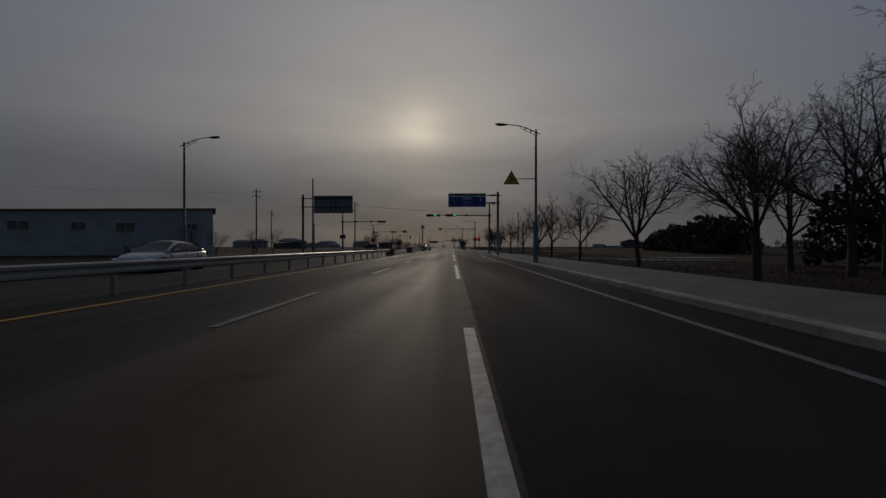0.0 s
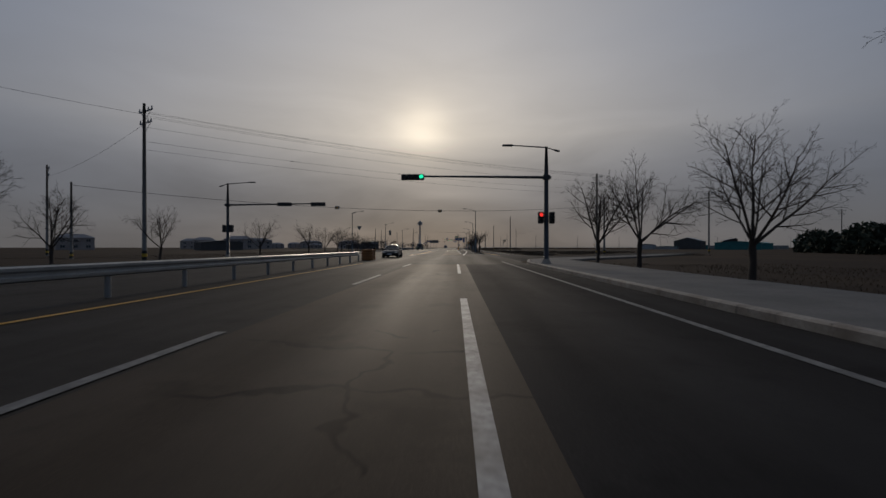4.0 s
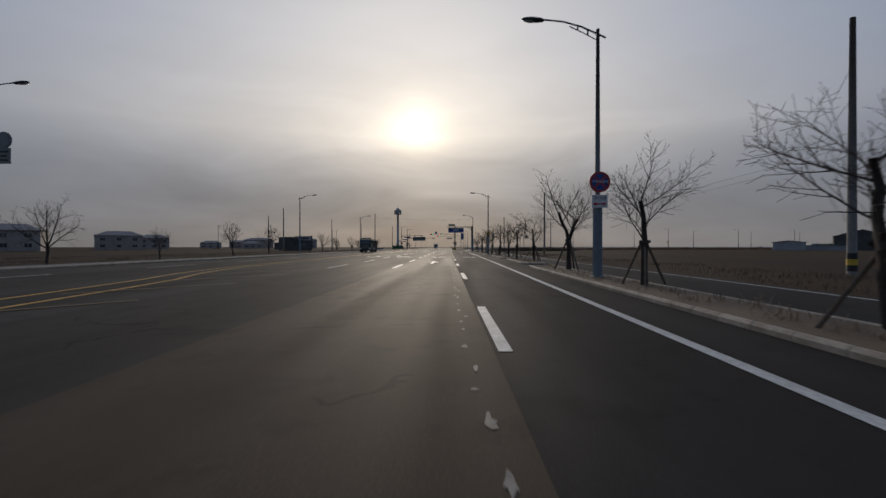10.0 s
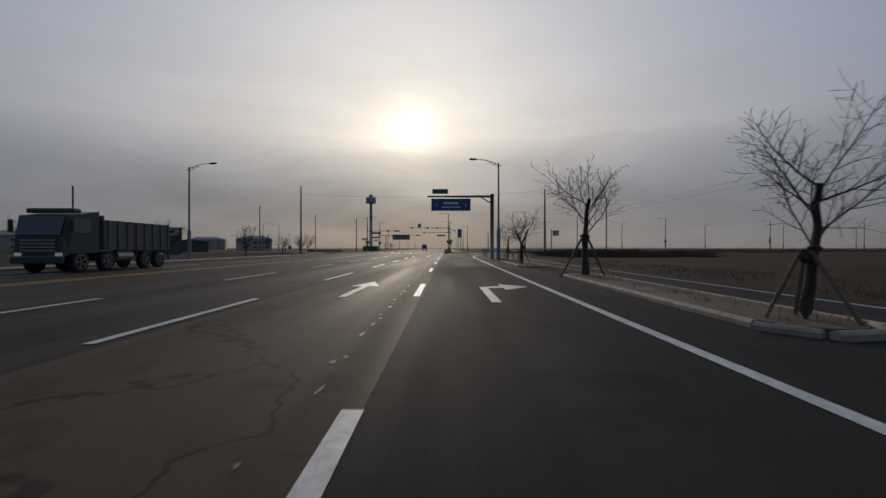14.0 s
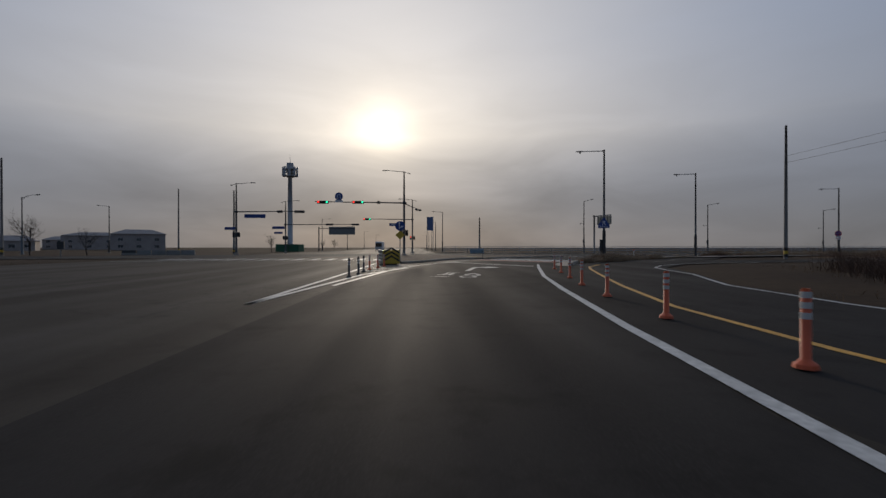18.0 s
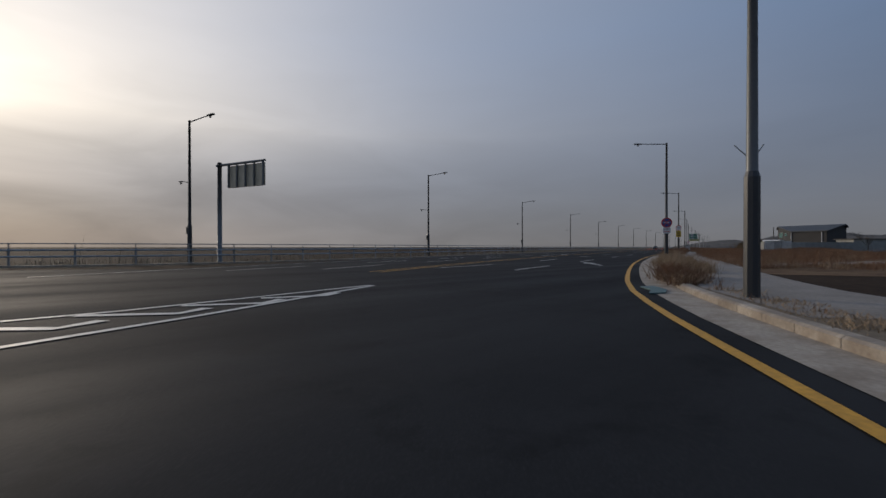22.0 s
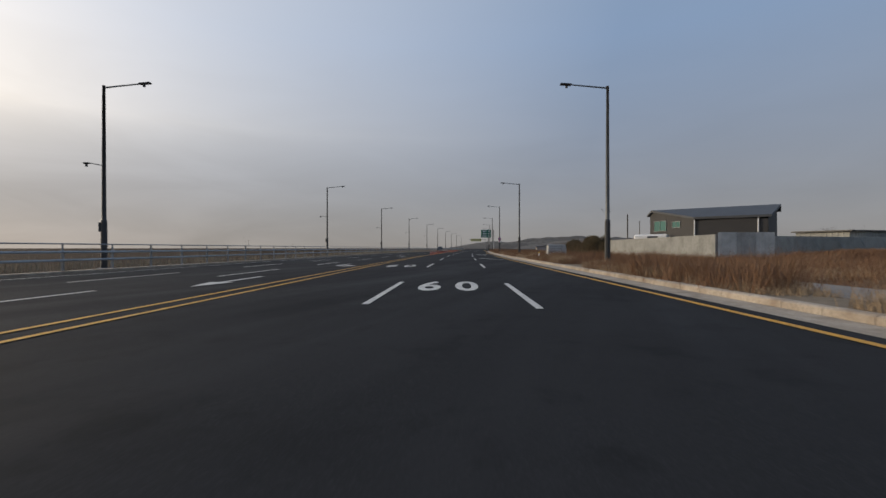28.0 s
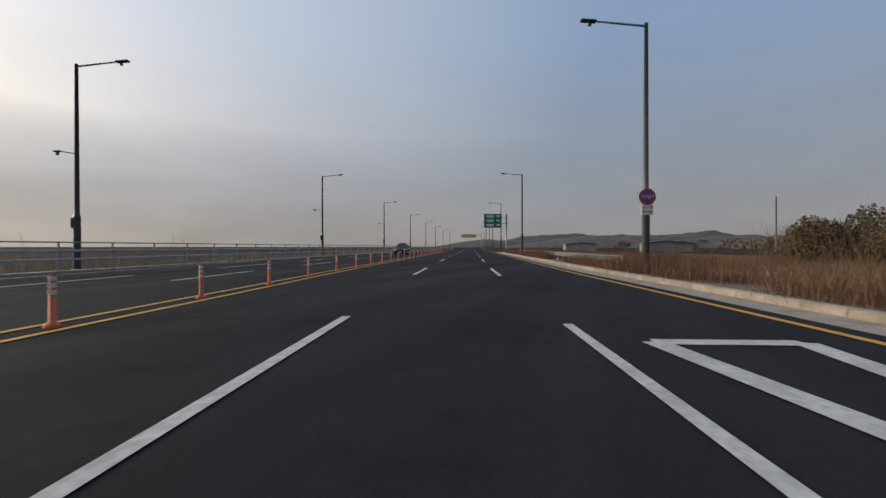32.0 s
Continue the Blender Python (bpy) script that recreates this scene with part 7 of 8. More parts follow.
for (xa, ya), (xb, yb) in zip(W, W[1:]):
    L = math.dist((xa, ya), (xb, yb))
    n = max(1, round(L / 3.0))
    for i in range(n):
        bm = bmesh.new()
        box(bm, (xa + (xb - xa) * (i + 0.5) / n, ya + (yb - ya) * (i + 0.5) / n, 1.25), (L / n - 0.015, 0.16, 2.7), rz=math.degrees(math.atan2(yb - ya, xb - xa)), bevel=0.01)
        part("wall_panel", bm, M_LOTWALL, e)
e = thing("lot_gate", "weathered sheet metal gate panels with a pale patch", "gate", yrot(172.0, 431.2, 74))
M_ZINC = mat("zinc_sheet", (0.40, 0.41, 0.40), 0.65, 0.0, stain=0.6, stain_scale=1.0, vary=0.25)
for k in range(3):
    bm = bmesh.new()
    wall_panel(bm, 1.86, 2.8, 0.25)
    bm.transform(pose(-1.9 + 1.9 * k, 0, 0))
    part("gate_panel", bm, M_ZINC, e)
e = thing("sheet_fence", "blue-grey corrugated sheet fence with raking props", "fence", yrot(188.6, 410.9, 49))
M_BLUESHEET = mat("blue_grey_sheet", (0.32, 0.325, 0.305), 0.7, 0.0, stain=0.5, stain_scale=0.8, vary=0.15)
for k in range(27):
    bm = bmesh.new()
    wall_panel(bm, 2.16, 2.45, 0.24)
    bm.transform(pose(-23.2 + 2.2 * k, 0, 0))
    part("fence_panel", bm, M_BLUESHEET, e)
    if k % 2:
        bm = bmesh.new()
        tube(bm, [(-23.2 + 2.2 * k, -0.05, 2.2), (-22.6 + 2.2 * k, -0.9, 0)], 0.04, 5)
        part("prop", bm, M_STEEL, e)
shed("lean_to", "long low store with a black flat roof", 193, 408, 49, 24, 6, 3.2, 0.1, M_BLUESHEET, M_BLACK, mono=True)


def container(x, y, heading, m, label):
    e = thing("container", label, "container", yrot(x, y, heading))
    bm = bmesh.new()
    box(bm, (0, 1.2, 1.3), (6.0, 2.4, 2.6), bevel=0.04)
    part("box", bm, m, e)
    for k in range(14):
        bm = bmesh.new()
        box(bm, (-2.8 + 0.43 * k, -0.02, 1.3), (0.16, 0.06, 2.3))
        part("rib", bm, m, e)
    bm = bmesh.new()
    box(bm, (-1.0, -0.06, 1.15), (0.9, 0.06, 2.0), bevel=0.01)
    part("door", bm, M_GREYWALL, e)


container(151.5, 401.5, 105, mat("beige_container", (0.30, 0.27, 0.21), 0.7, stain=0.6, stain_scale=0.7), "rusty beige container in the vacant lot")
container(163, 394, 107, M_TEAL, "teal container in the vacant lot")
container(168, 384, 107, M_TEAL, "teal container in the vacant lot")
e = thing("stone_marker", "pale weathered stone block with worn dark lettering", "stone block", yrot(156.9, 448.9, 62))
bm = bmesh.new()
box(bm, (0, 0, 0.2), (2.3, 0.95, 0.5), bevel=0.04)
part("plinth", bm, mat("pale_stone", (0.44, 0.43, 0.41), 0.8, grain=0.2, scale=14, stain=0.5, stain_scale=1.5, bump=0.3), e)
bm = bmesh.new()
box(bm, (0, 0, 0.96), (1.7, 0.5, 1.02), bevel=0.05)
for v in bm.verts:
    f = 1 - 0.07 * (v.co.z - 0.45)
    v.co.x, v.co.y = v.co.x * f, v.co.y + (0.10 * (v.co.z - 0.45) if v.co.y < 0 else -0.10 * (v.co.z - 0.45))
blk = part("block", bm, MATS["pale_stone"], e)
bm = bmesh.new()
for k, (wl, lx) in enumerate(((1.2, 0), (1.15, 0), (0.55, -0.28), (0.8, -0.12))):
    for i in range(int(wl / 0.1)):
        box(bm, (lx - wl / 2 + 0.1 * i + 0.05, -0.25 + 0.10 * (0.85 - 0.2 * k), 1.33 - 0.2 * k), (0.065, 0.02, 0.07))
part("worn_lettering", bm, mat("faint_ink", (0.2, 0.2, 0.2), 0.8), blk)
for d, n in ((56.3, -1.9), (130, -1.9), (96, -2.0)):
    x, y, a = riverside(d, n)
    e = thing("marker_post", "short white marker post with a yellow ball top in the verge", "marker post", yrot(x, y))
    bm = bmesh.new()
    tube(bm, [(0, 0, -0.05), (0, 0, 0.75)], 0.045, 8)
    part("post", bm, M_SIGNWHITE, e)
    bm = bmesh.new()
    bmesh.ops.create_uvsphere(bm, u_segments=10, v_segments=6, radius=0.065, matrix=pose(0, 0, 0.78))
    part("cap", bm, M_STRIPE, e, smooth=True)
e = thing("marker_post", "short white marker post with an orange top behind the corner kerb", "marker post", yrot(24.6, 402.9))
bm = bmesh.new()
tube(bm, [(0, 0, -0.05), (0, 0, 0.82)], 0.05, 8)
part("post", bm, M_SIGNWHITE, e)
bm = bmesh.new()
tube(bm, [(0, 0, 0.82), (0, 0, 0.98)], [0.06, 0.055], 8)
part("cap", bm, M_ORANGE, e)
# cabinet and low barriers at the corner of the western arm
e = thing("control_cabinet", "dark grey control cabinet on a post at the junction corner", "control box", yrot(-46.4, 422.6, -30))
bm = bmesh.new()
tube(bm, [(0, 0, -0.05), (0, 0, 1.0)], 0.07, 8)
part("post", bm, M_STEEL, e)
bm = bmesh.new()
box(bm, (0, 0, 1.45), (0.75, 0.45, 1.05), bevel=0.03)
part("cabinet", bm, M_DARKPOLE, e)
for k in range(5):
    e = thing("concrete_barrier", "low weathered concrete barrier beside the junction", "barrier", yrot(-42.2 + 2.05 * k, 430.6 + 0.35 * k, -10), "barriers of the junction corner")
    bm = bmesh.new()
    slab(bm, [(-1.0, -0.22), (1.0, -0.22), (1.0, 0.22), (-1.0, 0.22)], -0.05, 0.3)
    part("foot", bm, M_LOTWALL, e)
    bm = bmesh.new()
    box(bm, (0, 0, 0.5), (1.96, 0.2, 0.42), bevel=0.03)
    part("rail", bm, M_DARKPOLE if k == 0 else M_LOTWALL, e)
# slotted drain at the corner of the lane
e = thing("drain_grate", "rusty slotted steel drain grate in the asphalt", "drain", yrot(13.0, 387.0, 60, 0.0))
bm = bmesh.new()
for sx, sy, w, d in ((0, -0.2, 1.3, 0.04), (0, 0.2, 1.3, 0.04), (-0.65, 0, 0.04, 0.44), (0.65, 0, 0.04, 0.44)):
    box(bm, (sx, sy, 0.008), (w, d, 0.03))
part("frame", bm, M_STEEL, e)
for k in range(15):
    bm = bmesh.new()
    box(bm, (-0.58 + 0.083 * k, 0, 0.006), (0.03, 0.36, 0.025))
    part("bar", bm, M_STEEL, e)
# torn tarpaulin flat on the gutter of the bend
bm = bmesh.new()
slab(bm, [(35.3, 411.45), (36.2, 411.75), (37.0, 412.35), (37.5, 412.2), (36.6, 411.5), (35.7, 411.2)], 0.02, 0.05)
tagged(part("tarpaulin", bm, mat("teal_tarpaulin", (0.08, 0.15, 0.15), 0.6, stain=0.6, stain_scale=2)), "flattened teal tarpaulin scrap lying on the gutter", "tarpaulin")
# pale frozen strip in the field behind the pavement
for pts in ([(11.5, 50.5), (13.4, 50.0), (17.5, 46.5), (22.5, 43.2), (24.5, 41.0), (20.5, 42.0), (15.5, 45.6)], [(20.5, 52.5), (27, 51.0), (33, 52.0), (28, 53.4)]):
    flat(ground, [(x, y) for x, y in pts], -0.05, mat("pale_ice", (0.50, 0.50, 0.49), 0.35, grain=0.3, scale=3, stain=0.6, stain_scale=0.7), "frozen_puddle", "pale frozen puddle in the field")
# overgrown soil mound before the sheet fence
bm = bmesh.new()
bmesh.ops.create_grid(bm, x_segments=30, y_segments=20, size=1.0)
for v in bm.verts:
    f = max(0.0, 1 - v.co.x ** 2 - v.co.y ** 2) ** 0.7
    v.co = (v.co.x * 9, v.co.y * 4.5, f * 1.0 * (0.85 + 0.3 * noise.noise((v.co.x * 4, v.co.y * 4, 1.0))) - 0.12)
tagged(part("soil_mound", bm, MATS["lot_soil"], smooth=True), "low brown soil mound overgrown with dead weeds", "mound").matrix_world = yrot(166.5, 423.5, 60)
mound = []
for _ in range(420):
    a, r = rng.uniform(0, 2 * math.pi), math.sqrt(rng.random()) * 0.92
    p = yrot(166.5, 423.5, 60) @ Vector((9 * r * math.cos(a), 4.5 * r * math.sin(a), 0.95 * max(0.0, 1 - r * r) ** 0.7 - 0.16))
    mound.append(tuple(p))
blades("mound_weeds", "brown dead weeds on the soil mound", mound, 0.5, 0.3, M_RUST_WEED, 26, 0.008, 52, lean=0.5)
# small camper and huts far along the lot
e = thing("camper_van", "small white camper beyond the wall", "camper", yrot(200.2, 437.6, 105))
bm = bmesh.new()
box(bm, (0, 1, 1.85), (5.2, 2.0, 3.2), bevel=0.2)
part("body", bm, M_SIGNWHITE, e)
for sx in (-1.5, 1.5):
    bm = bmesh.new()
    tube(bm, [(sx, -0.05, 0.35), (sx, 0.2, 0.35)], 0.34, 14)
    part("wheel", bm, M_BLACK, e)
bm = bmesh.new()
box(bm, (0.3, -0.01, 2.95), (1.6, 0.03, 0.4))
part("window", bm, mat("dark_window_glass", (0.03, 0.04, 0.05), 0.08), e)
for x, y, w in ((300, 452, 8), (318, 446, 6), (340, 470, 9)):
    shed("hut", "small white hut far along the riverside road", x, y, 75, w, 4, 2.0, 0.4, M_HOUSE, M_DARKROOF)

shed("garden_hut", "low white garden hut behind the thicket", 255, 427, 68, 7, 4, 1.7, 0.5, M_SIGNWHITE, M_DARKROOF, [(-1.8, 1.0, 1.4, 0.7), (1.4, 1.0, 1.4, 0.7)])

# ---- mobile phone tower ----
e = thing("mast_tower", "tall grey steel tower with a ring of antenna panels", "tower", yrot(-32.5, 484.7))
bm = bmesh.new()
tube(bm, [(0, 0, 0), (0, 0, 21.5)], [0.75, 0.55], 12)
part("column", bm, mat("pale_tower_paint", (0.42, 0.43, 0.44), 0.6, stain=0.3, stain_scale=1.0), e, smooth=True)
for z in (20.6, 22.4):
    bm = bmesh.new()
    tube(bm, [(0, 0, z), (0, 0, z + 0.18)], [1.9, 1.9], 16)
    part("platform", bm, mat("pale_tower_paint", (0.42, 0.43, 0.44), 0.6, stain=0.3, stain_scale=1.0), e)
for k in range(9):
    a = 2 * math.pi * k / 9
    bm = bmesh.new()
    box(bm, (math.cos(a) * 1.95, math.sin(a) * 1.95, 21.8), (0.3, 0.55, 2.6), rz=math.degrees(a), bevel=0.04)
    part("antenna_panel", bm, mat("pale_antenna", (0.4, 0.41, 0.42), 0.6), e)
bm = bmesh.new()
tube(bm, [(0, 0, 21.5), (0, 0, 24.2)], [1.1, 0.9], 12)
tube(bm, [(0, 0, 24.2), (0, 0, 26.5)], [0.06, 0.03], 6)
part("head", bm, mat("pale_tower_paint", (0.42, 0.43, 0.44), 0.6, stain=0.3, stain_scale=1.0), e)
e = thing("green_fence", "green mesh fence round the foot of the tower", "fence", yrot(-32.5, 484.7))
for k in range(4):
    bm = bmesh.new()
    box(bm, (0, -3, 1.0), (6, 0.04, 2.0))
    bm.transform(Matrix.Rotation(math.pi / 2 * k, 4, "Z"))
    part("panel", bm, mat("green_mesh", (0.03, 0.12, 0.06), 0.7), e)

# blue banner frame across the junction
e = thing("banner_stand", "tall pale blue banner on two posts beyond the junction", "banner", yrot(5.6, 476, 10))
bm = bmesh.new()
for sx in (-0.8, 0.8):
    tube(bm, [(sx, 0, 0), (sx, 0, 9.2)], 0.06, 6)
part("posts", bm, M_STEEL, e)
bm = bmesh.new()
box(bm, (0, 0, 7.3), (1.5, 0.06, 3.5))
part("banner", bm, mat("faded_blue_banner", (0.12, 0.18, 0.34), 0.7, stain=0.4, stain_scale=1), e)
e = thing("water_barrier", "low blue and white water-filled barrier at the junction", "barrier", yrot(13.4, 441.5, 20))
bm = bmesh.new()
box(bm, (0, 0, 0.45), (2.6, 0.5, 0.85), bevel=0.08)
part("body", bm, mat("blue_white_plastic", (0.22, 0.30, 0.34), 0.5, stain=0.5, stain_scale=1.5), e)

# ================= vehicles =================
M_TYRE = mat("tyre_rubber", (0.018, 0.018, 0.018), 0.8)
M_RIM = mat("alloy_rim", (0.45, 0.45, 0.46), 0.3, 0.9)
M_CARGLASS = mat("car_glass", (0.015, 0.018, 0.02), 0.05, spec=0.9)
M_HEAD = mat("headlight_glass", (0.6, 0.62, 0.65), 0.1, emit=(1, 0.97, 0.9), power=0.08)
M_TAIL = mat("tail_light", (0.35, 0.01, 0.01), 0.2)


def wheel(parent, x, y, r, w, m_rim=None):
    s = 1 if y > 0 else -1
    bm = bmesh.new()
    tube(bm, [(x, y - w / 2 * s, r), (x, y - w / 2 * s * 0.8, r), (x, y + w / 2 * s * 0.8, r), (x, y + w / 2 * s, r)], [r * 0.9, r, r, r * 0.9], 20)
    t = part("wheel", bm, M_TYRE, parent, smooth=False)
    # black backing disc added to make the gaps between the spokes dark
    bm = bmesh.new()
    tube(bm, [(x, y + w / 2 * s * 0.6, r), (x, y + w / 2 * s * 1.0, r)], r * 0.6, 18)
    part("hub", bm, M_BLACK, t)
    bm = bmesh.new()
    tube(bm, [(x + math.cos(a) * r * 0.66, y + w / 2 * s * 1.02, r + math.sin(a) * r * 0.66) for a in (2 * math.pi * k / 24 for k in range(25))], r * 0.05, 5, cap=False)
    for k in range(5):
        for turn in (-0.14, 0.14):
            a = 2 * math.pi * k / 5 + turn
            box(bm, (x + math.cos(a) * r * 0.36, y + w / 2 * s * 1.04, r + math.sin(a) * r * 0.36), (r * 0.6, 0.025, r * 0.07), ry=-math.degrees(a))
    tube(bm, [(x, y + w / 2 * s * 1.0, r), (x, y + w / 2 * s * 1.1, r)], r * 0.13, 10)
    part("rim", bm, m_rim or M_RIM, t)


def loft(bm, sections):
    rings = [[bm.verts.new(p) for p in s] for s in sections]
    n = len(rings[0])
    for a, b in zip(rings, rings[1:]):
        for k in range(n):
            bm.faces.new((a[k], a[(k + 1) % n], b[(k + 1) % n], b[k]))
    bm.faces.new(rings[0])
    bm.faces.new(rings[-1][::-1])
    bmesh.ops.recalc_face_normals(bm, faces=bm.faces)


def curve(table, x):
    """Smooth value between the knots of a table."""
    for (xa, va), (xb, vb) in zip(table, table[1:]):
        if x <= xb:
            t = (x - xa) / (xb - xa)
            t = t * t * (3 - 2 * t)
            return va + (vb - va) * t
    return table[-1][1]


def car(name, label, m, paint, L=4.9, W=1.86, H=1.45, suv=False):
    """A car whose nose points to +x: rounded body, cabin, glass, lights and wheels."""
    e = thing(name, label, "car", m)
    wr = 0.36 if suv else 0.335
    k = L / 4.9
    top = [(-2.45, 0.82), (-2.38, 0.98), (-1.9, 1.03), (-0.6, 0.98), (0.95, 0.95), (1.9, 0.84), (2.32, 0.70), (2.45, 0.56)]
    if suv:
        top = [(x, z + 0.14) for x, z in top]
    half = [(-2.45, 0.66), (-2.3, 0.80), (-1.7, 0.91), (0.0, 0.93), (1.5, 0.91), (2.2, 0.80), (2.45, 0.58)]
    low = [(-2.45, 0.46), (-2.3, 0.26), (-1.9, 0.2), (1.9, 0.18), (2.3, 0.22), (2.45, 0.34)]
    xs = [-2.45, -2.42, -2.35, -2.2, -1.9, -1.5, -1.0, -0.5, 0.0, 0.5, 1.0, 1.4, 1.8, 2.05, 2.22, 2.34, 2.41, 2.45]
    rings = []
    for x in xs:
        z1, h, z0 = curve(top, x), curve(half, x) * W / 1.86, curve(low, x)
        d = z1 - z0
        sec = [(0.82, 0.0), (0.95, 0.10), (0.985, 0.30), (1.0, 0.55), (0.985, 0.72), (0.955, 0.86), (0.88, 0.955), (0.72, 0.995), (0.35, 1.015)]
        rings.append([(x * k, -h * a, z0 + d * b) for a, b in sec] + [(x * k, h * a, z0 + d * b) for a, b in sec[::-1]])
    bm = bmesh.new()
    loft(bm, rings)
    part("body", bm, paint, e, smooth=True)
    roofl = [(-2.15, 0.96), (-1.2, 1.33), (-0.35, 1.45), (0.15, 1.43), (1.25, 0.95)]
    if suv:
        roofl = [(-2.3, 1.1), (-1.9, 1.6), (-0.6, 1.72), (0.2, 1.68), (1.2, 1.1)]
    cab = []
    n = 16
    x0, x1 = roofl[0][0], roofl[-1][0]

    def roof_z(x):
        for (xa, va), (xb, vb) in zip(roofl, roofl[1:]):
            if x <= xb + 1e-6:
                return va + (vb - va) * (x - xa) / (xb - xa)
        return roofl[-1][1]

    for i in range(n + 1):
        x = x0 + (x1 - x0) * i / n
        z = (roof_z(max(x0, x - 0.12)) + 2 * roof_z(x) + roof_z(min(x1, x + 0.12))) / 4
        zb = curve(top, x) - 0.05
        z = max(z, zb + 0.02)
        h = curve(half, x) * W / 1.86 * 0.93
        f = (z - zb) / 0.52
        cab.append([(x * k, -h, zb), (x * k, -(h - 0.10 * f), zb + (z - zb) * 0.5), (x * k, -(h - 0.21 * f), zb + (z - zb) * 0.86), (x * k, -(h - 0.32 * f), z - 0.01), (x * k, -h * 0.3, z + 0.015),
                    (x * k, h * 0.3, z + 0.015), (x * k, h - 0.32 * f, z - 0.01), (x * k, h - 0.21 * f, zb + (z - zb) * 0.86), (x * k, h - 0.10 * f, zb + (z - zb) * 0.5), (x * k, h, zb)])
    bm = bmesh.new()
    loft(bm, cab)
    part("cabin", bm, paint, e, smooth=True)

    def on_side(x, f, s, out=0.012):
        """A point of the cabin's side, f of the way up."""
        t = (x - x0) / (x1 - x0) * n
        i = min(int(t), n - 1)
        t -= i
        a, b = cab[i], cab[i + 1]
        u = f / 0.5 if f < 0.5 else (f - 0.5) / 0.36
        j = 0 if f < 0.5 else 1
        p = Vector(a[j]).lerp(Vector(a[j + 1]), u).lerp(Vector(b[j]).lerp(Vector(b[j + 1]), u), t)
        return (p.x, s * -(p.y - out), p.z)

    for s in (-1, 1):
        for xa, xb in (((-1.75, -1.28), (-1.2, -0.28), (-0.2, 0.92)) if not suv else ((-2.0, -1.25), (-1.15, -0.22), (-0.14, 0.9))):
            bm = bmesh.new()
            cols = []
            for i in range(7):
                x = xa + (xb - xa) * i / 6
                cols.append([bm.verts.new(on_side(x, f, s)) for f in (0.18, 0.5, 0.8)])
            for a, b in zip(cols, cols[1:]):
                for j in range(2):
                    bm.faces.new((a[j], b[j], b[j + 1], a[j + 1]))
            bmesh.ops.solidify(bm, geom=list(bm.faces), thickness=0.006)
            part("side_window", bm, M_CARGLASS, e, "dark tinted glass")
        bm = bmesh.new()
        tube(bm, [on_side(xa, 0.84, s, 0.014) for xa in (-1.7, -1.3, -0.9, -0.4, 0.1, 0.5, 0.85)], 0.012, 5)
        part("window_trim", bm, M_RIM, e, "bright window trim")
        bm = bmesh.new()
        hx = W / 2
        box(bm, (0.78 * k, s * (hx + 0.09), curve(top, 0.7) + 0.06), (0.14, 0.2, 0.13), bevel=0.035)
        part("mirror", bm, paint, e)
        bm = bmesh.new()
        box(bm, (2.27 * k, s * 0.66 * hx / 0.93, curve(top, 2.25) - 0.10), (0.28, 0.42, 0.085), rz=-s * 24, bevel=0.025)
        part("headlight", bm, M_HEAD, e)
        bm = bmesh.new()
        box(bm, (-2.34 * k, s * 0.6 * hx / 0.93, curve(top, -2.35) - 0.16), (0.22, 0.44, 0.12), rz=s * 20, bevel=0.03)
        part("tail_light", bm, M_TAIL, e)
        bm = bmesh.new()
        tube(bm, [(1.05 * k, s * (hx * 0.985), 0.36), (-1.05 * k, s * (hx * 0.985), 0.38)], 0.022, 5)
        part("sill_trim", bm, M_RIM, e)
        for xx in (0.1, -0.95):
            bm = bmesh.new()
            box(bm, (xx, s * (hx * 0.985), curve(top, xx) - 0.17), (0.2, 0.035, 0.03), bevel=0.01)
            part("door_handle", bm, M_RIM, e)
        for xx in (0.95, -0.24, -1.2):
            bm = bmesh.new()
            box(bm, (xx, s * (hx * 0.984), 0.6), (0.012, 0.03, 0.5))
            part("door_gap", bm, M_BLACK, e)
        for xx in (1.5 * k, -1.45 * k):
            bm = bmesh.new()
            tube(bm, [(xx, s * (hx - 0.3), wr), (xx, s * (hx * 0.985 + 0.006), wr)], wr * 1.13, 22)
            part("wheel_arch", bm, M_BLACK, e)
            wheel(e, xx, s * (hx - 0.095), wr, 0.22)
    for (xa, xb), nm in (((0.2, 1.2), "windscreen"), ((-1.98, -1.25), "rear_window")):
        bm = bmesh.new()
        cols = []
        for i in range(6):
            x = xa + (xb - xa) * i / 5
            t = (x - x0) / (x1 - x0) * n
            j = min(int(t), n - 1)
            a, b = cab[j], cab[j + 1]
            row = [Vector(a[q]).lerp(Vector(b[q]), t - j) for q in (3, 4, 5, 6)]
            cols.append([bm.verts.new((p.x, p.y * 0.97, p.z + 0.014)) for p in row])
        for a, b in zip(cols, cols[1:]):
            for j in range(3):
                bm.faces.new((a[j], b[j], b[j + 1], a[j + 1]))
        bmesh.ops.solidify(bm, geom=list(bm.faces), thickness=0.006)
        part(nm, bm, M_CARGLASS, e, "dark tinted glass")
    bm = bmesh.new()
    box(bm, (2.42 * k, 0, 0.52 if not suv else 0.62), (0.08, W * 0.5, 0.14), bevel=0.03)
    part("grille", bm, M_BLACK, e)
    bm = bmesh.new()
    box(bm, (2.46 * k, 0, 0.4), (0.03, 0.5, 0.11))
    part("number_plate", bm, M_SIGNWHITE, e)
    return e


def paint(name, c):
    return mat(name, c, 0.22, 0.5, spec=0.7, stain=0.15, stain_scale=1.0)


car("sedan", "dark bronze-grey sedan coming along the road", pose(-7.75, 138.2, 0, 0, 0, -90), paint("bronze_grey_paint", (0.075, 0.072, 0.066)))
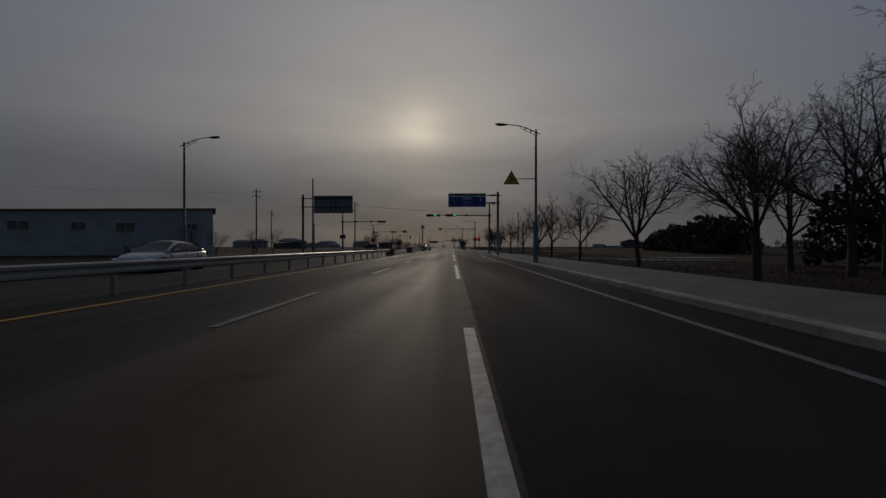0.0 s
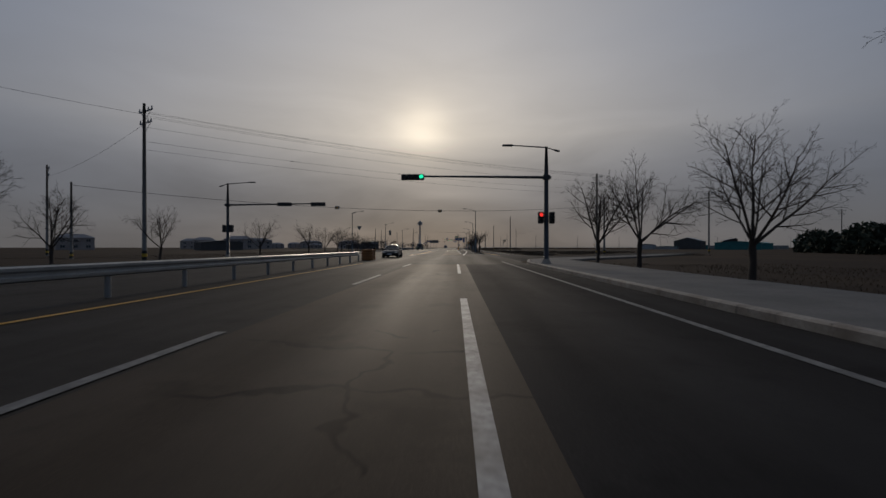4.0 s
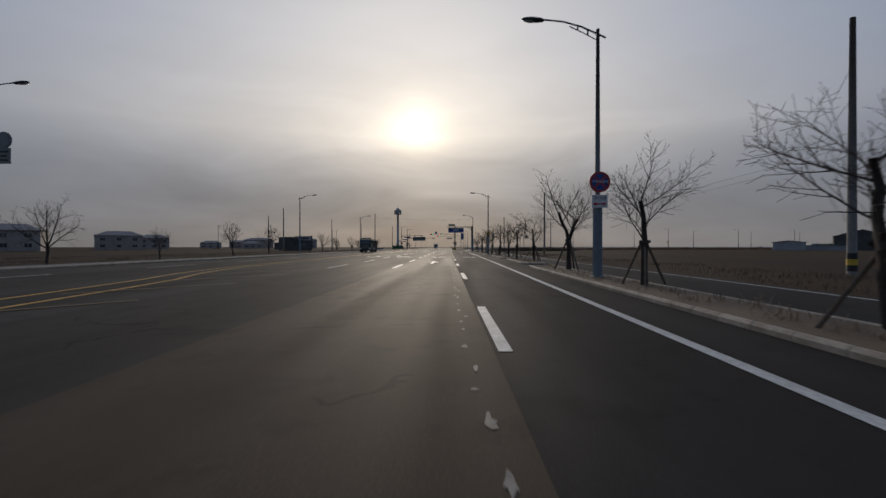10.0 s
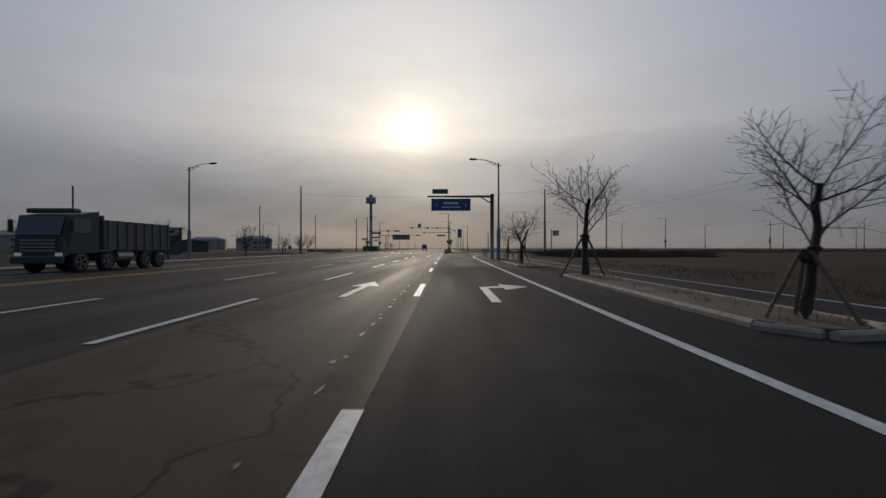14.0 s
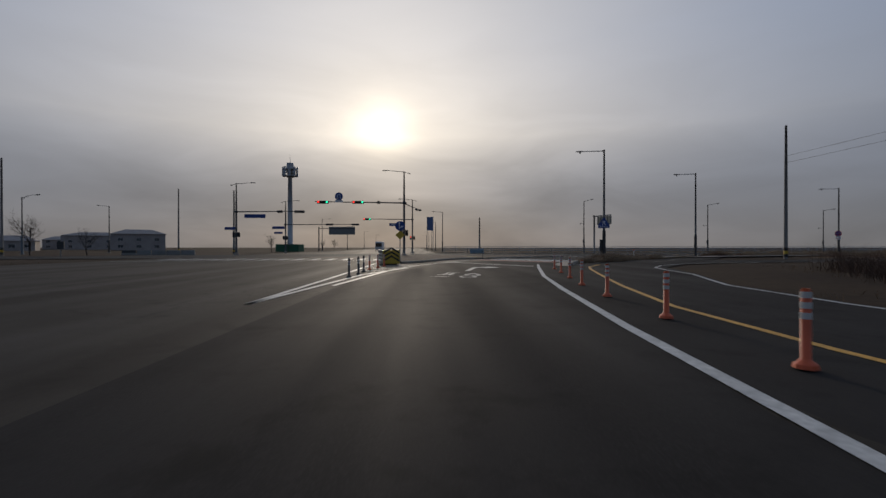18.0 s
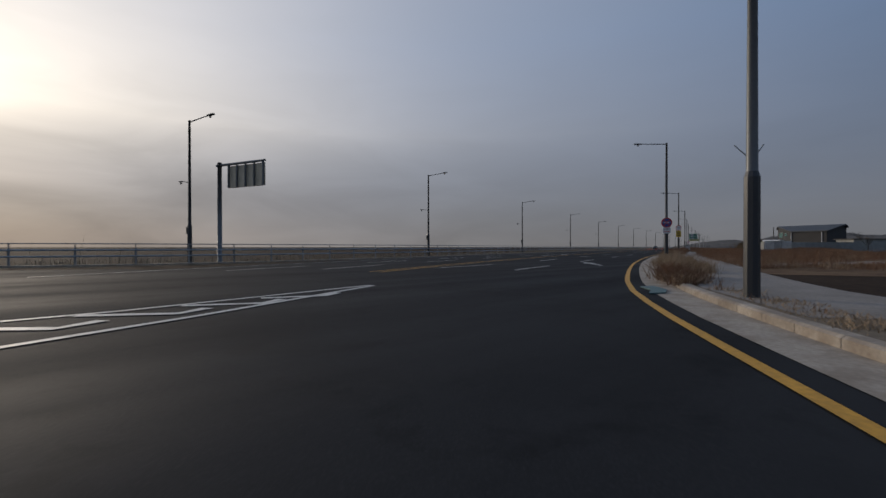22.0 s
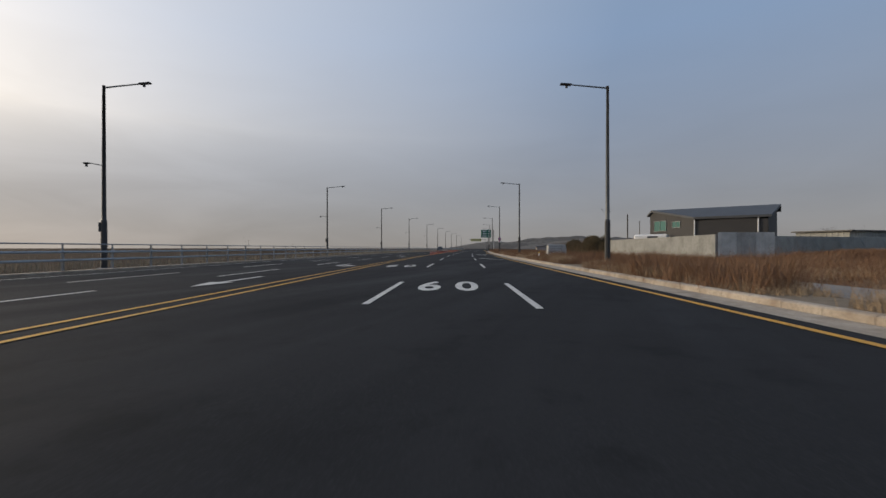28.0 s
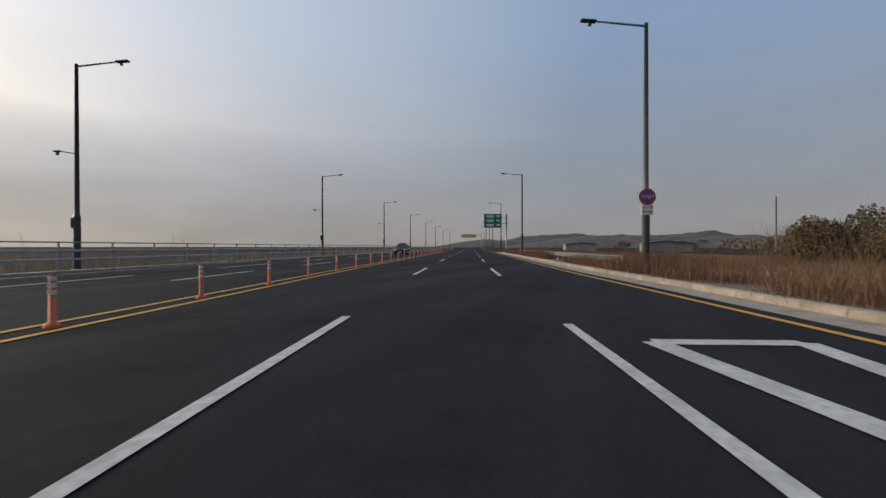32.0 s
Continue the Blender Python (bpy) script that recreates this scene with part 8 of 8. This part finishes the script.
car("sedan", "black sedan on the far lanes", pose(-14.4, 186.6, 0, 0, 0, -90), paint("black_paint", (0.02, 0.023, 0.028)))
car("sedan", "silver sedan behind the median rail", pose(-14.0, 22.0, 0, 0, 0, -90), paint("silver_paint", (0.42, 0.43, 0.44)))
x, y, a = riverside(236, 14.6)
car("suv", "black sport utility vehicle on the other lanes", pose(x, y, 0, 0, 0, math.degrees(a) + 180), paint("black_suv_paint", (0.018, 0.02, 0.024)), 4.8, 1.9, 1.72, True)


def dump_truck(m):
    e = thing("dump_truck", "dark green dump truck with a grey tipping body", "truck", m)
    P = mat("dark_green_truck_paint", (0.03, 0.05, 0.045), 0.4, 0.2, stain=0.4, stain_scale=1.5)
    D = mat("dusty_grey_tipper", (0.16, 0.15, 0.125), 0.7, 0.2, grain=0.2, scale=5, stain=0.6, stain_scale=0.8)
    bm = bmesh.new()
    loft(bm, [[(1.6, -1.2, 0.95), (1.6, 1.2, 0.95), (1.6, 1.2, 3.0), (1.6, -1.2, 3.0)], [(3.4, -1.22, 0.9), (3.4, 1.22, 0.9), (3.4, 1.2, 2.7), (3.4, -1.2, 2.7)], [(3.75, -1.18, 0.7), (3.75, 1.18, 0.7), (3.7, 1.1, 1.7), (3.7, -1.1, 1.7)]])
    part("cab", bm, P, e)
    bm = bmesh.new()
    v = [bm.verts.new(p) for p in ((3.73, -1.02, 1.75), (3.73, 1.02, 1.75), (3.43, 1.02, 2.62), (3.43, -1.02, 2.62))]
    bm.faces.new(v)
    r = bmesh.ops.extrude_face_region(bm, geom=list(bm.faces))
    bmesh.ops.translate(bm, vec=(0.03, 0, 0.02), verts=[q for q in r["geom"] if isinstance(q, bmesh.types.BMVert)])
    part("windscreen", bm, M_CARGLASS, e)
    for s in (-1, 1):
        bm = bmesh.new()
        box(bm, (2.7, s * 1.22, 2.25), (1.0, 0.03, 0.7))
        part("side_window", bm, M_CARGLASS, e)
        bm = bmesh.new()
        box(bm, (3.72, s * 0.95, 0.85), (0.1, 0.35, 0.2), bevel=0.03)
        part("headlight", bm, M_HEAD, e)
        bm = bmesh.new()
        box(bm, (3.6, s * 1.42, 2.2), (0.12, 0.22, 0.6), bevel=0.03)
        tube(bm, [(3.55, s * 1.2, 2.4), (3.6, s * 1.42, 2.4)], 0.02, 5)
        part("mirror", bm, M_BLACK, e)
        for xx in (2.75, 1.0, -2.0, -3.3):
            wheel(e, xx, s * 1.05, 0.5, 0.32, M_SIGNBACK)
    for k in range(4):
        bm = bmesh.new()
        box(bm, (3.78, 0, 1.05 + 0.16 * k), (0.05, 1.6, 0.07))
        part("grille_bar", bm, M_STEEL, e)
    bm = bmesh.new()
    box(bm, (3.8, 0, 0.62), (0.25, 2.4, 0.35), bevel=0.05)
    part("bumper", bm, P, e)
    bm = bmesh.new()
    box(bm, (2.9, 0, 2.95), (0.5, 2.3, 0.22), bevel=0.05)
    part("sun_visor", bm, P, e)
    bm = bmesh.new()
    box(bm, (-1.2, 0, 0.85), (7.0, 0.9, 0.3))
    part("chassis", bm, M_BLACK, e)
    bm = bmesh.new()
    for s in (-1, 1):
        box(bm, (-1.45, s * 1.2, 1.85), (5.5, 0.08, 1.5))
    box(bm, (1.3, 0, 1.95), (0.08, 2.4, 1.75))
    box(bm, (-4.2, 0, 1.85), (0.08, 2.4, 1.5))
    box(bm, (-1.45, 0, 1.1), (5.5, 2.4, 0.1))
    part("tipping_body", bm, D, e)
    for k in range(8):
        for s in (-1, 1):
            bm = bmesh.new()
            box(bm, (-4.0 + 0.72 * k, s * 1.27, 1.85), (0.1, 0.08, 1.5))
            part("rib", bm, D, e)
    bm = bmesh.new()
    box(bm, (-0.5, 0, 2.55), (5.0, 2.3, 0.12), bevel=0.03)
    part("load_cover", bm, M_BLACK, e)
    for s in (-1, 1):
        bm = bmesh.new()
        tube(bm, [(-0.9, s * 0.95, 0.75), (0.3, s * 0.95, 0.75)], 0.3, 12)
        part("fuel_tank", bm, M_STEEL, e)


dump_truck(pose(-18.5, 311.2, 0, 0, 0, -90))
# bus and van waiting beyond the junction
e = thing("coach", "white coach far beyond the junction", "bus", pose(-11, 520, 0, 0, 0, -90))
bm = bmesh.new()
box(bm, (0, 0, 1.8), (9.5, 2.4, 2.7), bevel=0.15)
part("body", bm, M_SIGNWHITE, e)
bm = bmesh.new()
box(bm, (4.74, 0, 2.0), (0.08, 2.1, 1.3))
part("windscreen", bm, M_CARGLASS, e)
for s in (-1, 1):
    for xx in (3.0, -3.0):
        wheel(e, xx, s * 1.1, 0.48, 0.3)
